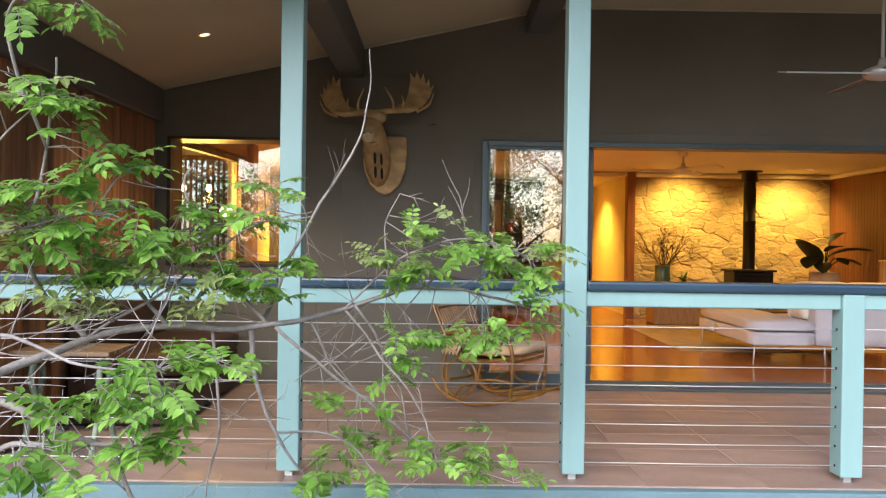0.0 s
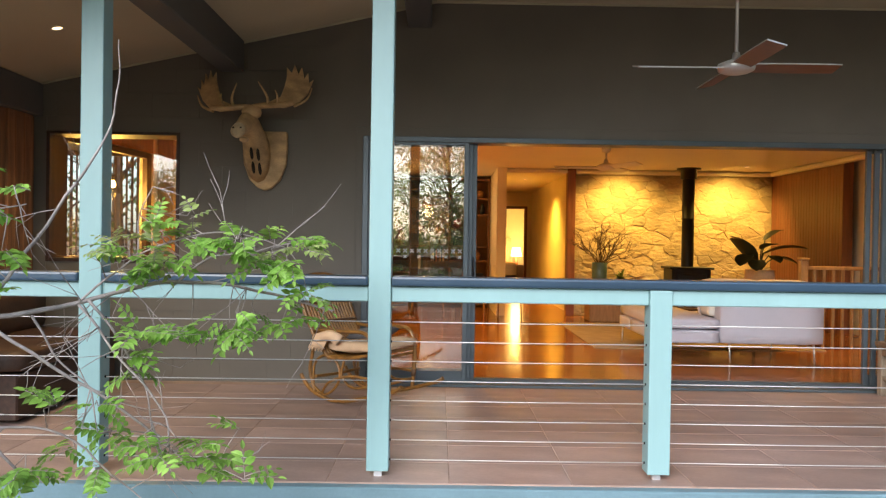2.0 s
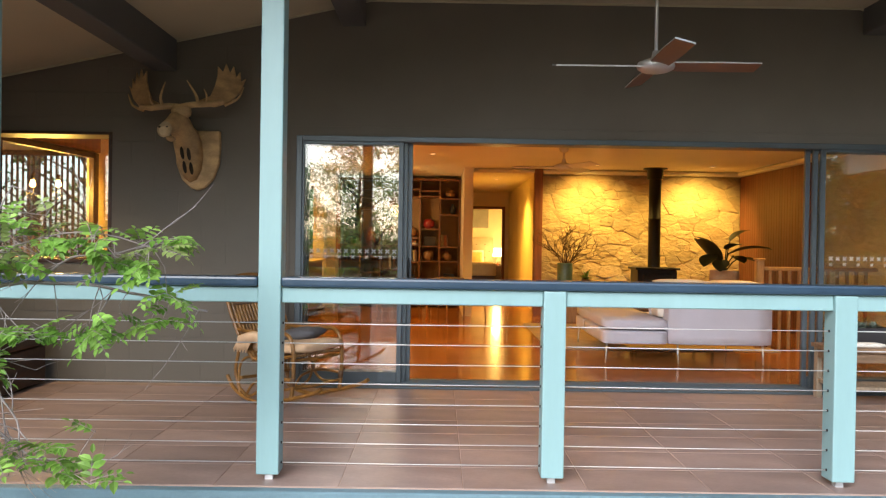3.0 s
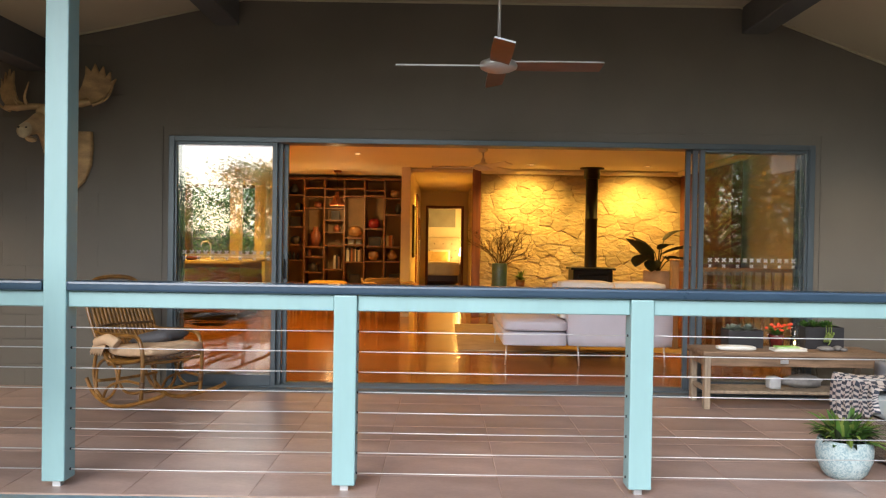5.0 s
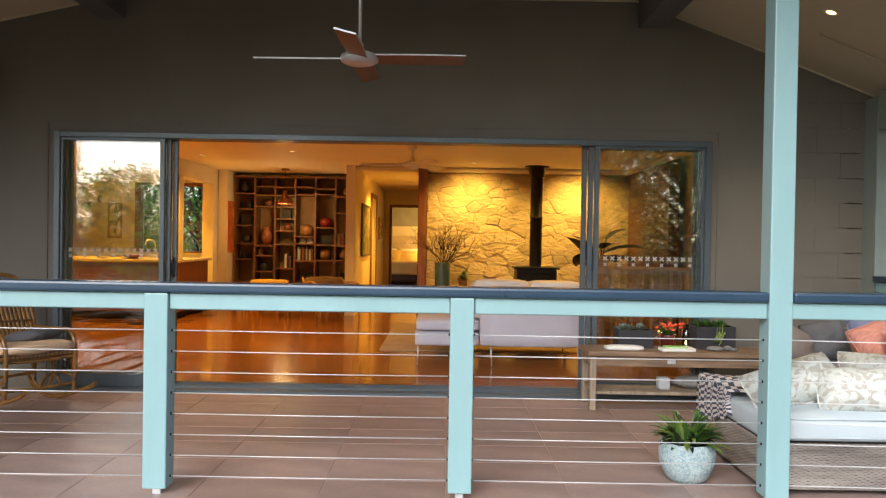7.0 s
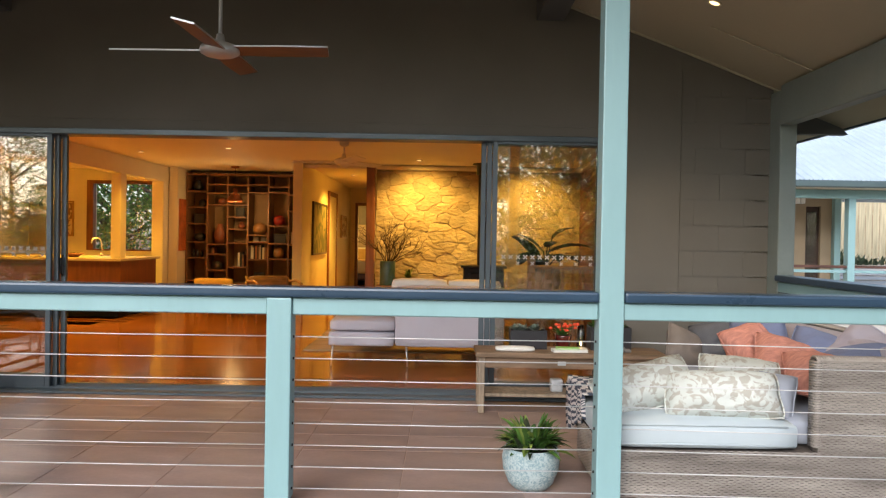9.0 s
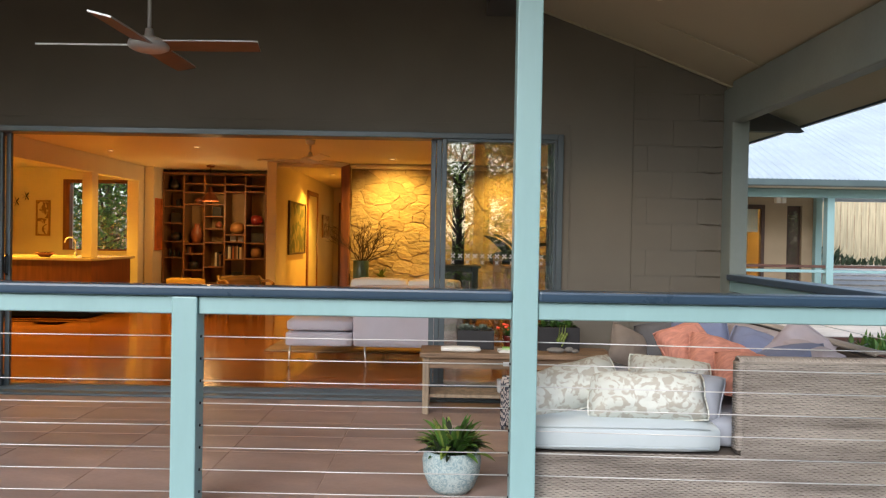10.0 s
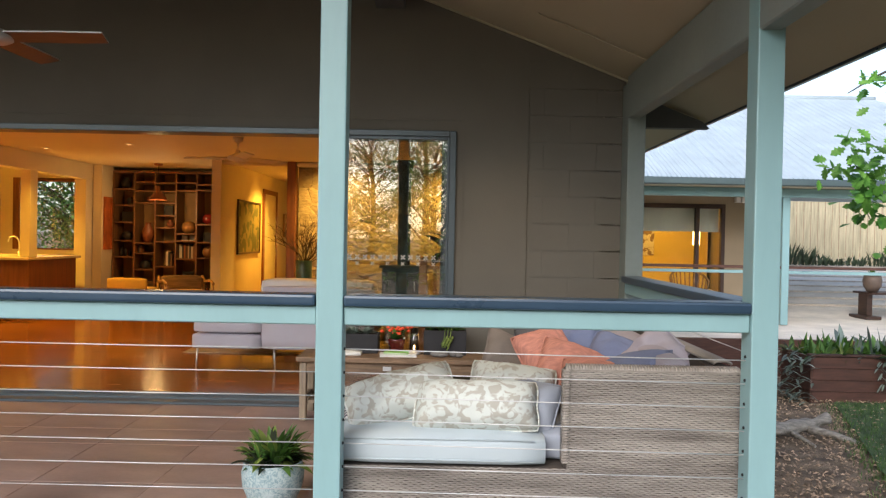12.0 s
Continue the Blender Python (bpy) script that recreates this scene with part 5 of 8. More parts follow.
def twig(bm, p, d, length, r, depth, rr, gnarl=0.5):
    pts = [Vector(p)]
    d = Vector(d).normalized()
    n = 5
    for i in range(n):
        d = (d + Vector((rr.uniform(-1, 1), rr.uniform(-0.4, 0.4), rr.uniform(-0.6, 0.6))) * gnarl * 0.6).normalized()
        pts.append(pts[-1] + d * length / n)
    tube(pts, r, 5, r * 0.45, bm)
    if depth:
        for i in (2, 3, 4, 5):
            if rr.random() < 0.75:
                nd = (d + Vector((rr.uniform(-1, 1), rr.uniform(-0.5, 0.5), rr.uniform(-0.3, 0.9)))).normalized()
                twig(bm, pts[i], nd, length * rr.uniform(0.4, 0.7), r * 0.6, depth - 1, rr, gnarl)


for k in range(16):
    a = -0.42 + 1.3 * k / 15
    twig(tw, (3.6 + 0.05 * a, 9.95, 0.85), (a * 1.1, r5.uniform(-0.3, 0.3), 1.0), 0.46, 0.009, 2, r5, 0.75)
part("twig_spray", tw, TWIG, vs)["kind"] = "stuff"
sp = thing("small_plant", 3.92, 9.9, 0.55, "small lime leafed plant beside the vase", "potted plant")
part("pot", lathe([(0, 0), (0.06, 0), (0.075, 0.12), (0.065, 0.12), (0, 0.1)], 3.92, 9.9, 0.55, 16), TANV, sp)
bm = bmesh.new()
for k in range(30):
    a, el = r5.uniform(0, 6.28), r5.uniform(0.2, 1.4)
    blade_leaf(bm, (3.92, 9.9, 0.66), (math.cos(a) * math.cos(el), math.sin(a) * math.cos(el), math.sin(el)), r5.uniform(0.1, 0.2), 0.05, 0.4)
part("foliage", bm, PLANTY, sp)

rp = thing("rubber_plant", 5.95, 9.6, 0, "large dark leafed plant in a pale basket", "potted plant")
part("basket", lathe([(0, 0.5), (0.19, 0.5), (0.22, 0.7), (0.21, 0.86), (0.19, 0.86), (0.18, 0.8), (0, 0.8)], 5.95, 9.6, 0, 20), CREAMF, rp, "pale woven basket")
part("stand", B(5.75, 6.15, 9.4, 9.8, 0.0, 0.498, 0.008), OAKL, rp)
# stalk tip, leaf direction, length, width
for tip, d, L, wd in (((-0.12, -0.05, 0.18), (-0.55, -0.25, 0.9), 0.6, 0.3), ((0.04, -0.05, 0.3), (0.85, -0.25, 0.55), 0.66, 0.24), ((-0.03, 0.05, 0.3), (-0.6, 0.1, 0.8), 0.5, 0.2),
                      ((0.1, 0.06, 0.5), (0.55, 0.2, 0.6), 0.42, 0.16), ((-0.22, -0.1, 0.28), (-0.5, -0.5, -0.15), 0.34, 0.22), ((0.2, -0.1, 0.24), (0.6, -0.4, 0.1), 0.34, 0.2),
                      ((-0.1, -0.14, 0.2), (-0.3, -0.7, -0.2), 0.3, 0.2), ((0.08, -0.14, 0.26), (0.2, -0.8, 0.05), 0.3, 0.2), ((0.02, 0.0, 0.36), (0.25, -0.6, 0.5), 0.34, 0.18)):
    bm = bmesh.new()
    b0 = Vector((5.95, 9.6, 0.82))
    p1 = b0 + Vector(tip)
    tube([b0, (b0 + p1) / 2 + Vector((0, 0, 0.04)), p1], 0.009, 6, None, bm)
    blade_leaf(bm, p1, d, L, wd * 1.25, 0.55, 0.3, 8)
    part("leaf", bm, PLANTD, rp)

# ---- sofa with chaise ----
sf = thing("sofa", 4.2, 7.0, 0, "pale lilac white sofa with chaise, its back to the doors", "sofa", deep=True)
part("base", soft_box(3.33, 3.98, 6.5, 7.45, 0.2, 0.34, 0.02), SOFAF, sf)
part("chaise_cushion", soft_box(3.335, 3.99, 6.5, 7.9, 0.345, 0.465, 0.04, 0.012), SOFAF, sf)
part("seat_base", soft_box(3.985, 5.06, 6.705, 7.45, 0.2, 0.34, 0.02), SOFAF, sf)
part("seat_cushion", soft_box(4.0, 5.05, 6.72, 7.45, 0.345, 0.455, 0.04, 0.012), SOFAF, sf)
part("backrest", soft_box(3.985, 5.06, 6.49, 6.7, 0.2, 0.80, 0.035), SOFAF, sf)
part("chaise_base", soft_box(3.335, 3.99, 7.455, 7.9, 0.2, 0.34, 0.02), SOFAF, sf)
bc = part("back_cushion", soft_box(3.93, 4.5, 6.64, 6.92, 0.46, 0.855, 0.04, 0.008), THROWW, sf, "white loose back cushion")
part("back_cushion", soft_box(4.5, 5.04, 6.64, 6.92, 0.46, 0.85, 0.04, 0.008), THROWW, sf, "white loose back cushion")
for x, y in ((3.37, 6.55), (4.98, 6.55), (3.37, 7.85), (4.98, 7.4), (4.1, 6.55)):
    part("leg", tube([(x, y, 0.2), (x + (-0.012 if x < 4 else 0.012), y, 0.0)], 0.011, 8, 0.008), BRUSHED, sf, "thin metal leg")
bm = pillow(0.42, 0.42, 0.14, seed=3)
bm.transform(pose(4.12, 7.0, 0.62, 70, 0, 10))
single("sofa_pillow", bm, SOFAF, "pale grey pillow in the sofa corner", "pillow")
single("rug", B(2.9, 5.6, 7.33, 9.6, 0.0, 0.012, 0.004), RUGM, "beige wool rug with a dark bound edge", "rug", deep=True)
ct = thing("coffee_table", 4.7, 8.5, 0, "low dark steel framed coffee table with small things", "coffee table", deep=True)
part("top", B(4.1, 5.2, 8.15, 8.8, 0.36, 0.39, 0.004), JARRAH, ct)
for x in (4.13, 5.17):
    for y in (8.18, 8.77):
        part("leg", B(x - 0.015, x + 0.015, y - 0.015, y + 0.015, 0.012, 0.359), BLACKM, ct)
for k, x in enumerate((4.3, 4.42, 4.52)):
    single("votive_glass", lathe([(0, 0), (0.035, 0), (0.04, 0.08), (0.034, 0.08), (0.03, 0.01), (0, 0.01)], x, 8.4 + 0.03 * k, 0.39, 14), BRUSHED, "small metal candle cup on the coffee table", "candle cup", "candle cups")

# ---- timber stair balustrade ----
bl = thing("stair_balustrade", 6.1, 7.6, 0, "golden timber stair balustrade with newel and slats", "balustrade")
part("newel", B(5.42, 5.51, 7.56, 7.65, 0, 1.06, 0.008), OAKL, bl)
part("newel_cap", B(5.41, 5.52, 7.55, 7.66, 1.06, 1.085, 0.006), OAKL, bl)
part("handrail", B(5.51, 6.88, 7.57, 7.64, 0.94, 0.985, 0.008), OAKL, bl)
for k in range(11):
    x = 5.6 + 0.115 * k
    part("baluster", B(x - 0.016, x + 0.016, 7.59, 7.62, 0.0, 0.939), OAKL, bl)

# ---- inside ceiling fan ----
FANP = mat("cream fan enamel", (0.7, 0.62, 0.48), 0.4, var=0.03, bump=0)
ceiling_fan(3.2, 8.13, CZ, 2.2, 0.66, 3, 175, FANP, FANP, "cream ceiling fan with three blades in the living room")

# ---- bookshelf ----
bs = thing("bookshelf", 0.9, 11.95, 0, "built-in brown timber bookshelf filled with ornaments", "bookshelf", deep=True)
SB0, SB1, SYF, SYB = -0.235, 2.01, 11.78, 12.12
part("back_panel", B(SB0, SB1, SYB, SYB + 0.02, 0, 2.38), SHELFB, bs)
part("top", B(SB0, SB1, SYF - 0.005, SYB, 2.35, 2.385, 0.002), SHELFW, bs)
pitch = (SB1 - SB0 - 0.03) / 6
COLS = [[0.05, 0.45, 0.86, 1.15, 1.48, 1.78, 2.07], [0.05, 0.42, 0.64, 0.93, 1.11, 1.83, 2.04, 2.2], [0.05, 0.4, 0.7, 1.14, 1.39, 1.61, 1.83, 2.04, 2.19],
        [0.05, 0.44, 0.84, 1.16, 1.29, 2.06, 2.2], [0.05, 0.44, 0.86, 1.14, 1.46, 2.07, 2.17], [0.05, 0.44, 0.86, 1.13, 1.73, 2.03]]
for k in range(7):
    x = SB0 + pitch * k
    part("upright", B(x, x + 0.03, SYF, SYB, 0, 2.349, 0.002), SHELFW, bs)
rb = random.Random(12)
for k, zs in enumerate(COLS):
    x0, x1 = SB0 + pitch * k + 0.03, SB0 + pitch * (k + 1)
    for z in zs:
        part("shelf", B(x0, x1, SYF + 0.004, SYB, z - 0.024, z), SHELFW, bs)


def cell(k, i):
    return SB0 + pitch * k + 0.03 + (pitch - 0.03) / 2, COLS[k][i], (COLS[k] + [2.35])[i + 1] - COLS[k][i] - 0.024


def vase(k, i, r, h, m, label, dx=0.0, shape=0):
    x, z, room = cell(k, i)
    h = min(h, room - 0.01)
    prof = [[(0, 0), (r * 0.6, 0), (r, h * 0.35), (r * 0.95, h * 0.6), (r * 0.45, h * 0.88), (r * 0.5, h), (r * 0.38, h), (0, h * 0.9)],
            [(0, 0), (r * 0.5, 0), (r * 0.95, h * 0.25), (r, h * 0.5), (r * 0.9, h * 0.78), (r * 0.4, h * 0.97), (0, h)],
            [(0, 0), (r * 0.9, 0), (r, h * 0.1), (r, h * 0.8), (r * 0.6, h * 0.9), (r * 0.6, h), (0, h)]][shape]
    single("ornament", lathe(prof, x + dx, 11.93, z, 18), m, label, "ornament", "things on the bookshelf")


def box_obj(k, i, w, h, m, label, inner=None, dx=0.0):
    x, z, room = cell(k, i)
    e = thing("box_frame", x + dx, 11.92, z, label, "picture frame", "things on the bookshelf")
    h = min(h, room - 0.01)
    bm = bmesh.new()
    t = 0.022
    for a in ((-w / 2, w / 2, 0, t), (-w / 2, w / 2, h - t, h), (-w / 2, -w / 2 + t, t, h - t), (w / 2 - t, w / 2, t, h - t)):
        B(x + dx + a[0], x + dx + a[1], 11.9, 11.93, z + a[2], z + a[3], 0.002, bm)
    part("frame", bm, m, e)
    part("picture", B(x + dx - w / 2 + t, x + dx + w / 2 - t, 11.912, 11.925, z + t, z + h - t), inner or DKOBJ, e)


vase(4, 4, 0.11, 0.19, REDV, "round red lacquer vase on the bookshelf", -0.02, 1)
vase(3, 4, 0.13, 0.22, TANV, "round tan gourd vase on the bookshelf", 0, 1)
vase(1, 4, 0.11, 0.36, TERRA, "tall terracotta urn on the bookshelf", 0, 0)
vase(5, 5, 0.1, 0.16, TANV, "tan pot on the bookshelf", 0, 1)
vase(0, 5, 0.07, 0.14, DKOBJ, "dark jar on the bookshelf", 0.05, 2)
vase(0, 3, 0.1, 0.16, DKOBJ, "dark bowl on the bookshelf", 0, 1)
vase(2, 4, 0.07, 0.13, TERRA, "terracotta jug on the bookshelf", 0.03, 0)
vase(4, 2, 0.1, 0.2, TANV, "tan glass jar on the bookshelf", -0.02, 1)
vase(1, 5, 0.08, 0.12, TERRA, "terracotta pot on the bookshelf", 0.04, 1)
vase(1, 2, 0.09, 0.15, DKOBJ, "dark pot on the bookshelf", -0.04, 2)
vase(5, 2, 0.1, 0.2, TANV, "tan glass vase on the bookshelf", -0.05, 0)
vase(0, 6, 0.09, 0.2, DKOBJ, "dark carved jar on the bookshelf", -0.04, 0)
vase(5, 4, 0.06, 0.2, DKOBJ, "dark bottle on the bookshelf", 0.06, 0)
for i, dx in enumerate((-0.11, -0.04, 0.04)):
    vase(0, 2, 0.03, 0.16 - 0.02 * i, DKOBJ, "small dark bottle on the bookshelf", dx, 0)
box_obj(0, 4, 0.2, 0.18, DKOBJ, "dark box frame on the bookshelf")
box_obj(2, 5, 0.16, 0.17, DKOBJ, "black frame with a pale card on the bookshelf")
box_obj(4, 3, 0.22, 0.17, DKOBJ, "black frame with a pale card on the bookshelf")
box_obj(3, 1, 0.2, 0.16, DKOBJ, "black frame on the bookshelf", DKOBJ)
box_obj(5, 1, 0.2, 0.18, DKOBJ, "black frame on the bookshelf", DKOBJ)
box_obj(3, 3, 0.1, 0.09, PAPER, "small white card stand on the bookshelf", PAPER, -0.07)
box_obj(3, 3, 0.1, 0.09, PAPER, "small white card stand on the bookshelf", PAPER, 0.07)
BOOKM = [mat("book cloth " + n, c, 0.7, var=0.1, scale=8, bump=0.1) for n, c in
         (("cream", (0.6, 0.5, 0.33)), ("brown", (0.2, 0.1, 0.05)), ("white", (0.7, 0.66, 0.55)), ("black", (0.03, 0.03, 0.03)), ("rust", (0.35, 0.12, 0.04)))]


def book_row(k, i, count, h0, dx=-0.15):
    x, z, room = cell(k, i)
    x += dx
    for _ in range(count):
        w = rb.uniform(0.018, 0.042)
        h = min(room - 0.02, h0 * rb.uniform(0.8, 1.05))
        e = thing("upright_book", x + w / 2, 11.92, z, "book standing in a row on the bookshelf", "book", "books on the shelf")
        part("cover", B(x, x + w - 0.001, 11.86, 12.03, z, z + h, 0.003), rb.choice(BOOKM), e)
        part("pages", B(x + 0.004, x + w - 0.005, 11.858, 12.0, z + h, z + h + 0.001), PAPER, e)
        x += w
        if x > cell(k, i)[0] + 0.15:
            break


book_row(3, 2, 10, 0.26)
book_row(1, 3, 3, 0.12)
book_row(5, 3, 5, 0.22, -0.16)
book_row(2, 2, 3, 0.26, -0.02)
book_row(4, 0, 8, 0.3)
book_row(2, 0, 8, 0.28)
book_row(0, 0, 8, 0.3)

# pendant over the reading corner
pn = thing("pendant_lamp", 0.86, 11.15, 1.84, "terracotta dome pendant lamp, lit", "pendant lamp")
part("rose", lathe([(0, 0), (0.07, 0), (0.065, -0.03), (0, -0.035)], 0.86, 11.15, CZ), TERRA, pn)
part("cord", tube([(0.86, 11.15, CZ - 0.03), (0.86, 11.15, 2.08)], 0.004, 6), BLACKM, pn)
part("shade", lathe([(0.0, 0.24), (0.035, 0.24), (0.04, 0.15), (0.08, 0.12), (0.135, 0.04), (0.14, 0.0), (0.13, 0.0), (0.12, 0.04), (0.07, 0.11), (0, 0.12)], 0.86, 11.15, 1.84), TERRA, pn)
part("diffuser", lathe([(0, 0.012), (0.125, 0.01)], 0.86, 11.15, 1.84), LAMPS, pn, "glowing diffuser")

pl_ = bpy.data.lights.new("pendant_glow", "POINT")
pl_.energy, pl_.color, pl_.shadow_soft_size = 9, (1.0, 0.62, 0.24), 0.1
new("pendant_glow", pl_).location = (0.86, 11.1 * DEPTH, 1.74)

# armchair and dining chair tops near the shelf
ac = thing("armchair", 1.9, 9.8, 0, "timber armchair with cream sheepskin and a round cushion", "armchair", rz=30)
part("seat", soft_box(-0.3, 0.3, -0.3, 0.3, 0.36, 0.46, 0.04), CREAMF, ac, local=True)
bk = soft_box(-0.3, 0.3, 0.22, 0.32, 0.44, 0.66, 0.045)
part("backrest", bk, AGED, ac, "brown timber back", local=True)
for s in (-0.33, 0.33):
    part("arm", tube(arc([(s, -0.32, 0.56), (s, -0.1, 0.6), (s, 0.2, 0.58), (s * 0.95, 0.34, 0.64)], 6), 0.02, 8), OAKL, ac, local=True)
    for y in (-0.28, 0.3):
        part("leg", tube([(s, y, 0.57), (s * 1.05, y * 1.1, 0.0)], 0.018, 8, 0.012), OAKL, ac, local=True)
dc = thing("dining_chair", 0.9, 10.3, 0, "low mustard upholstered chair by the bookshelf", "chair")
part("seat", soft_box(0.6, 1.2, 10.05, 10.6, 0.34, 0.44, 0.035), LINEN, dc)
part("backrest", soft_box(0.6, 1.2, 9.98, 10.08, 0.4, 0.6, 0.045), LINEN, dc)
for x in (0.65, 1.15):
    for y in (10.05, 10.55):
        part("leg", tube([(x, y, 0.36), (x, y, 0)], 0.016, 8), OAKL, dc)

# ---- hall: picture, door, bedroom ----
def picture(x, y0, y1, z0, z1, m, fm, label, face=1):
    e = thing("framed_picture", x, (y0 + y1) / 2, z0, label, "picture", deep=True)
    t = 0.03
    bm = bmesh.new()
    for a in ((y0, y1, z0, z0 + t), (y0, y1, z1 - t, z1), (y0, y0 + t, z0 + t, z1 - t), (y1 - t, y1, z0 + t, z1 - t)):
        B(x, x + face * 0.035, a[0], a[1], a[2], a[3], 0.003, bm)
    part("frame", bm, fm, e)
    part("canvas", B(x, x + face * 0.02, y0 + t, y1 - t, z0 + t, z1 - t), m, e)


picture(2.172, 11.2, 12.45, 0.95, 1.88, ARTG, JARRAH, "olive landscape painting in a thin dark frame")
picture(2.172, 14.2, 14.9, 1.25, 1.75, ARTY, OAKL, "small ochre drawing in a timber frame")
picture(-0.248, 11.5, 11.74, 0.98, 1.9, ORANGEA, ORANGEA, "narrow burnt orange painting on the wall end")
hd = thing("door_2", 2.18, 13.2, 0, "white hall door, shut, in a red brown frame", "door", kind="structure", deep=True)
part("door_leaf", B(2.171, 2.19, 12.75, 13.55, 0.0, 2.08, 0.003), PAPER, hd)
fr2 = bmesh.new()
for a in ((12.66, 12.745, 0, 2.17), (13.555, 13.64, 0, 2.17), (12.745, 13.555, 2.085, 2.17)):
    B(2.171, 2.205, a[0], a[1], a[2], a[3], 0.004, fr2)
part("door_frame", fr2, REDWOOD, hd)
bd = thing("door_3", 2.77, HE, 0, "red brown frame of the open bedroom door", "door frame", kind="structure")
fr3 = bmesh.new()
for a in ((2.3, 2.365, 0, 2.1), (3.165, 3.23, 0, 2.1), (2.365, 3.165, 2.035, 2.1)):
    B(a[0], a[1], HE - 0.02, HE + 0.13, a[2], a[3], 0.004, fr3)
part("door_frame", fr3, REDWOOD, bd)
bed2 = thing("bed", 2.95, 18.3, 0, "made bed with tufted headboard, cushions and a mustard spread", "bed", deep=True)
part("base", soft_box(2.2, 3.75, 17.1, 19.05, 0.12, 0.38, 0.03), JARRAH, bed2)
part("mattress", soft_box(2.2, 3.75, 17.1, 19.05, 0.38, 0.62, 0.05), PAPER, bed2)
part("spread", soft_box(2.17, 3.78, 17.05, 18.3, 0.3, 0.66, 0.05), LINEN, bed2, "mustard bed spread")
hb = soft_box(2.1, 3.85, 19.05, 19.17, 0.3, 1.35, 0.05)
part("headboard", hb, HEADB, bed2, "button tufted beige headboard")
for i in range(6):
    for j in range(3):
        bm = blob(0.018, 0.012, 0.018, i, 0.05, 1)
        bm.transform(pose(2.3 + 0.26 * i + (0.13 if j % 2 else 0), 19.045, 0.75 + 0.2 * j))
        part("button", bm, JARRAH, bed2)
for x, z, m in ((1.95, 0.8, PAPER), (2.65, 0.8, PAPER), (2.15, 0.76, LINEN), (2.6, 0.74, LINEN)):
    bm = pillow(0.62, 0.42, 0.16, seed=x)
    bm.transform(pose(x, 18.85 - (0.2 if m is LINEN else 0), z, 62, 0, 0))
    single("bed_pillow", bm, m, "plump pillow against the headboard", "pillow", "bed pillows")
bed2.location.x -= 0.6
single("bedroom_blind", B(1.8, 3.1, 19.16, 19.19, 1.65, 2.2, 0.004), GREYSL, "grey roller blind over the bed", "blind")
bl2 = thing("bedside_lamp", 3.36, 18.75, 0.55, "lit bedside lamp with a warm shade", "table lamp")
part("base", lathe([(0, 0), (0.08, 0), (0.03, 0.05), (0.02, 0.25), (0, 0.25)], 3.36, 18.75, 0.55), TERRA, bl2)
part("shade", lathe([(0.16, 0.25), (0.12, 0.5), (0.115, 0.5), (0.155, 0.25)], 3.36, 18.75, 0.55), LAMPS, bl2)
single("bedside_table", B(3.2, 3.55, 18.5, 19.0, 0, 0.55, 0.01), JARRAH, "dark timber bedside table beside the bed", "bedside table")
bp = bpy.data.lights.new("bedside_glow", "POINT")
bp.energy, bp.color, bp.shadow_soft_size = 26, (1.0, 0.55, 0.12), 0.12
new("bedside_glow", bp).location = (3.3, 18.3 * DEPTH, 1.3)

# ---- kitchen ----
kb = thing("kitchen_bench", -1.4, 10.4, 0, "kitchen bench with pale stone top and red brown timber front", "kitchen bench", deep=True)
part("worktop", B(-2.6, -0.36, 9.72, 11.05, 0.85, 0.89, 0.004), MARBLE, kb)
part("front_panel", B(-2.55, -0.39, 9.78, 10.95, 0.1, 0.849, 0.004), REDWOOD, kb)
part("kick", B(-2.55, -0.45, 9.85, 10.9, 0, 0.099), BLACKM, kb)
tp = thing("tap", -1.2, 10.75, 0.89, "chrome gooseneck kitchen tap", "tap")
part("spout", tube(arc([(-1.2, 10.75, 0.89), (-1.2, 10.75, 1.1), (-1.24, 10.72, 1.18), (-1.31, 10.68, 1.17), (-1.33, 10.66, 1.1)], 6), 0.012, 8), BRUSHED, tp)
part("base", lathe([(0, 0), (0.03, 0), (0.022, 0.05), (0, 0.05)], -1.2, 10.75, 0.89, 14), BRUSHED, tp)
fb2 = thing("fruit_bowl", -1.22, 10.0, 0.89, "dark dish with spiky seed pods on the bench", "bowl")
part("dish", lathe([(0, 0), (0.06, 0), (0.15, 0.06), (0.145, 0.065), (0.05, 0.012), (0, 0.012)], -1.22, 10.0, 0.89), TERRA, fb2)
bm = bmesh.new()
for k in range(16):
    a = k * 2.4
    blade_leaf(bm, (-1.22, 10, 0.92), (math.cos(a), math.sin(a), 0.6), 0.13, 0.03, 0.2)
part("seed_pod", bm, TWIG, fb2)
for i, (a, b) in enumerate(KW):
    e = thing("window_%d" % (i + 2), (a + b) / 2, KY, 0.95, "kitchen window in a red brown timber frame", "window", kind="structure")
    bm = bmesh.new()
    t = 0.022
    for q in ((a - 0.1, a + t, 0.95, 2.24), (b - t, b + 0.012, 0.95, 2.2), (a + t, b - t, 0.95, 0.95 + t), (a + t, b - t, 2.2 - t, 2.24)):
        B(q[0], q[1], KY - 0.012, KY + 0.11, q[2], q[3], 0.004, bm)
    part("window_frame", bm, REDWOOD, e)
    g = part("pane", B(a + t, b - t, KY + 0.05, KY + 0.056, 0.95 + t, 2.2 - t), GLASS, e)
    g.visible_shadow = False
pk = thing("kitchen_picture", -2.5, KY, 1.2, "framed sketch on the kitchen wall", "picture")
bm = bmesh.new()
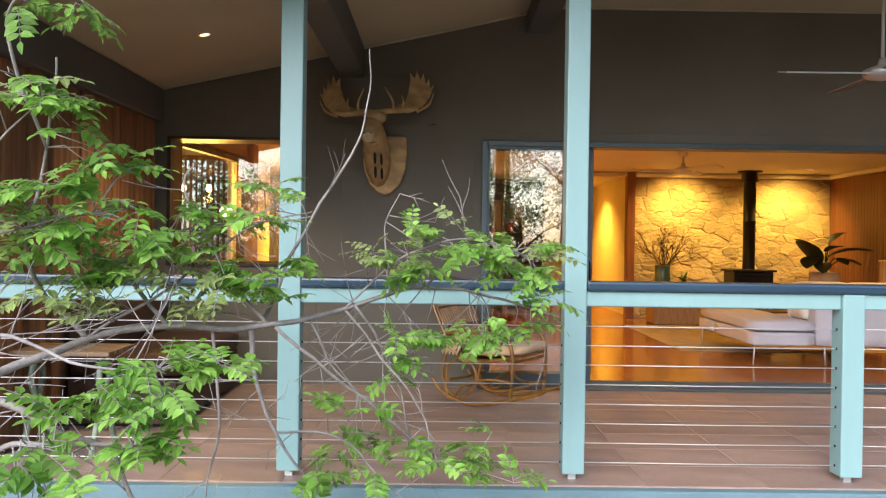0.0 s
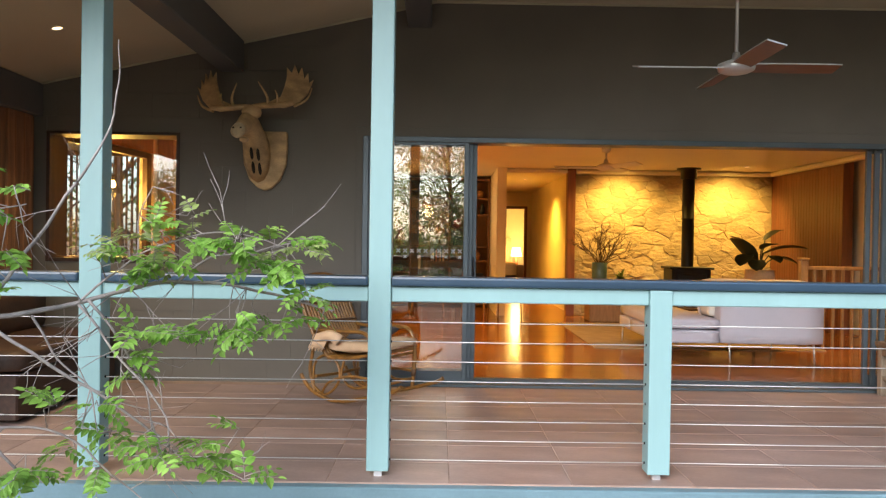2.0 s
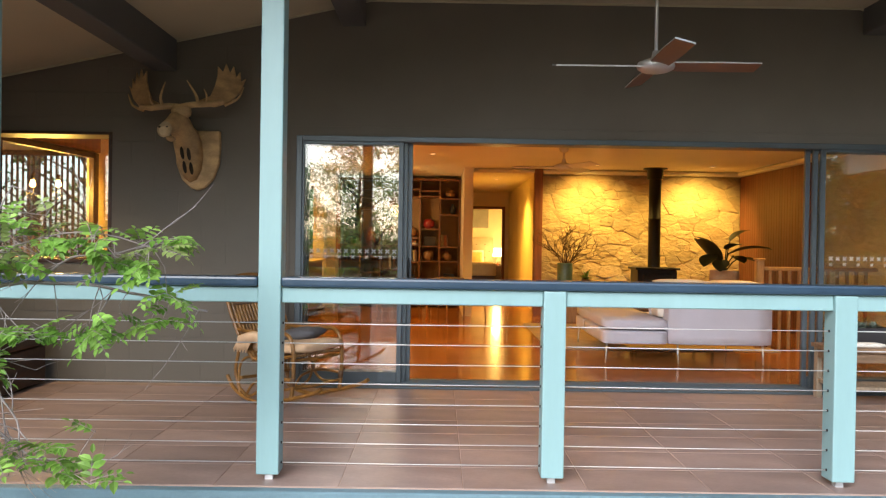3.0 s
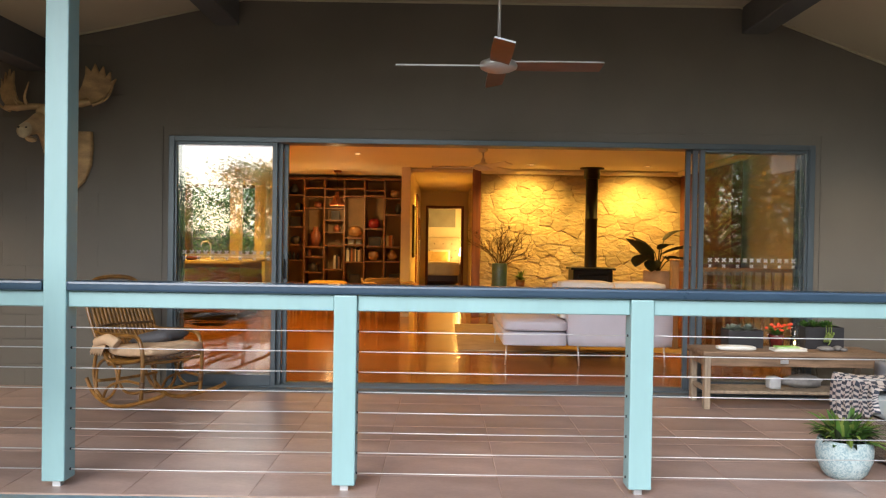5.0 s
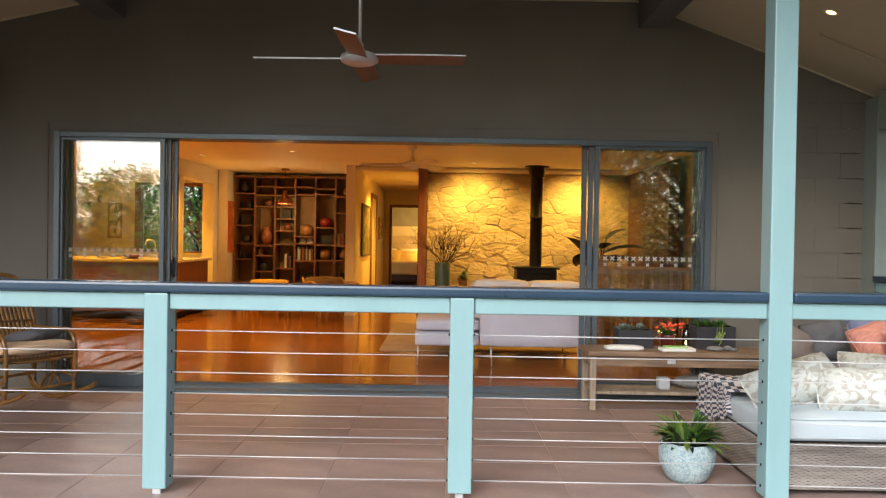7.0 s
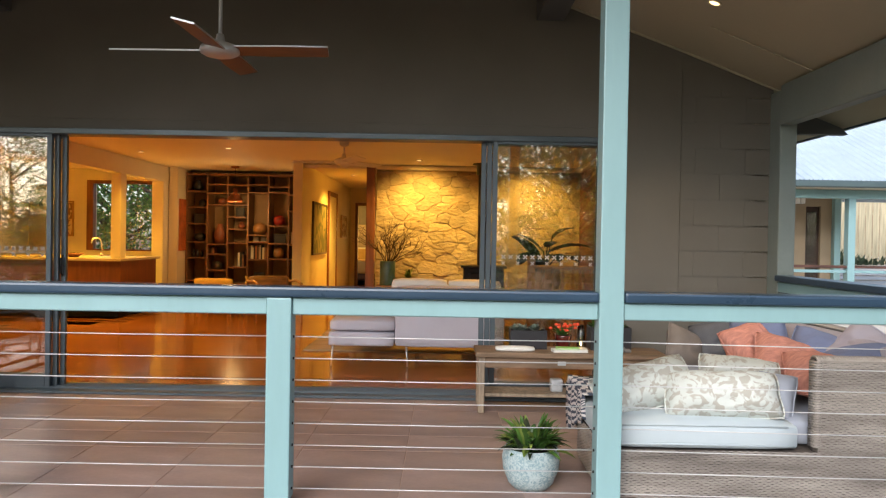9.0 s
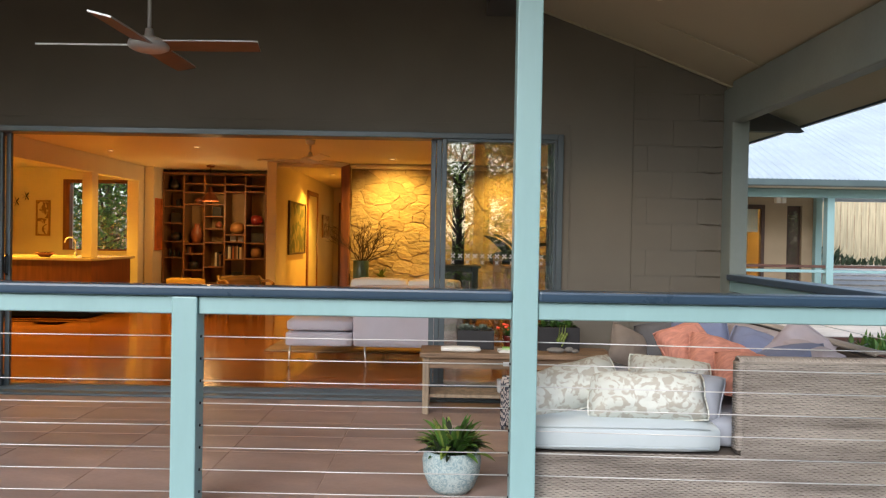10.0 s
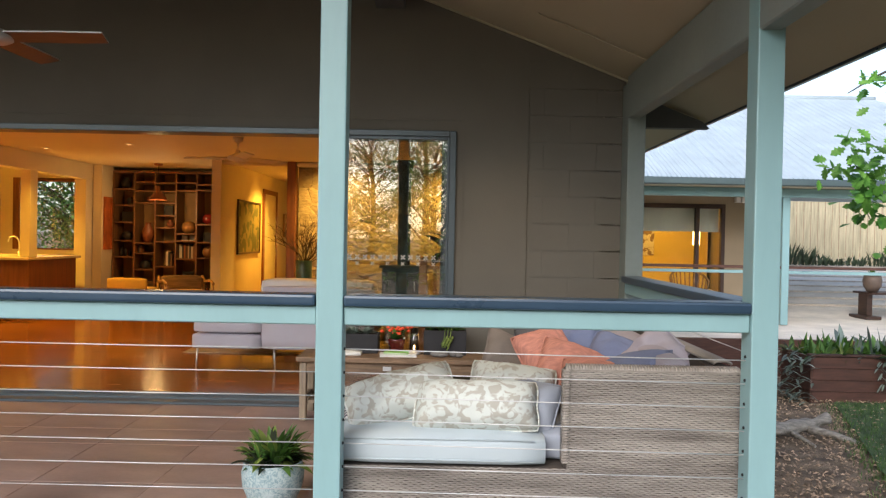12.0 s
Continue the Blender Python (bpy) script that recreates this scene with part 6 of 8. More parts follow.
for q in ((-2.62, -2.36, 1.2, 1.23), (-2.62, -2.36, 1.82, 1.85), (-2.62, -2.59, 1.23, 1.82), (-2.39, -2.36, 1.23, 1.82)):
    B(q[0], q[1], KY - 0.03, KY - 0.001, q[2], q[3], 0.003, bm)
part("frame", bm, OAKL, pk)
part("print", B(-2.59, -2.39, KY - 0.015, KY - 0.001, 1.23, 1.82), ARTY, pk)
for x, z in ((-2.98, 1.82), (-2.8, 1.92)):
    wl = thing("wall_spray", x, KY, z, "small dark wrought wall ornament", "wall ornament")
    bm = bmesh.new()
    for k in range(7):
        a = k * 0.9
        blade_leaf(bm, (x, KY - 0.012, z), (math.cos(a), -0.25, math.sin(a)), 0.1, 0.03, 0.1)
    part("leaves", bm, DKOBJ, wl)

# ---- dining end behind the window ----
for x in (-2.4, -2.67):
    e = thing("bulb_pendant", x, 6.72, 1.72, "bare glowing filament bulb on a black cord", "pendant lamp", "bulb pendants")
    part("cord", tube([(x, 6.72, 2.37), (x, 6.72, 1.86)], 0.004, 6), BLACKM, e)
    part("socket", lathe([(0, 0.15), (0.02, 0.15), (0.022, 0.09), (0, 0.09)], x, 6.72, 1.72, 12), BLACKM, e)
    part("bulb", lathe([(0.0, 0.012), (0.022, 0.02), (0.031, 0.043), (0.023, 0.07), (0.014, 0.092)], x, 6.72, 1.72, 14), BULB, e)
    bl_ = bpy.data.lights.new("bulb_glow", "POINT")
    bl_.energy, bl_.color, bl_.shadow_soft_size = 22, (1.0, 0.55, 0.1), 0.05
    new("bulb_glow", bl_).location = (x, 6.72 * DEPTH, 1.66)
# slanting glazed side of the dining end, and the screened court beyond it
SLANT = pose(-2.29, 5.61, 0, 0, 0, 82.0)


def slant(*a):
    return merge(bmesh.new(), B(*a), SLANT)


single("beam_7", slant(0, 1.32, -0.05, 0.05, 2.125, CZ - 0.003, 0.005), REDWOOD, "red brown timber head beam over the dining glazing", "beam", kind="structure")
gd = thing("window_4", -2.27, 6.25, 0, "dark framed glazed side wall of the dining end", "window", kind="structure", deep=True)
fr4 = bmesh.new()
for a in ((0, 0.05, 0.9, 2.12), (1.24, 1.32, 0.0, 2.12), (0.05, 1.24, 2.06, 2.12), (0.05, 1.24, 0.9, 0.96)):
    merge(fr4, slant(a[0], a[1], -0.03, 0.03, a[2], a[3], 0.003))
part("window_frame", fr4, JARRAH, gd)
part("window_sill", slant(0, 1.3, -0.09, 0.06, 0.86, 0.899, 0.004), REDWOOD, gd, "red brown sill")
part("lower_panel", slant(0, 1.24, -0.04, 0.04, 0, 0.859), CREAM, gd)
g = part("pane", slant(0.05, 1.24, -0.003, 0.003, 0.96, 2.06), GLASS2, gd)
g.visible_shadow = False
cc_ = bmesh.new()
for z in (2.37, 2.449):
    cc_.faces.new([cc_.verts.new((x, y, z)) for x, y in ((-5.2, 5.6), (-2.5, 5.6), (-2.22, 6.9), (-2.77, 8.4), (-2.77, 8.7), (-5.2, 8.7))])
bmesh.ops.recalc_face_normals(cc_, faces=cc_.faces[:])
single("ceiling_court", cc_, CEIL, "olive beige soffit over the side court", "ceiling", kind="structure")
single("floor_court", B(-5.2, -2.2, 5.6, 8.9, -0.3, -0.05), GROUT, "paved floor of the side court", "floor", kind="structure")
single("column_3", B(-2.5, -2.3, 8.0, 8.2, 0, CZ - 0.003, 0.006), OAKL, "golden timber column in the dining room", "column", kind="structure")
vb = thing("batten_screen", -3.7, 8.6, 0, "dark timber batten screen round the side court", "screen", deep=True)
part("head_rail", B(-5.1, -2.78, 8.56, 8.62, 2.30, 2.365, 0.003), JARRAH, vb)
part("base_rail", B(-5.1, -2.78, 8.56, 8.62, -0.05, 0.05, 0.003), JARRAH, vb)
rs = random.Random(31)
for k in range(31):
    w = rs.uniform(0.012, 0.02)
    x = -5.05 + 0.075 * k
    part("batten", B(x - w, x + w, 8.583, 8.597, 0.051, 2.299, 0.003), JARRAH, vb)
for x, y, wt in ((-1.5, 7.2, 80), (-1.9, 8.8, 100)):
    downlight(x, y, CZ - 0.001)
    lamp(x, y, CZ - 0.03, wt)

# ---- side garden: mulch, lawn, planter, log ----
GRASS = leaf_mat("lawn grass", (0.045, 0.10, 0.02), (0.10, 0.18, 0.035), 0.2)
SOILG = mat("green turf base", (0.05, 0.085, 0.025), 0.95, var=0.3, scale=3, fine=60, bump=0.6)
lw = bmesh.new()
for v in [(10.07, 7.6), (9.6, 6.5), (9.13, 5.44), (8.8, 4.2), (8.6, 2.0), (18, 2.0), (18, 7.6)]:
    lw.verts.new((v[0], v[1], -0.455))
lw.faces.new(lw.verts[:])
single("lawn_base", lw, SOILG, "turf under the lawn", "lawn", kind="structure")
rg = random.Random(21)
gv, gf = [], []
while len(gf) < 26000:
    y = rg.uniform(4.2, 7.6)
    x = rg.uniform(8.5, 12.5)
    if x < 10.07 - (7.6 - y) * 0.435 + rg.uniform(-0.25, 0.12):
        continue
    a, h = rg.uniform(0, 6.28), rg.uniform(0.02, 0.05)
    i = len(gv)
    gv += [(x - 0.004 * math.cos(a), y - 0.004 * math.sin(a), -0.47), (x + 0.004 * math.cos(a), y + 0.004 * math.sin(a), -0.47), (x + rg.uniform(-0.02, 0.02), y + rg.uniform(-0.02, 0.02), -0.46 + h)]
    gf.append((i, i + 1, i + 2))
me = bpy.data.meshes.new("lawn_grass")
me.from_pydata([(x, y * DEPTH, z) for x, y, z in gv], [], gf)
me.materials.append(GRASS)
tagged(new("lawn_grass", me), "short green lawn grass beside the mulch", "grass", kind="stuff")
CHIP = mat("bark chip", (0.3, 0.21, 0.14), 0.9, var=0.4, scale=20, fine=60, bump=0.4)
nt = CHIP.node_tree
gi = nt.nodes.new("ShaderNodeNewGeometry")
hs = nt.nodes.new("ShaderNodeHueSaturation")
mr = nt.nodes.new("ShaderNodeMapRange")
mr.inputs[3].default_value, mr.inputs[4].default_value = 0.35, 1.8
nt.links.new(gi.outputs["Random Per Island"], mr.inputs[0])
nt.links.new(mr.outputs[0], hs.inputs["Value"])
nt.links.new(nt.nodes["Principled BSDF"].inputs["Base Color"].links[0].from_socket, hs.inputs["Color"])
nt.links.new(hs.outputs[0], nt.nodes["Principled BSDF"].inputs["Base Color"])
gv, gf = [], []
for _ in range(9000):
    x, y = rg.uniform(7.3, 10.8), rg.uniform(3.6, 8.2)
    a, L, w = rg.uniform(0, 6.28), rg.uniform(0.006, 0.026), rg.uniform(0.003, 0.008)
    t = rg.uniform(-0.4, 0.4)
    z = -0.485 + rg.uniform(0, 0.03)
    c, s = math.cos(a), math.sin(a)
    i = len(gv)
    for p, q in ((-L, -w), (L, -w * 0.6), (L * 0.9, w), (-L, w)):
        gv.append((x + p * c - q * s, y + p * s + q * c, z + p * t))
        
    gv.append((x, y, z + 0.012))
    gf += [(i, i + 1, i + 4), (i + 1, i + 2, i + 4), (i + 2, i + 3, i + 4), (i + 3, i, i + 4)]
me = bpy.data.meshes.new("mulch_chips")
me.from_pydata([(x, y * DEPTH, z) for x, y, z in gv], [], gf)
me.materials.append(CHIP)
tagged(new("mulch_chips", me), "scattered brown bark chips on the earth", "mulch", kind="stuff")

LOGM = mat("bleached driftwood bark", (0.36, 0.32, 0.27), 0.9, var=0.35, scale=8, fine=50, bump=0.8, stretch=(1, 6, 6), bump_dist=0.02)
lg = thing("log", 9.1, 6.5, -0.46, "weathered grey log lying on the mulch", "log", deep=True)
bm = tube(arc([(8.3, 6.2, -0.42), (8.6, 6.3, -0.41), (8.9, 6.38, -0.40), (9.15, 6.45, -0.38), (9.33, 6.5, -0.33)], 6), 0.07, 12, 0.06)
for v in bm.verts:
    v.co += Vector((0, 1, 1)) * 0.03 * noise.noise(v.co * 9)
part("stem", bm, LOGM, lg)
part("root", tube(arc([(9.1, 6.4, -0.41), (9.3, 6.3, -0.44), (9.45, 6.2, -0.48)], 5), 0.04, 8, 0.02), LOGM, lg)
part("root", tube(arc([(8.9, 6.3, -0.42), (8.95, 6.2, -0.45), (9.0, 6.1, -0.48)], 5), 0.025, 8, 0.012), LOGM, lg)

DECKB = mat("dark red brown deck board", (0.085, 0.036, 0.024), 0.5, var=0.3, scale=5, fine=50, bump=0.25, stretch=(1, 6, 6), piece=0.2)
pl = thing("garden_planter", 11.3, 8.0, -0.5, "dark red brown board planter full of greenery", "planter", deep=True)
for k in range(4):
    z = -0.5 + 0.132 * k
    part("board", B(9.9, 13.5, 7.72, 7.75, z, z + 0.128, 0.003), DECKB, pl)
    part("board", B(9.87, 9.9, 7.72, 8.35, z, z + 0.128, 0.003), DECKB, pl)
part("cap", B(9.85, 13.5, 7.70, 7.78, 0.03, 0.055, 0.004), DECKB, pl)
part("soil", B(9.91, 13.5, 7.76, 8.4, -0.1, -0.02), SOIL, pl)
for mm, n, h0, h1, x0, x1 in ((PLANTG, 260, 0.12, 0.3, 9.93, 11.1), (SUCC, 260, 0.15, 0.45, 10.4, 13.2), (PLANTY, 60, 0.1, 0.22, 9.93, 10.8)):
    bm = bmesh.new()
    for _ in range(n):
        a, el = rg.uniform(0, 6.28), rg.uniform(0.3, 1.5)
        blade_leaf(bm, (rg.uniform(x0, x1), rg.uniform(7.8, 8.3), -0.02), (math.cos(a) * math.cos(el), math.sin(a) * math.cos(el), math.sin(el)),
                   rg.uniform(h0, h1), rg.uniform(0.03, 0.08), 0.5, 0.3, 4)
    part("foliage", bm, mm, pl)
bm = bmesh.new()
for k in range(26):
    x = 10.75 + rg.uniform(-0.14, 0.2)
    for j in range(6):
        blade_leaf(bm, (x + rg.uniform(-0.03, 0.03), 7.7 - rg.uniform(0, 0.05), 0.05 - 0.07 * j * rg.uniform(0.6, 1)), (rg.uniform(-1, 1), -0.4, -0.6), 0.09, 0.02, 0.3)
part("trailing_foliage", bm, SUCC, pl)
bm = bmesh.new()
for k in range(120):
    blade_leaf(bm, (rg.uniform(9.55, 9.85), rg.uniform(7.6, 8.0), rg.uniform(-0.5, 0.1)), (rg.uniform(-1, 1), rg.uniform(-1, 0), rg.uniform(-0.2, 1)), 0.14, 0.03, 0.5)
single("groundcover", bm, SUCC, "blue green trailing groundcover by the planter", "plant", kind="stuff")

# ---- courtyard, fence, hedge ----
PAVE = mat("pale sandy paving", (0.74, 0.67, 0.58), 0.8, var=0.15, scale=2, fine=20, bump=0.3)
pv = bmesh.new()
q = [pv.verts.new(p) for p in ((8.3, 9.2, -0.02), (40, 9.2, -0.02), (40, 12.0, -0.0), (8.3, 12.0, 0.0))]
r2 = [pv.verts.new(p) for p in ((8.3, 19.0, 0.72), (40, 19.0, 0.72), (40, 24, 0.9), (8.3, 24, 0.9))]
pv.faces.new(q)
pv.faces.new((q[3], q[2], r2[1], r2[0]))
pv.faces.new((r2[0], r2[1], r2[2], r2[3]))
single("pavement", pv, PAVE, "pale sandy courtyard paving rising to the fence", "paving", kind="structure")
single("pavement_edge", B(8.3, 40, 9.12, 9.2, -0.5, 0.0), DECKB, "dark red brown edge board of the courtyard", "edge board", kind="structure")
ks = bmesh.new()
for k in range(7):
    B(11.9, 26, 13.0 + 0.75 * k, 13.05 + 0.75 * k, 0.06 + 0.077 * k, 0.135 + 0.077 * k, 0, ks)
single("paving_courses", ks, mat("brown paver edge", (0.55, 0.46, 0.37), 0.9, var=0.2, scale=8, bump=0.3), "brown paver courses across the courtyard", "paving", kind="structure")
FENCE = mat("pale yellow timber palings", (0.52, 0.44, 0.28), 0.85, var=0.2, scale=3, fine=40, bump=0.3, stretch=(6, 6, 0.5))
fn = thing("fence", 20, 19.3, 0.7, "tall pale timber paling fence behind the courtyard", "fence")
bm = bmesh.new()
for k in range(170):
    x = 11.0 + 0.105 * k
    B(x, x + 0.095, 19.3 + (0.012 if k % 2 else 0), 19.32 + (0.012 if k % 2 else 0), 0.7, 2.68 + rg.uniform(-0.012, 0.012), 0, bm)
part("paling", bm, FENCE, fn)["kind"] = "stuff"
for z in (1.1, 2.2):
    part("fence_rail", B(11, 28.8, 19.335, 19.375, z, z + 0.08), FENCE, fn)
hd2 = bmesh.new()
for k in range(900):
    x = rg.uniform(11.2, 26)
    blade_leaf(hd2, (x, rg.uniform(18.6, 19.2), 0.72), (rg.uniform(-0.5, 0.5), rg.uniform(-0.6, 0.1), 1), rg.uniform(0.3, 0.75) * (0.7 + 0.3 * math.sin(x * 2.1)), 0.07, 0.4, 0.2, 3)
single("hedge", hd2, leaf_mat("grey green hedge leaf", (0.05, 0.09, 0.045), (0.12, 0.16, 0.09)), "low row of strappy green plants along the fence", "hedge", kind="stuff")
BRICK = mat("red brick", (0.33, 0.11, 0.07), 0.9, var=0.2, scale=6, fine=60, bump=0.4)
nb = thing("brick_house", 20, 27, -0.6, "red brick neighbour house behind the fence", "house")
part("wall", B(14.5, 25, 26, 32, -0.6, 3.75), BRICK, nb)
part("roof", prism([(14.0, 3.75), (25.5, 3.75), (22, 5.2), (17.5, 5.2)], 25.6, 32.4), mat("brown roof tile", (0.14, 0.1, 0.08), 0.8, var=0.2, scale=4), nb)

# ---- house across the garden ----
TANW = mat("tan rendered wall", (0.34, 0.26, 0.17), 0.85, var=0.08, scale=2, fine=60, bump=0.25)
ROOFW = mat("pale weathered corrugated steel", (0.5, 0.56, 0.58), 0.45, metal=0.15, var=0.08, scale=2, fine=25, bump=0.15)
GUT = mat("dark green grey gutter", (0.07, 0.10, 0.10), 0.45, var=0.1, scale=3, bump=0.05)
fh = thing("far_house", 10.3, 12.2, 0, "low tan house with pale corrugated roof and a veranda", "house", deep=True)
for a in ((7.5, 8.9, 0, 2.3), (8.9, 10.82, 2.01, 2.3), (8.9, 10.82, 0, 0.3), (10.82, 11.24, 0, 2.3), (11.24, 11.52, 2.0, 2.3), (11.52, 11.75, 0, 2.3)):
    part("wall", B(a[0], a[1], 12.2, 12.4, a[2], a[3]), TANW, fh)
part("wall", B(11.6, 11.75, 12.4, 15.5, 0, 2.3), TANW, fh)
part("wall", B(7.5, 7.6, 12.4, 15.5, 0, 2.3), TANW, fh)
part("wall", B(7.5, 11.75, 15.5, 15.6, 0, 2.3), TANW, fh)
part("floor_slab", B(7.5, 11.75, 12.2, 15.6, -0.1, 0.0), TANW, fh)
part("inner_ceiling", B(7.6, 11.6, 12.4, 15.5, 2.25, 2.3), WHITEC, fh)
wf = part("window", B(8.9, 10.82, 12.19, 12.2, 1.99, 2.01), JARRAH, fh)
bm = bmesh.new()
for a in ((8.9, 8.97, 0.3, 2.0), (10.75, 10.82, 0.3, 2.0), (10.28, 10.35, 0.3, 2.0), (8.97, 10.75, 1.93, 2.0), (8.97, 10.75, 0.3, 0.37)):
    B(a[0], a[1], 12.18, 12.26, a[2], a[3], 0.004, bm)
part("window_frame", bm, JARRAH, wf)
g = part("pane", B(8.97, 10.75, 12.22, 12.226, 0.37, 1.93), GLASS, wf)
g.visible_shadow = False
part("roller_blind", B(8.97, 10.75, 12.30, 12.31, 1.5, 1.95), PAPER, wf, "pale half drawn roller blind")
dw = part("door", B(11.24, 11.52, 12.26, 12.3, 0.0, 2.0, 0.004), JARRAH, fh, "narrow dark glazed door")
g = part("door_pane", B(11.29, 11.47, 12.25, 12.258, 0.25, 1.9), GLASS, dw)
part("inside_wall", B(8.2, 11.5, 14.6, 14.65, 0, 2.24), mat("ochre inside wall", (0.65, 0.45, 0.1), 0.8, var=0.05), fh)
fp = part("inside_picture", B(9.75, 10.3, 14.57, 14.598, 1.0, 1.6, 0.004), ARTY, fh)
part("wall_lamp", lathe([(0.06, 1.25), (0.07, 1.25), (0.07, 1.62), (0.06, 1.62)], 10.85, 13.6, 0, 14), LAMPS, fh, "lit lamp shade")
fl2 = bpy.data.lights.new("far_room_lamp", "POINT")
fl2.energy, fl2.color, fl2.shadow_soft_size = 34, (1.0, 0.62, 0.14), 0.15
new("far_room_lamp", fl2).location = (9.9, 13.4 * DEPTH, 2.0)
# roof: corrugated sheet with a hip at the garden end
bm = bmesh.new()
n = 300
x0, x1, ridge_end = 7.4, 16.6, 15.3
lo, hi_ = [], []
for i in range(n + 1):
    x = x0 + (x1 - x0) * i / n
    wv = 0.012 * math.sin(x * math.tau / 0.076)
    top_y = 14.9 if x < ridge_end else 14.9 - (x - ridge_end) / (x1 - ridge_end) * 4.4
    top_z = 2.34 + (top_y - 10.5) * 0.515
    lo.append(bm.verts.new((x, 10.45, 2.32 + wv)))
    hi_.append(bm.verts.new((x, top_y, top_z + wv)))
for i in range(n):
    bm.faces.new((lo[i], lo[i + 1], hi_[i + 1], hi_[i]))
a = [bm.verts.new(p) for p in ((x1, 10.5, 2.33), (x1, 15.6, 2.33), (ridge_end, 14.9, 4.6))]
bm.faces.new(a)
a = [bm.verts.new(p) for p in ((x0, 15.6, 2.33), (x1, 15.6, 2.33), (ridge_end, 14.9, 4.6), (x0, 14.9, 4.6))]
bm.faces.new(a[::-1])
rfo = part("roof", bm, ROOFW, fh, "pale weathered corrugated steel roof")
part("ridge_cap", tube([(x0, 14.9, 4.61), (ridge_end, 14.9, 4.61)], 0.06, 8), ROOFW, rfo)
part("gutter", B(7.4, 16.65, 10.36, 10.46, 2.2, 2.31, 0.015), GUT, rfo, "dark green grey gutter")
part("veranda_beam", B(7.4, 16.6, 10.72, 10.85, 2.05, 2.19, 0.005), TEAL, fh)
part("soffit", B(7.4, 16.6, 10.46, 12.2, 2.2, 2.22), CREAM, fh)
for x in (8.3, 11.16, 14.1):
    part("veranda_post", B(x - 0.06, x + 0.06, 10.72, 10.84, 0.0, 2.05, 0.006), TEAL, fh)
part("corner_post", B(11.72, 11.84, 12.1, 12.2, 0, 2.2, 0.005), TEAL, fh)
part("veranda_rail", B(7.4, 14.2, 10.74, 10.82, 0.90, 0.945, 0.006), DECKB, fh, "red brown handrail")
part("veranda_rail", B(7.4, 14.2, 10.76, 10.8, 0.82, 0.87, 0.004), TEAL, fh)
for x in (11.0, 11.1):
    part("soffit_lamp", B(x - 0.04, x + 0.04, 12.05, 12.15, 2.04, 2.14, 0.004), PAPER, fh)
cc = thing("cane_chair", 9.9, 11.4, 0, "tan cane chair on the far veranda", "chair")
bm = bmesh.new()
for k in range(13):
    a = math.pi * k / 12
    tube([(9.9 + 0.27 * math.cos(a), 11.4 + 0.25 * math.sin(a), 0.42), (9.9 + 0.32 * math.cos(a), 11.4 + 0.33 * math.sin(a), 0.62 + 0.2 * math.sin(a))], 0.012, 6, None, bm)
part("backrest", bm, CANE, cc)
part("rim", tube([(9.9 + 0.33 * math.cos(math.pi * k / 12), 11.4 + 0.34 * math.sin(math.pi * k / 12), 0.62 + 0.21 * math.sin(math.pi * k / 12)) for k in range(13)], 0.02, 8), CANE, cc)
part("seat", soft_box(9.63, 10.17, 11.15, 11.65, 0.36, 0.44, 0.03), CANE, cc)
for x in (9.68, 10.12):
    for y in (11.2, 11.6):
        part("leg", tube([(x, y, 0.37), (x, y, 0)], 0.018, 8), CANE, cc)

ot = thing("garden_table", 13.6, 11.9, 0, "dark timber slatted garden table", "table")
for k in range(6):
    part("slat", B(13.18, 14.83, 11.6 + 0.11 * k, 11.7 + 0.11 * k, 0.44, 0.475, 0.003), JARRAH, ot)
for x in (13.23, 14.63):
    part("foot", B(x - 0.14, x + 0.14, 11.6, 12.2, 0.0, 0.06, 0.01), JARRAH, ot)
    part("leg", B(x - 0.05, x + 0.05, 11.75, 12.05, 0.06, 0.44, 0.005), JARRAH, ot)
ur = thing("urn", 13.28, 11.8, 0.475, "brown urn with a small succulent on the garden table", "urn")
part("pot", lathe([(0, 0), (0.08, 0), (0.15, 0.12), (0.16, 0.22), (0.14, 0.3), (0.13, 0.3), (0.12, 0.26), (0, 0.25)], 13.28, 11.8, 0.475, 20), mat("grey brown stoneware", (0.13, 0.09, 0.07), 0.6, var=0.2, scale=8), ur)
bm = bmesh.new()
for k in range(40):
    a, el = rg.uniform(0, 6.28), rg.uniform(0.2, 1.5)
    blade_leaf(bm, (13.28, 11.8, 0.74), (math.cos(a) * math.cos(el), math.sin(a) * math.cos(el), math.sin(el)), 0.16, 0.03, 0.3)
part("foliage", bm, PLANTG, ur)

# ---- trees ----
BARK = mat("pale grey bark", (0.33, 0.29, 0.275), 0.9, var=0.35, scale=9, fine=70, bump=0.7, bump_dist=0.006)
BARKD = mat("dark tree bark", (0.07, 0.055, 0.045), 0.95, var=0.35, scale=5, fine=40, bump=0.8, bump_dist=0.02)
FRESH = leaf_mat("fresh green compound leaf", (0.2, 0.44, 0.055), (0.42, 0.68, 0.15), 0.5)
BRONZE = leaf_mat("young yellow green leaf", (0.28, 0.40, 0.10), (0.5, 0.60, 0.22), 0.5)
OAKLEAF = leaf_mat("bright oak leaf", (0.08, 0.28, 0.035), (0.25, 0.5, 0.08), 0.45)
# base colour raised to stand in for light on the backlit crowns
GARDEN = leaf_mat("brightened garden leaf", (0.19, 0.32, 0.07), (0.36, 0.48, 0.14), 0.65)
EVER = leaf_mat("olive tree leaf", (0.055, 0.125, 0.03), (0.14, 0.23, 0.06), 0.3)


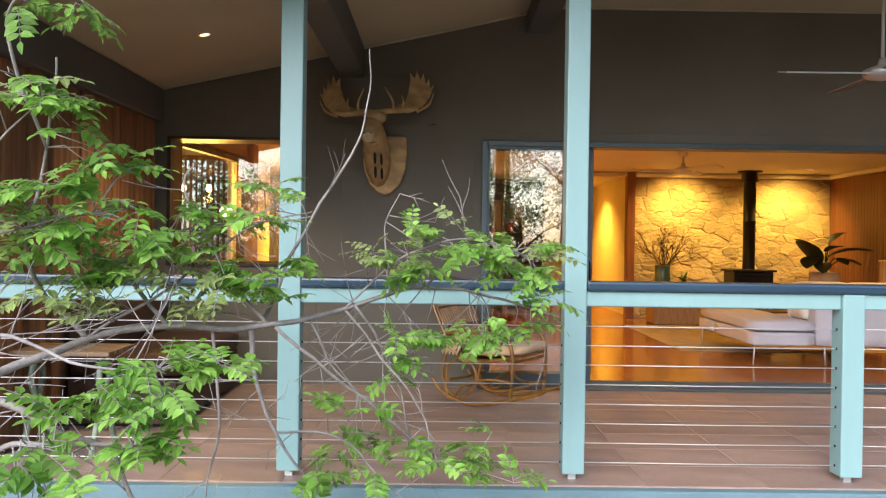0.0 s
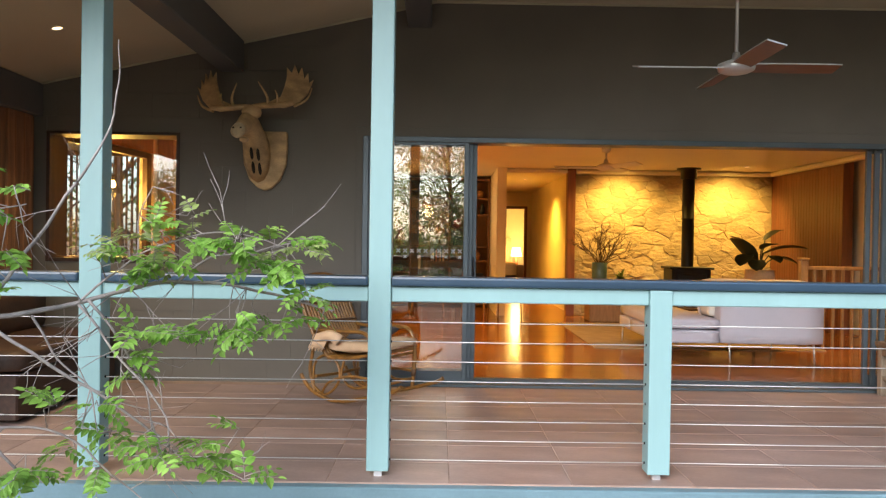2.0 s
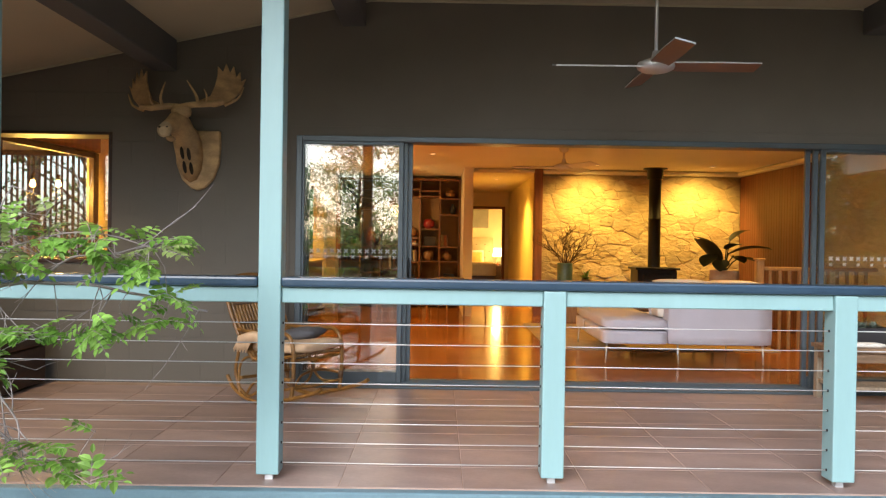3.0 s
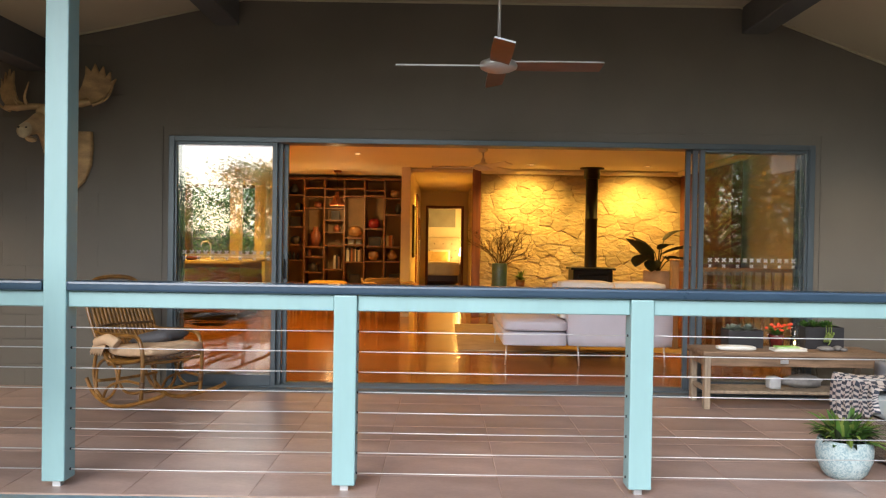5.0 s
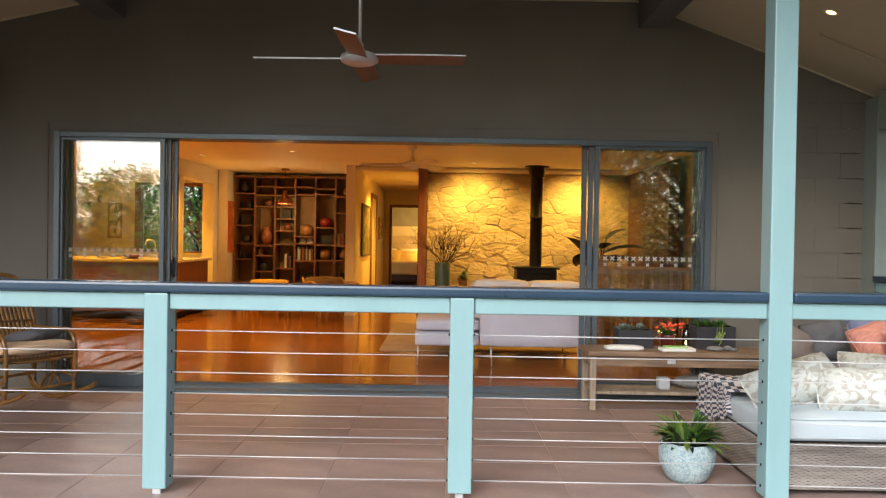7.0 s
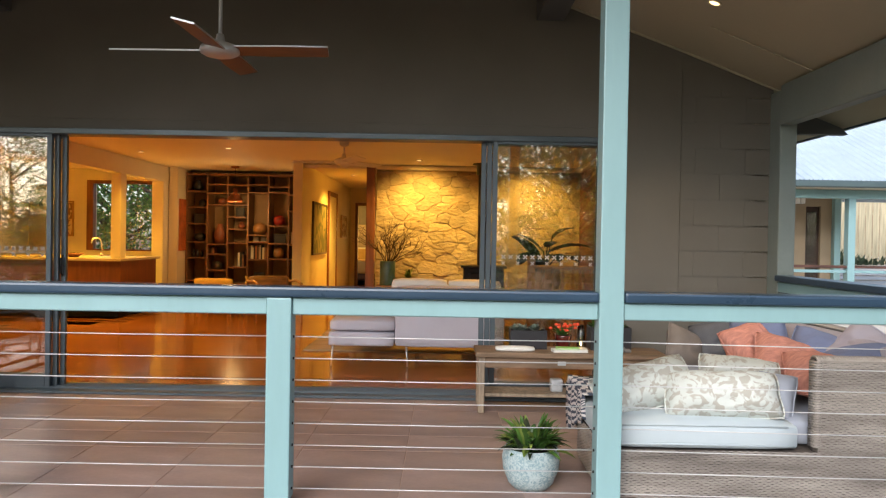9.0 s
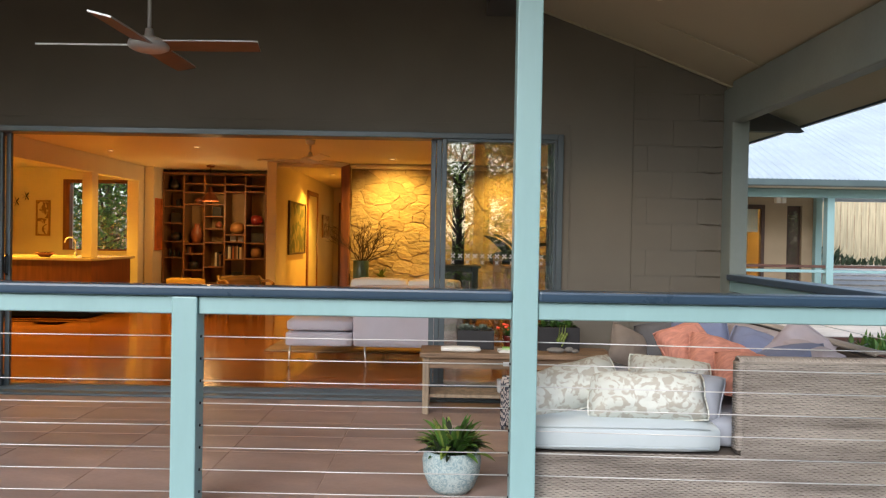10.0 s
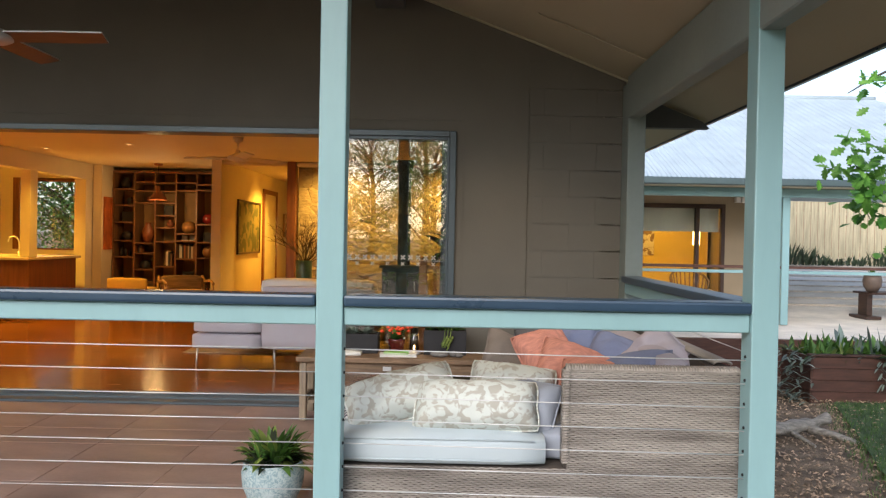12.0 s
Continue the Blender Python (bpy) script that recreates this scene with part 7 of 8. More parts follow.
def leaflet(V, F, base, axis, nrm, L, W):
    """A pointed leaflet with a fold along its middle."""
    s = axis.cross(nrm).normalized()
    i = len(V)
    pts = (base, base + axis * L * 0.3 + s * W * 0.5 + nrm * W * 0.14, base + axis * L * 0.68 + s * W * 0.4 + nrm * W * 0.1 , base + axis * L - nrm * W * 0.2,
           base + axis * L * 0.68 - s * W * 0.4 + nrm * W * 0.1, base + axis * L * 0.3 - s * W * 0.5 + nrm * W * 0.14, base + axis * L * 0.5)
    V += [tuple(p) for p in pts]
    F += [(i, i + 1, i + 6), (i + 1, i + 2, i + 6), (i + 2, i + 3, i + 6), (i + 3, i + 4, i + 6), (i + 4, i + 5, i + 6), (i + 5, i, i + 6)]


def pinnate(V, F, SV, base, d, L, pairs, size, rr):
    """A compound leaf: leaflets in pairs along a stalk that droops."""
    d = d.normalized()
    up = Vector((0, 0, 1)) + Vector((rr.uniform(-0.4, 0.4), rr.uniform(-0.7, 0.1), 0))
    p = Vector(base)
    pts = [p.copy()]
    for k in range(pairs + 1):
        p = p + d * L / (pairs + 1)
        d = (d + Vector((0, 0, -0.09))).normalized()
        pts.append(p.copy())
        s = d.cross(up).normalized()
        nrm = s.cross(d).normalized()
        sz = size * (0.75 + 0.4 * math.sin(math.pi * (k + 1) / (pairs + 1))) * rr.uniform(0.85, 1.15)
        if k == pairs:
            leaflet(V, F, p, d, nrm, sz * 1.15, sz * 0.5)
        else:
            for q in (-1, 1):
                ax = (d * 0.5 + s * q + nrm * rr.uniform(-0.35, 0.15)).normalized()
                leaflet(V, F, p, ax, nrm, sz, sz * 0.56)
    SV.append(pts)


def mesh_part(name, V, F, m, parent, label=""):
    me = bpy.data.meshes.new(name)
    if parent in DEEP:
        y0 = WORLD[parent].translation.y
        V = [(x, y0 + DEPTH * (y - y0), z) for x, y, z in V]
    me.from_pydata(V, [], F)
    me.materials.append(m)
    ob = new(name, me)
    ob.parent = parent
    ob.matrix_parent_inverse = WORLD[parent].inverted()
    if label:
        tagged(ob, label)
    return ob


rt = random.Random(77)
shrub = thing("garden_tree", -1.9, 1.5, -0.5, "spreading tree with grey branches and fresh green compound leaves", "tree", deep=True)
BOUGHS = []
BOUGHS += [(0.018, 0.005, [(-1.9, 1.5, -0.5), (-1.8, 1.55, 0.1), (-1.55, 1.68, 0.6), (-1.29, 1.8, 0.79), (-1.07, 2.0, 0.9), (-0.85, 2.1, 0.93), (-0.54, 2.2, 0.92), (-0.3, 2.4, 0.97), (0, 2.6, 1.04), (0.29, 2.75, 0.99), (0.6, 2.85, 0.9)]),
           (0.008, 0.0016, [(-0.56, 2.2, 0.91), (-0.53, 2.45, 1.15), (-0.37, 2.55, 1.48), (-0.275, 2.56, 1.64), (-0.232, 2.56, 1.88), (-0.24, 2.56, 2.02)]),
           (0.010, 0.004, [(-0.6, 2.18, 0.91), (-0.57, 2.2, 0.7), (-0.52, 2.2, 0.55), (-0.39, 2.25, 0.34)]),
           (0.007, 0.003, [(-0.51, 2.2, 0.91), (-0.25, 2.4, 0.64), (-0.02, 2.5, 0.42), (0.09, 2.5, 0.33)])]
BOUGHS += [(0.014, 0.005, [(-1.55, 1.65, 0.55), (-1.22, 1.7, 0.77), (-1.01, 1.75, 0.68), (-0.88, 1.8, 0.6), (-0.79, 1.8, 0.4)]),
           (0.011, 0.004, [(-1.7, 1.55, 0.3), (-1.14, 1.6, 0.64), (-0.92, 1.65, 0.67), (-0.68, 1.8, 0.62)]),
           (0.005, 0.002, [(-0.41, 2.3, 0.93), (-0.35, 2.35, 0.78), (-0.25, 2.4, 0.64), (-0.21, 2.4, 0.47)]),
           (0.006, 0.002, [(-0.26, 2.4, 0.98), (-0.15, 2.45, 0.8), (-0.09, 2.5, 0.62), (-0.05, 2.5, 0.4)])]
BOUGHS += [(0.010, 0.003, [(-1.07, 2.0, 0.9), (-1.2, 1.95, 1.08), (-1.2, 1.9, 1.25), (-1.14, 1.9, 1.5), (-1.05, 1.8, 1.75)]),
           (0.008, 0.003, [(-0.85, 2.1, 0.93), (-0.98, 2.1, 1.11), (-0.82, 2.15, 1.26), (-0.55, 2.2, 1.29)]),
           (0.007, 0.003, [(-0.54, 2.2, 0.92), (-0.7, 2.2, 1.13), (-0.84, 2.2, 1.4), (-0.84, 2.25, 1.5)]),
           (0.005, 0.002, [(-0.14, 2.55, 1.01), (-0.17, 2.6, 1.28), (-0.1, 2.6, 1.42)])]
BOUGHS += [(0.007, 0.003, [(-1.29, 1.8, 0.79), (-1.15, 1.72, 0.95), (-0.95, 1.7, 0.88), (-0.74, 1.75, 0.85)]),
           (0.006, 0.002, [(0.0, 2.6, 1.04), (0.12, 2.62, 1.14), (0.28, 2.7, 1.16), (0.49, 2.8, 1.22)]),
           (0.007, 0.002, [(-1.55, 1.65, 0.6), (-1.42, 1.72, 1.0), (-1.28, 1.78, 1.2), (-1.0, 1.9, 1.3)]),
           (0.006, 0.002, [(-1.5, 1.66, 0.7), (-1.35, 1.7, 1.1), (-1.22, 1.75, 1.45), (-1.1, 1.8, 1.62)])]
BOUGHS += [(0.006, 0.002, [(-1.14, 1.9, 1.5), (-1.2, 1.8, 1.8), (-1.1, 1.75, 1.93), (-0.95, 1.75, 1.95)]),
           (0.006, 0.002, [(-1.07, 2.0, 0.9), (-0.8, 2.1, 1.1), (-0.6, 2.2, 1.27), (-0.4, 2.25, 1.33)]),
           (0.005, 0.002, [(-0.3, 2.4, 0.97), (-0.1, 2.5, 1.15), (0.15, 2.6, 1.24), (0.42, 2.7, 1.18)]),
           (0.005, 0.002, [(-0.3, 2.4, 0.97), (-0.13, 2.4, 0.75), (0.0, 2.45, 0.55), (0.06, 2.45, 0.36), (0.2, 2.5, 0.3)])]
BOUGHS += [(0.006, 0.002, [(-0.72, 2.15, 0.92), (-0.68, 2.1, 0.6), (-0.72, 2.1, 0.35), (-0.7, 2.1, 0.2)]),
           (0.006, 0.002, [(-1.7, 1.55, 0.3), (-1.25, 1.6, 0.45), (-0.95, 1.65, 0.38), (-0.7, 1.7, 0.42)]),
           (0.006, 0.002, [(-1.75, 1.55, 0.2), (-1.35, 1.6, 0.3), (-1.05, 1.6, 0.25), (-0.8, 1.65, 0.26)]),
           (0.005, 0.002, [(-0.52, 2.2, 0.55), (-0.3, 2.3, 0.5), (-0.1, 2.4, 0.25), (0.0, 2.4, 0.2)])]
twigs = bmesh.new()
for r0, r1, pts in BOUGHS:
    sm = arc(pts, 6)
    for i, p in enumerate(sm):
        p += Vector((noise.noise(p * 7), noise.noise(p * 7 + Vector((9, 0, 0))), noise.noise(p * 7 + Vector((0, 9, 0))))) * 0.014
    part("limb", tube(sm, r0, 8, r1), BARK, shrub)
    for k in range(int(len(sm) * 0.3)):
        i = rt.randrange(2, len(sm))
        if sm[i].x < -1.5 or sm[i].z > 1.45:
            continue
        twig(twigs, sm[i], (rt.uniform(-1, 1), rt.uniform(-0.5, 0.5), rt.uniform(-1.0, 0.6)), rt.uniform(0.1, 0.3), 0.0026, 1, rt, 0.2)
part("twig_spray", twigs, BARK, shrub, "fine bare grey twigs")["kind"] = "stuff"
# clusters of leaf sprays: middle, half width, half height, sprays, kind (0 fresh, 1 young, 2 mixed)
CLUSTERS = []
CLUSTERS += [(-1.06, 1.76, 1.90, 0.13, 0.03, 4, 0),
             (-1.14, 1.81, 1.62, 0.13, 0.09, 11, 2),
             (-0.98, 1.91, 1.45, 0.17, 0.06, 7, 0),
             (-1.17, 1.86, 1.29, 0.14, 0.09, 13, 2),
             (-0.98, 1.96, 1.28, 0.20, 0.08, 13, 0),
             (-0.66, 2.16, 1.31, 0.20, 0.03, 7, 0),
             (-0.85, 2.06, 1.13, 0.28, 0.08, 20, 2),
             (-1.02, 1.96, 1.05, 0.25, 0.05, 10, 1)]
CLUSTERS += [(-0.60, 2.16, 1.09, 0.15, 0.08, 8, 2),
             (-0.47, 2.21, 1.40, 0.07, 0.04, 3, 0),
             (-0.15, 2.41, 1.16, 0.14, 0.06, 8, 2),
             (0.10, 2.56, 1.24, 0.20, 0.07, 10, 2),
             (0.41, 2.66, 1.17, 0.16, 0.10, 11, 2),
             (0.34, 2.66, 0.91, 0.20, 0.10, 10, 0),
             (-0.03, 2.46, 0.84, 0.10, 0.04, 5, 0),
             (-0.21, 2.36, 0.67, 0.14, 0.09, 4, 0)]
CLUSTERS += [(-0.06, 2.36, 0.43, 0.17, 0.07, 7, 0),
             (0.25, 2.46, 0.40, 0.12, 0.08, 5, 0),
             (-0.32, 2.26, 0.39, 0.12, 0.05, 3, 0),
             (-0.64, 1.68, 0.84, 0.15, 0.06, 8, 0),
             (-0.80, 1.64, 0.76, 0.18, 0.07, 7, 0),
             (-0.86, 1.58, 0.65, 0.17, 0.07, 8, 0)]
leaves = {0: ([], [], []), 1: ([], [], [])}
allp = [p for r0, r1, pts in BOUGHS for p in arc(pts, 6)]
stalks = bmesh.new()
for cx, cy, cz, rx, rz, n, kind in CLUSTERS:
    for _ in range(n):
        c = Vector((cx + rx * rt.uniform(-1, 1), cy + rt.uniform(-0.12, 0.12), cz + rz * rt.uniform(-1, 1)))
        near = min(allp, key=lambda p: (p - c).length)
        mid = (near + c) / 2 + Vector((rt.uniform(-0.03, 0.03), 0, rt.uniform(-0.01, 0.05)))
        tube([near, mid, c], 0.0025, 5, 0.0014, stalks)
        V, F, SV = leaves[kind if kind < 2 else rt.choice((0, 0, 1))]
        young = V is leaves[1][0]
        out = (c - near)
        for k in range(rt.choice((2, 3, 3, 4))):
            a = rt.uniform(0, math.tau)
            d = Vector((math.cos(a), math.sin(a) * 0.6, rt.uniform(-0.4, 0.35))) + out.normalized() * 0.5
            pinnate(V, F, SV, c + Vector((rt.uniform(-1, 1), rt.uniform(-0.6, 0.6), rt.uniform(-0.6, 0.6))) * 0.02, d, rt.uniform(0.08, 0.14), rt.choice((3, 4, 4, 5)), (0.039 if not young else 0.031) * rt.uniform(0.8, 1.25), rt)
for kind in (0, 1):
    for pts in leaves[kind][2]:
        tube(pts, 0.0013, 4, 0.0008, stalks)
part("stalk_spray", stalks, BARK, shrub)["kind"] = "stuff"
mesh_part("foliage", leaves[0][0], leaves[0][1], FRESH, shrub, "fresh green leaflets")["kind"] = "stuff"
mesh_part("foliage", leaves[1][0], leaves[1][1], BRONZE, shrub, "yellow green young leaflets")["kind"] = "stuff"


# oak branch by the garden end
def oak_leaf(V, F, base, axis, nrm, L):
    """A lobed oak leaf, fanned from its midrib."""
    s = axis.cross(nrm).normalized()
    out = [(0, 0), (0.12, 0.14), (0.22, 0.10), (0.34, 0.30), (0.44, 0.17), (0.58, 0.36), (0.68, 0.20), (0.82, 0.27), (0.9, 0.13), (1.0, 0.05)]
    pts = out + [(1.03, 0)] + [(u, -w) for u, w in reversed(out[1:])]
    i = len(V)
    for u, w in pts:
        V.append(tuple(base + axis * L * u + s * L * w + nrm * L * (0.16 * abs(w) - 0.18 * u * u)))
    V.append(tuple(base + axis * L * 0.5 - nrm * L * 0.045))
    n = len(pts)
    for k in range(n):
        F.append((i + k, i + (k + 1) % n, i + n))


oak = thing("oak_tree", 11.2, 4.6, -0.5, "oak with bright green lobed leaves reaching over the garden", "tree", deep=True)
OL = [(0.09, 0.05, [(11.2, 4.6, -0.5), (11.25, 4.7, 0.9), (11.1, 4.9, 2.0), (10.9, 5.1, 3.2)]),
      (0.03, 0.005, [(11.1, 4.9, 1.9), (10.3, 5.6, 2.2), (9.7, 6.0, 2.05), (9.25, 6.1, 1.75)]),
      (0.03, 0.005, [(11.0, 5.0, 2.7), (10.2, 5.6, 3.0), (9.6, 6.0, 2.85), (9.2, 6.1, 2.62)]),
      (0.02, 0.004, [(10.3, 5.6, 2.2), (9.9, 5.9, 1.8), (9.5, 6.1, 1.45)]),
      (0.02, 0.004, [(10.2, 5.6, 2.3), (9.9, 5.8, 2.35), (9.6, 6.0, 2.15)])]
V, F = [], []
for r0, r1, pts in OL:
    part("limb", tube(arc(pts, 6), r0, 8, r1), BARKD, oak)
for cx, cy, cz, n, sp_ in ((9.2, 6.05, 2.06, 30, 0.2), (9.3, 6.05, 1.8, 34, 0.22), (9.42, 6.05, 2.0, 34, 0.22), (9.55, 6.0, 1.7, 40, 0.26), (9.75, 6.0, 1.95, 44, 0.28), (10.1, 5.9, 1.85, 44, 0.36),
                           (9.42, 6.05, 1.58, 22, 0.16), (9.5, 6.05, 2.74, 26, 0.2), (9.95, 5.9, 2.8, 34, 0.26), (10.5, 5.6, 2.2, 60, 0.6), (10.6, 5.5, 2.9, 60, 0.5)):
    for _ in range(n):
        p = Vector((cx + rt.gauss(0, sp_ * 0.5), cy + rt.gauss(0, sp_ * 0.4), cz + rt.gauss(0, sp_ * 0.5)))
        ax = Vector((rt.uniform(-1, 0.6), rt.uniform(-0.8, 0.4), rt.uniform(-0.7, 0.25))).normalized()
        nm = Vector((rt.uniform(-0.4, 0.4), rt.uniform(-1, 0), rt.uniform(0.2, 1)))
        nm = (nm - ax * nm.dot(ax)).normalized()
        oak_leaf(V, F, p, ax, nm, rt.uniform(0.09, 0.15))
mesh_part("foliage", V, F, OAKLEAF, oak, "bright lobed leaves")["kind"] = "stuff"


# trees of the garden behind and beyond: gums with broken crowns
def gum(x, y, base, h, crown, seed, m=EVER, clumps=60, lean=0.0, per=34, leaf=0.2, low=0.32):
    rr = random.Random(seed)
    e = thing("gum_tree", x, y, base, "tall gum tree with a dark trunk and open olive crown", "tree", "trees of the garden")
    top = Vector((x + lean * h, y, base + h * 0.8))
    tr_ = [Vector((x, y, base - 0.1)), Vector((x + lean * h * 0.3 + rr.uniform(-0.2, 0.2), y, base + h * 0.35)), top]
    part("trunk", tube(arc(tr_, 6), 0.022 * h + 0.05, 10, 0.05), BARKD, e)
    lim = bmesh.new()
    V, F = [], []
    for k in range(clumps):
        a = rr.uniform(0, math.tau)
        rad = crown * math.sqrt(rr.random())
        zz = base + h * rr.uniform(low, 1.02)
        rad *= 1.0 - 0.55 * abs((zz - base) / h - 0.62)
        c = Vector((x + lean * (zz - base) + rad * math.cos(a), y + rad * math.sin(a), zz))
        if k % 2 == 0:
            st_ = Vector((x + lean * (zz - base) * 0.7, y, max(base + h * 0.25, zz - rad * 0.7)))
            tube([st_, (st_ + c) / 2 + Vector((0, 0, 0.15)), c], 0.05, 5, 0.012, lim)
        s = rr.uniform(0.35, 0.8) * crown / 3
        for _ in range(per):
            p = c + Vector((rr.gauss(0, s), rr.gauss(0, s), rr.gauss(0, s * 0.55)))
            ax = Vector((rr.uniform(-1, 1), rr.uniform(-1, 1), rr.uniform(-1, 0.2))).normalized()
            sd = ax.cross(Vector((rr.uniform(-1, 1), rr.uniform(-1, 1), 1))).normalized()
            i = len(V)
            L = leaf * rr.uniform(0.7, 1.4)
            V += [tuple(p), tuple(p + ax * L * 0.5 + sd * L * 0.26), tuple(p + ax * L), tuple(p + ax * L * 0.5 - sd * L * 0.26)]
            F.append((i, i + 1, i + 2, i + 3))
    part("limbs", lim, BARKD, e)
    mesh_part("crown", V, F, m, e)["kind"] = "stuff"


for k, (x, y, h, c, cl_, low) in enumerate((
        (-3.0, -26, 7.5, 2.6, 90, 0.1), (-8.0, -27, 6.0, 2.8, 130, 0.08), (-13.5, -25, 5.2, 3.0, 130, 0.05), (1.5, -24, 8.5, 2.8, 90, 0.12), (4.2, -29, 12, 3.2, 90, 0.3),
        (7.0, -25, 11, 2.6, 50, 0.35), (10.5, -24, 9, 3.0, 150, 0.1), (14.5, -26, 11, 3.6, 220, 0.08), (19.0, -22, 9, 3.4, 220, 0.08), (24, -21, 10, 3.6, 220, 0.08),
        (30, -30, 13, 4.2, 120, 0.1), (-22, -28, 8, 3.4, 70, 0.1), (-27, -16, 9, 3.6, 60, 0.2))):
    gum(x, y, -0.6, h, c, 100 + k, m=GARDEN, clumps=cl_, per=110, leaf=0.17, low=low)
for k, (x, y, h, c) in enumerate(((-7.5, 17.0, 8, 2.6), (-10.5, 19.0, 9, 3.0), (-13.5, 17.5, 8, 3.0))):
    gum(x, y, -0.6, h, c, 400 + k, m=EVER, clumps=44, per=40, leaf=0.2, low=0.08)
for k, (x, y, h, c) in enumerate(((-3.6, 19.0, 5.4, 2.4), (-0.9, 20.0, 6, 2.5), (-6.0, 20.5, 6, 2.5))):
    gum(x, y, -0.6, h, c, 300 + k, m=PLANTG, clumps=110, per=70, leaf=0.15, low=0.12)
# low shrubs of the garden edge behind
for k in range(14):
    x = -15 + 2.9 * k
    if x < 8:
        gum(x, -7.5 - 1.6 * (k % 3), -0.6, (1.7 if x < 4 else 3.0) + 0.6 * (k % 4), 1.9, 500 + k, m=GARDEN if k % 2 else EVER, clumps=60, per=60, leaf=0.13, low=0.1)
    else:
        gum(x, -8.0 - 1.0 * (k % 2), -0.6, 6.2 + 0.7 * (k % 3), 2.4, 500 + k, m=GARDEN if k % 2 else EVER, clumps=150, per=60, leaf=0.15, low=0.08)

# ---- pieces of the walls and floors ----
def pieces(parent, name, boxes, material, bevel=0.003):
    """Boxes as objects of their own under a piece of the setting; alike ones share a mesh."""
    shared = {}
    for x0, x1, y0, y1, z0, z1 in boxes:
        y0, y1 = y0 * DEPTH, y1 * DEPTH
        key = (round(x1 - x0, 3), round(y1 - y0, 3), round(z1 - z0, 3))
        if key not in shared:
            bm = B(0, x1 - x0, 0, y1 - y0, 0, z1 - z0, bevel)
            me = bpy.data.meshes.new(name)
            bm.to_mesh(me)
            bm.free()
            me.materials.append(material)
            shared[key] = me
        ob = new(name, shared[key])
        ob.location = (x0, y0, z0)
        ob.parent = parent


rng = random.Random(4)
# veranda tiles, 0.6 by 0.3
tb = []
xs = [4.25 - 0.622 * k for k in range(-5, 12)]
for j in range(8):
    y0 = 3.172 + j * 0.2985 
    y1 = min(y0 + 0.2985, WY - 0.11)
    if y1 - y0 < 0.02:
        continue
    for x in xs:
        x0, x1 = max(x - 0.622, XL - 0.0), min(x, XR + 0.11)
        if x1 - x0 > 0.03:
            tb.append((x0 + 0.002, x1 - 0.002, y0 + 0.002, y1 - 0.002, -0.011, 0.0))
pieces(deck, "floor_tile", tb, TILE, 0.0015)

# concrete blocks of the side walls, painted over
for x0, x1 in ((XL, 0.02), (6.335, XR)):
    row = 0
    z = -0.02
    while z < 2.95:
        x = x1 - 0.4 * math.ceil((x1 - x0) / 0.4) - (0.2 if row % 2 else 0)
        while x < x1 - 0.01:
            a, b = max(x, x0) + 0.0008, min(x + 0.4, x1) - 0.0008
            c, d = z + 0.0035, z + 0.2046 - 0.0035
            x += 0.4
            if b - a < 0.03:
                continue
            segs = [(a, b)]
            if x0 < 0 and d > WZ0 - 0.02 and c < WZ1 + 0.02:
                segs = [(a, min(b, WX0)), (max(a, WX1), b)]
            for p, q in segs:
                if q - p < 0.02:
                    continue
                ztop = min(d, gable(p) - 0.02), min(d, gable(q) - 0.02)
                if min(ztop) - c < 0.02:
                    continue
                bm = prism([(p, c), (q, c), (q, ztop[1]), (p, ztop[0])], WY - 0.005, WY + 0.01)
                ob = part("block", bm, WALL, wall_front)
        z += 0.2046
        row += 1

# vertical cedar boards and battens of the side wall
y = 3.22
bx = []
while y < WY - 0.03:
    w = rng.choice((0.09, 0.11, 0.135))
    y1 = min(y + w, WY - 0.005)
    p = rng.choice((0.0, 0.012, 0.03))
    bx.append((XL - 0.02, XL + 0.006 + p, y + 0.002, y1 - 0.002, 0.0, 2.22))
    y += w
pieces(bpy.data.objects["wall_west"], "board", bx, CEDAR, 0.003)

# polished floor boards
fb = []
y = WY + 0.2
while y < 12.1:
    x = RX0 - rng.random() * 2
    while x < 6.6:
        L = 1.6 + rng.random() * 2.4
        a, b = max(x, RX0), min(x + L, 6.9)
        if b - a > 0.05 and b > -0.9 and (y < 9.0 or b > 0):
            fb.append((a + 0.0006, b - 0.0006, y + 0.0006, y + 0.1034, -0.006, 0.0))
        x += L
    y += 0.104
pieces(bpy.data.objects["floor_room"], "floor_board", fb, FLOORB, 0.0)
pieces(bpy.data.objects["floor_room"], "floor_board", [(2.17 + 0.13 * k, 2.297 + 0.13 * k, 12.1, HE + 3.5, -0.006, 0.0) for k in range(9)], FLOORB, 0.0)
pieces(bpy.data.objects["floor_room"], "floor_board", [(-3.2, -0.4, 9 + 0.104 * k, 9.1035 + 0.104 * k, -0.006, 0.0) for k in range(28)], FLOORB, 0.0)

# vertical lining boards of the red timber wall
pieces(bpy.data.objects["wall_room_east"], "lining_board", [(6.655, 6.675, 8.75 + 0.072 * k, 8.819 + 0.072 * k, 0, CZ - 0.08) for k in range(26)], REDWOOD, 0.004)

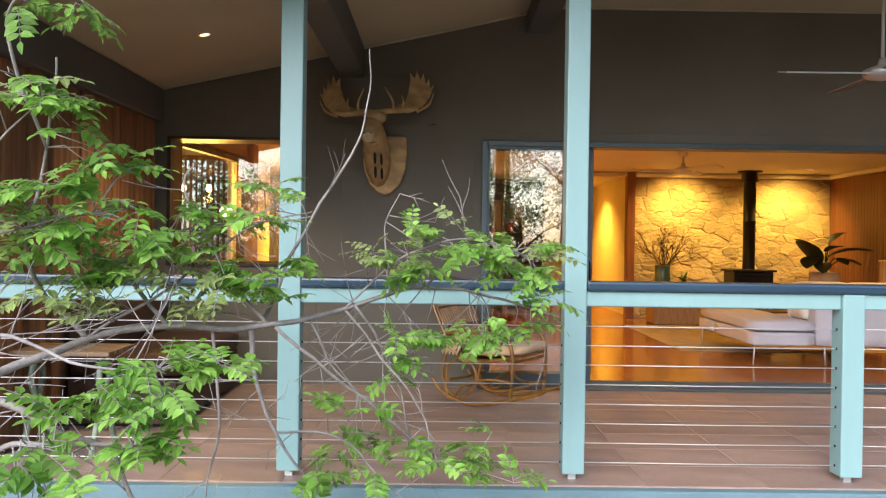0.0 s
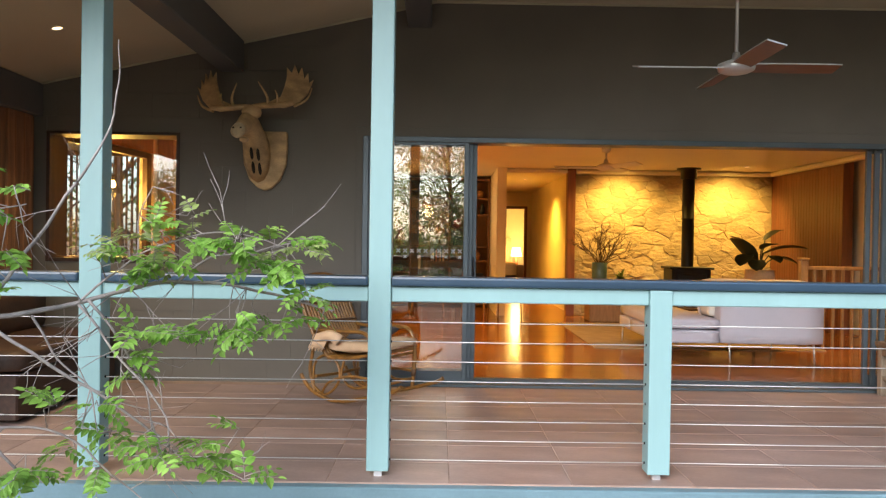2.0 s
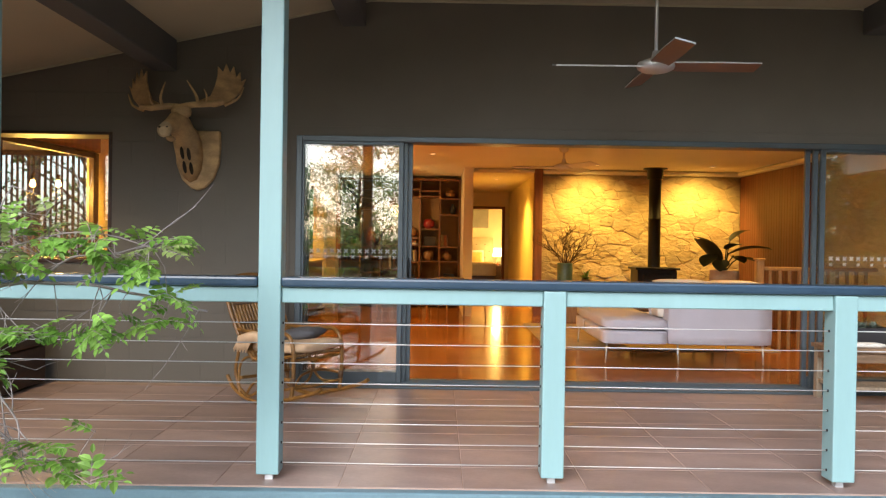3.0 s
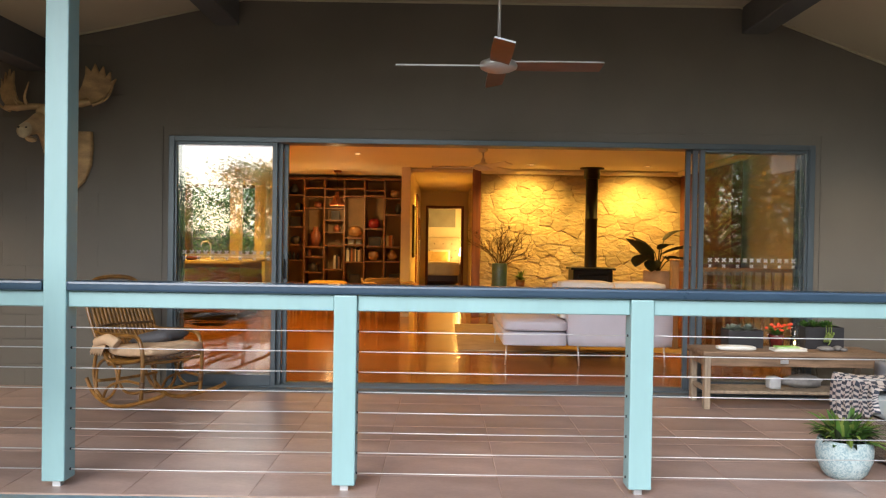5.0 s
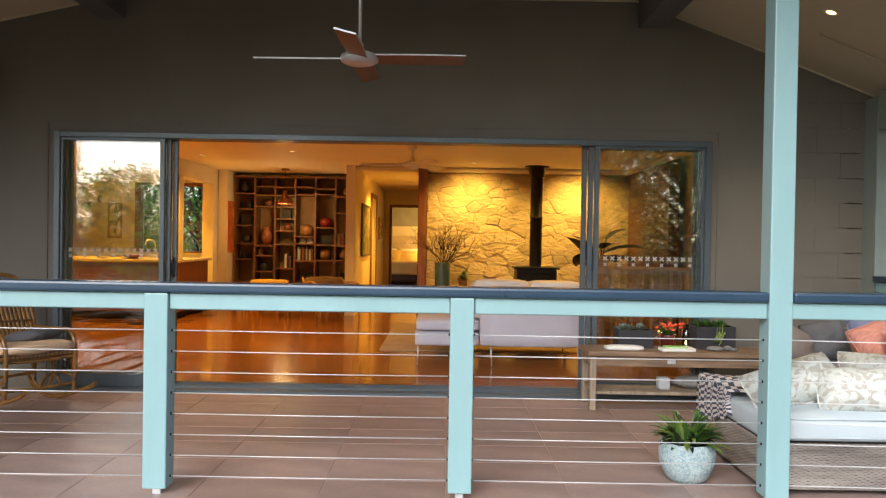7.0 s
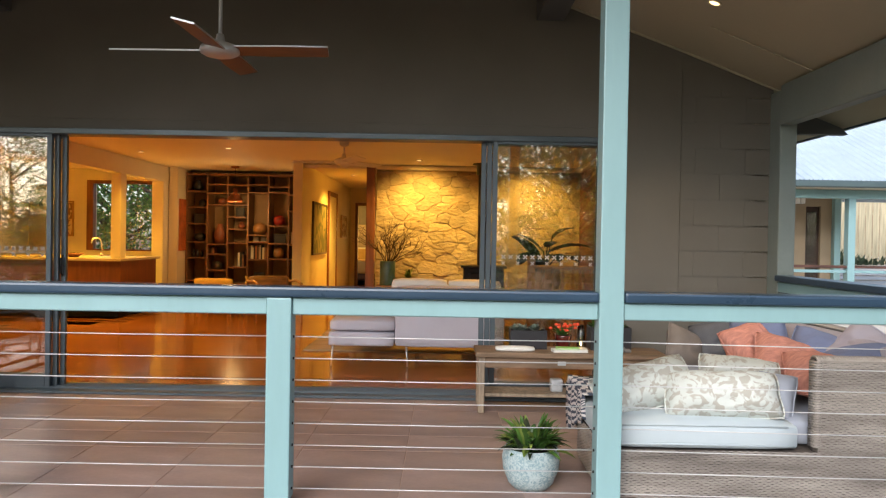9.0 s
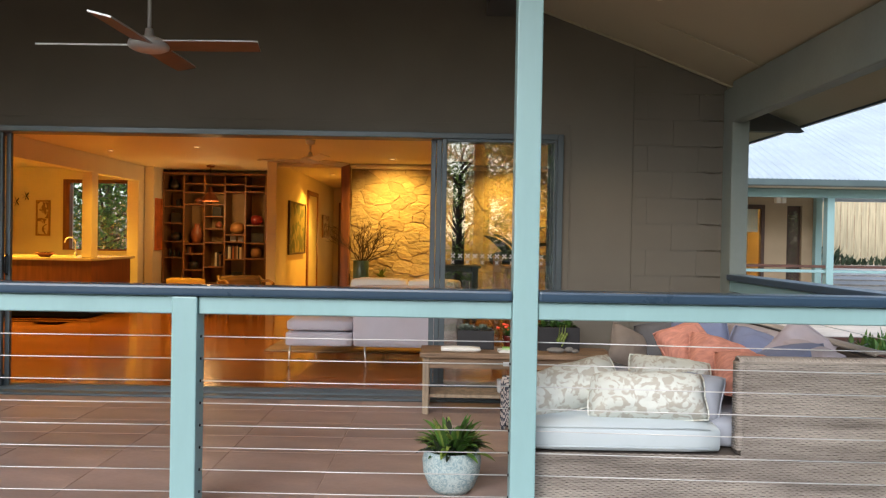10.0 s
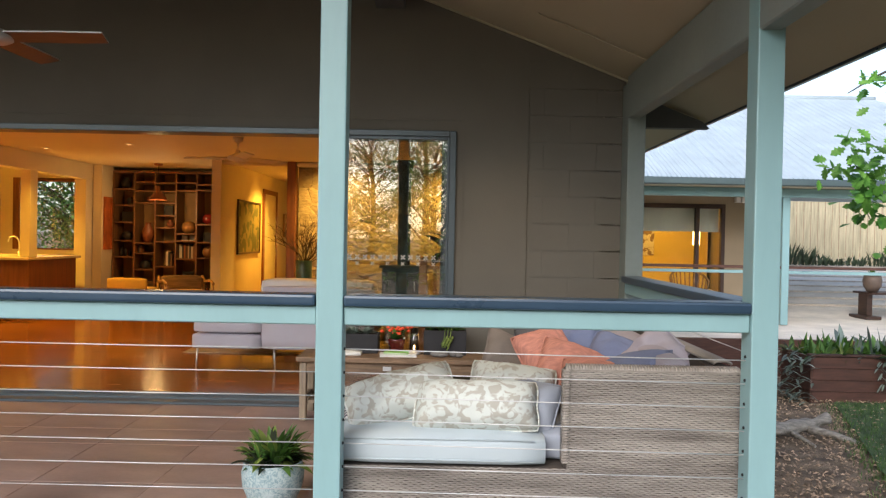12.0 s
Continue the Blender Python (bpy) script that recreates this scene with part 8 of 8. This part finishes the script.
# sandstone wall: irregular flat stones
def cells(x0, x1, z0, z1, n, seed):
    """Irregular polygons that share out a rectangle among n points."""
    r = random.Random(seed)
    pts = []
    tries = 0
    while len(pts) < n and tries < 20000:
        tries += 1
        p = (r.uniform(x0, x1), r.uniform(z0, z1))
        if all(((p[0] - q[0]) / 1.5) ** 2 + (p[1] - q[1]) ** 2 > 0.0095 * (0.6 + r.random()) for q in pts):
            pts.append(p)
    sx = 1 / 1.6
    tilt = [r.uniform(-0.35, 0.35) for _ in pts]
    for i, p in enumerate(pts):
        poly = [(x0, z0), (x1, z0), (x1, z1), (x0, z1)]
        for j, q in enumerate(pts):
            if i == j:
                continue
            dx, dz = (q[0] - p[0]) * sx * sx, q[1] - p[1]
            dx += 0.12 * dz * math.sin(7 * (p[0] + q[0]))
            mx, mz = (p[0] + q[0]) / 2, (p[1] + q[1]) / 2
            outp = []
            for k in range(len(poly)):
                a, b = poly[k], poly[(k + 1) % len(poly)]
                da = (a[0] - mx) * dx + (a[1] - mz) * dz
                db = (b[0] - mx) * dx + (b[1] - mz) * dz
                if da <= 0:
                    outp.append(a)
                if (da < 0) != (db < 0) and da != db:
                    t = da / (da - db)
                    outp.append((a[0] + (b[0] - a[0]) * t, a[1] + (b[1] - a[1]) * t))
            poly = outp
            if len(poly) < 3:
                break
        if len(poly) >= 3:
            yield poly


stone_wall = bpy.data.objects["wall_stone"]
for poly in cells(3.335, 6.665, 0.0, CZ - 0.08, 190, 9):
    cx = sum(p[0] for p in poly) / len(poly)
    cz = sum(p[1] for p in poly) / len(poly)
    depth = rng.uniform(0.002, 0.013)
    sh = [(cx + (px - cx) * 0.998, cz + (pz - cz) * 0.995) for px, pz in poly]
    inn = [(cx + (px - cx) * 0.93, cz + (pz - cz) * 0.9) for px, pz in poly]
    tx, tz = rng.uniform(-0.05, 0.05), rng.uniform(-0.07, 0.07)
    bm = bmesh.new()
    v0 = [bm.verts.new((a, 10.665, b)) for a, b in sh]
    v1 = [bm.verts.new((a, 10.655 - depth * 0.8 + rng.uniform(-0.004, 0.004), b)) for a, b in sh]
    v2 = [bm.verts.new((a, 10.65 - depth + tx * (a - cx) + tz * (b - cz) + rng.uniform(-0.004, 0.004), b)) for a, b in inn]
    mid = bm.verts.new((cx, 10.645 - depth + rng.uniform(-0.008, 0.008), cz))
    n = len(sh)
    for k in range(n):
        j = (k + 1) % n
        bm.faces.new((v0[k], v0[j], v1[j], v1[k]))
        bm.faces.new((v1[k], v1[j], v2[j], v2[k]))
        bm.faces.new((v2[k], v2[j], mid))
    bmesh.ops.recalc_face_normals(bm, faces=bm.faces[:])
    part("stone", bm, SAND, stone_wall)
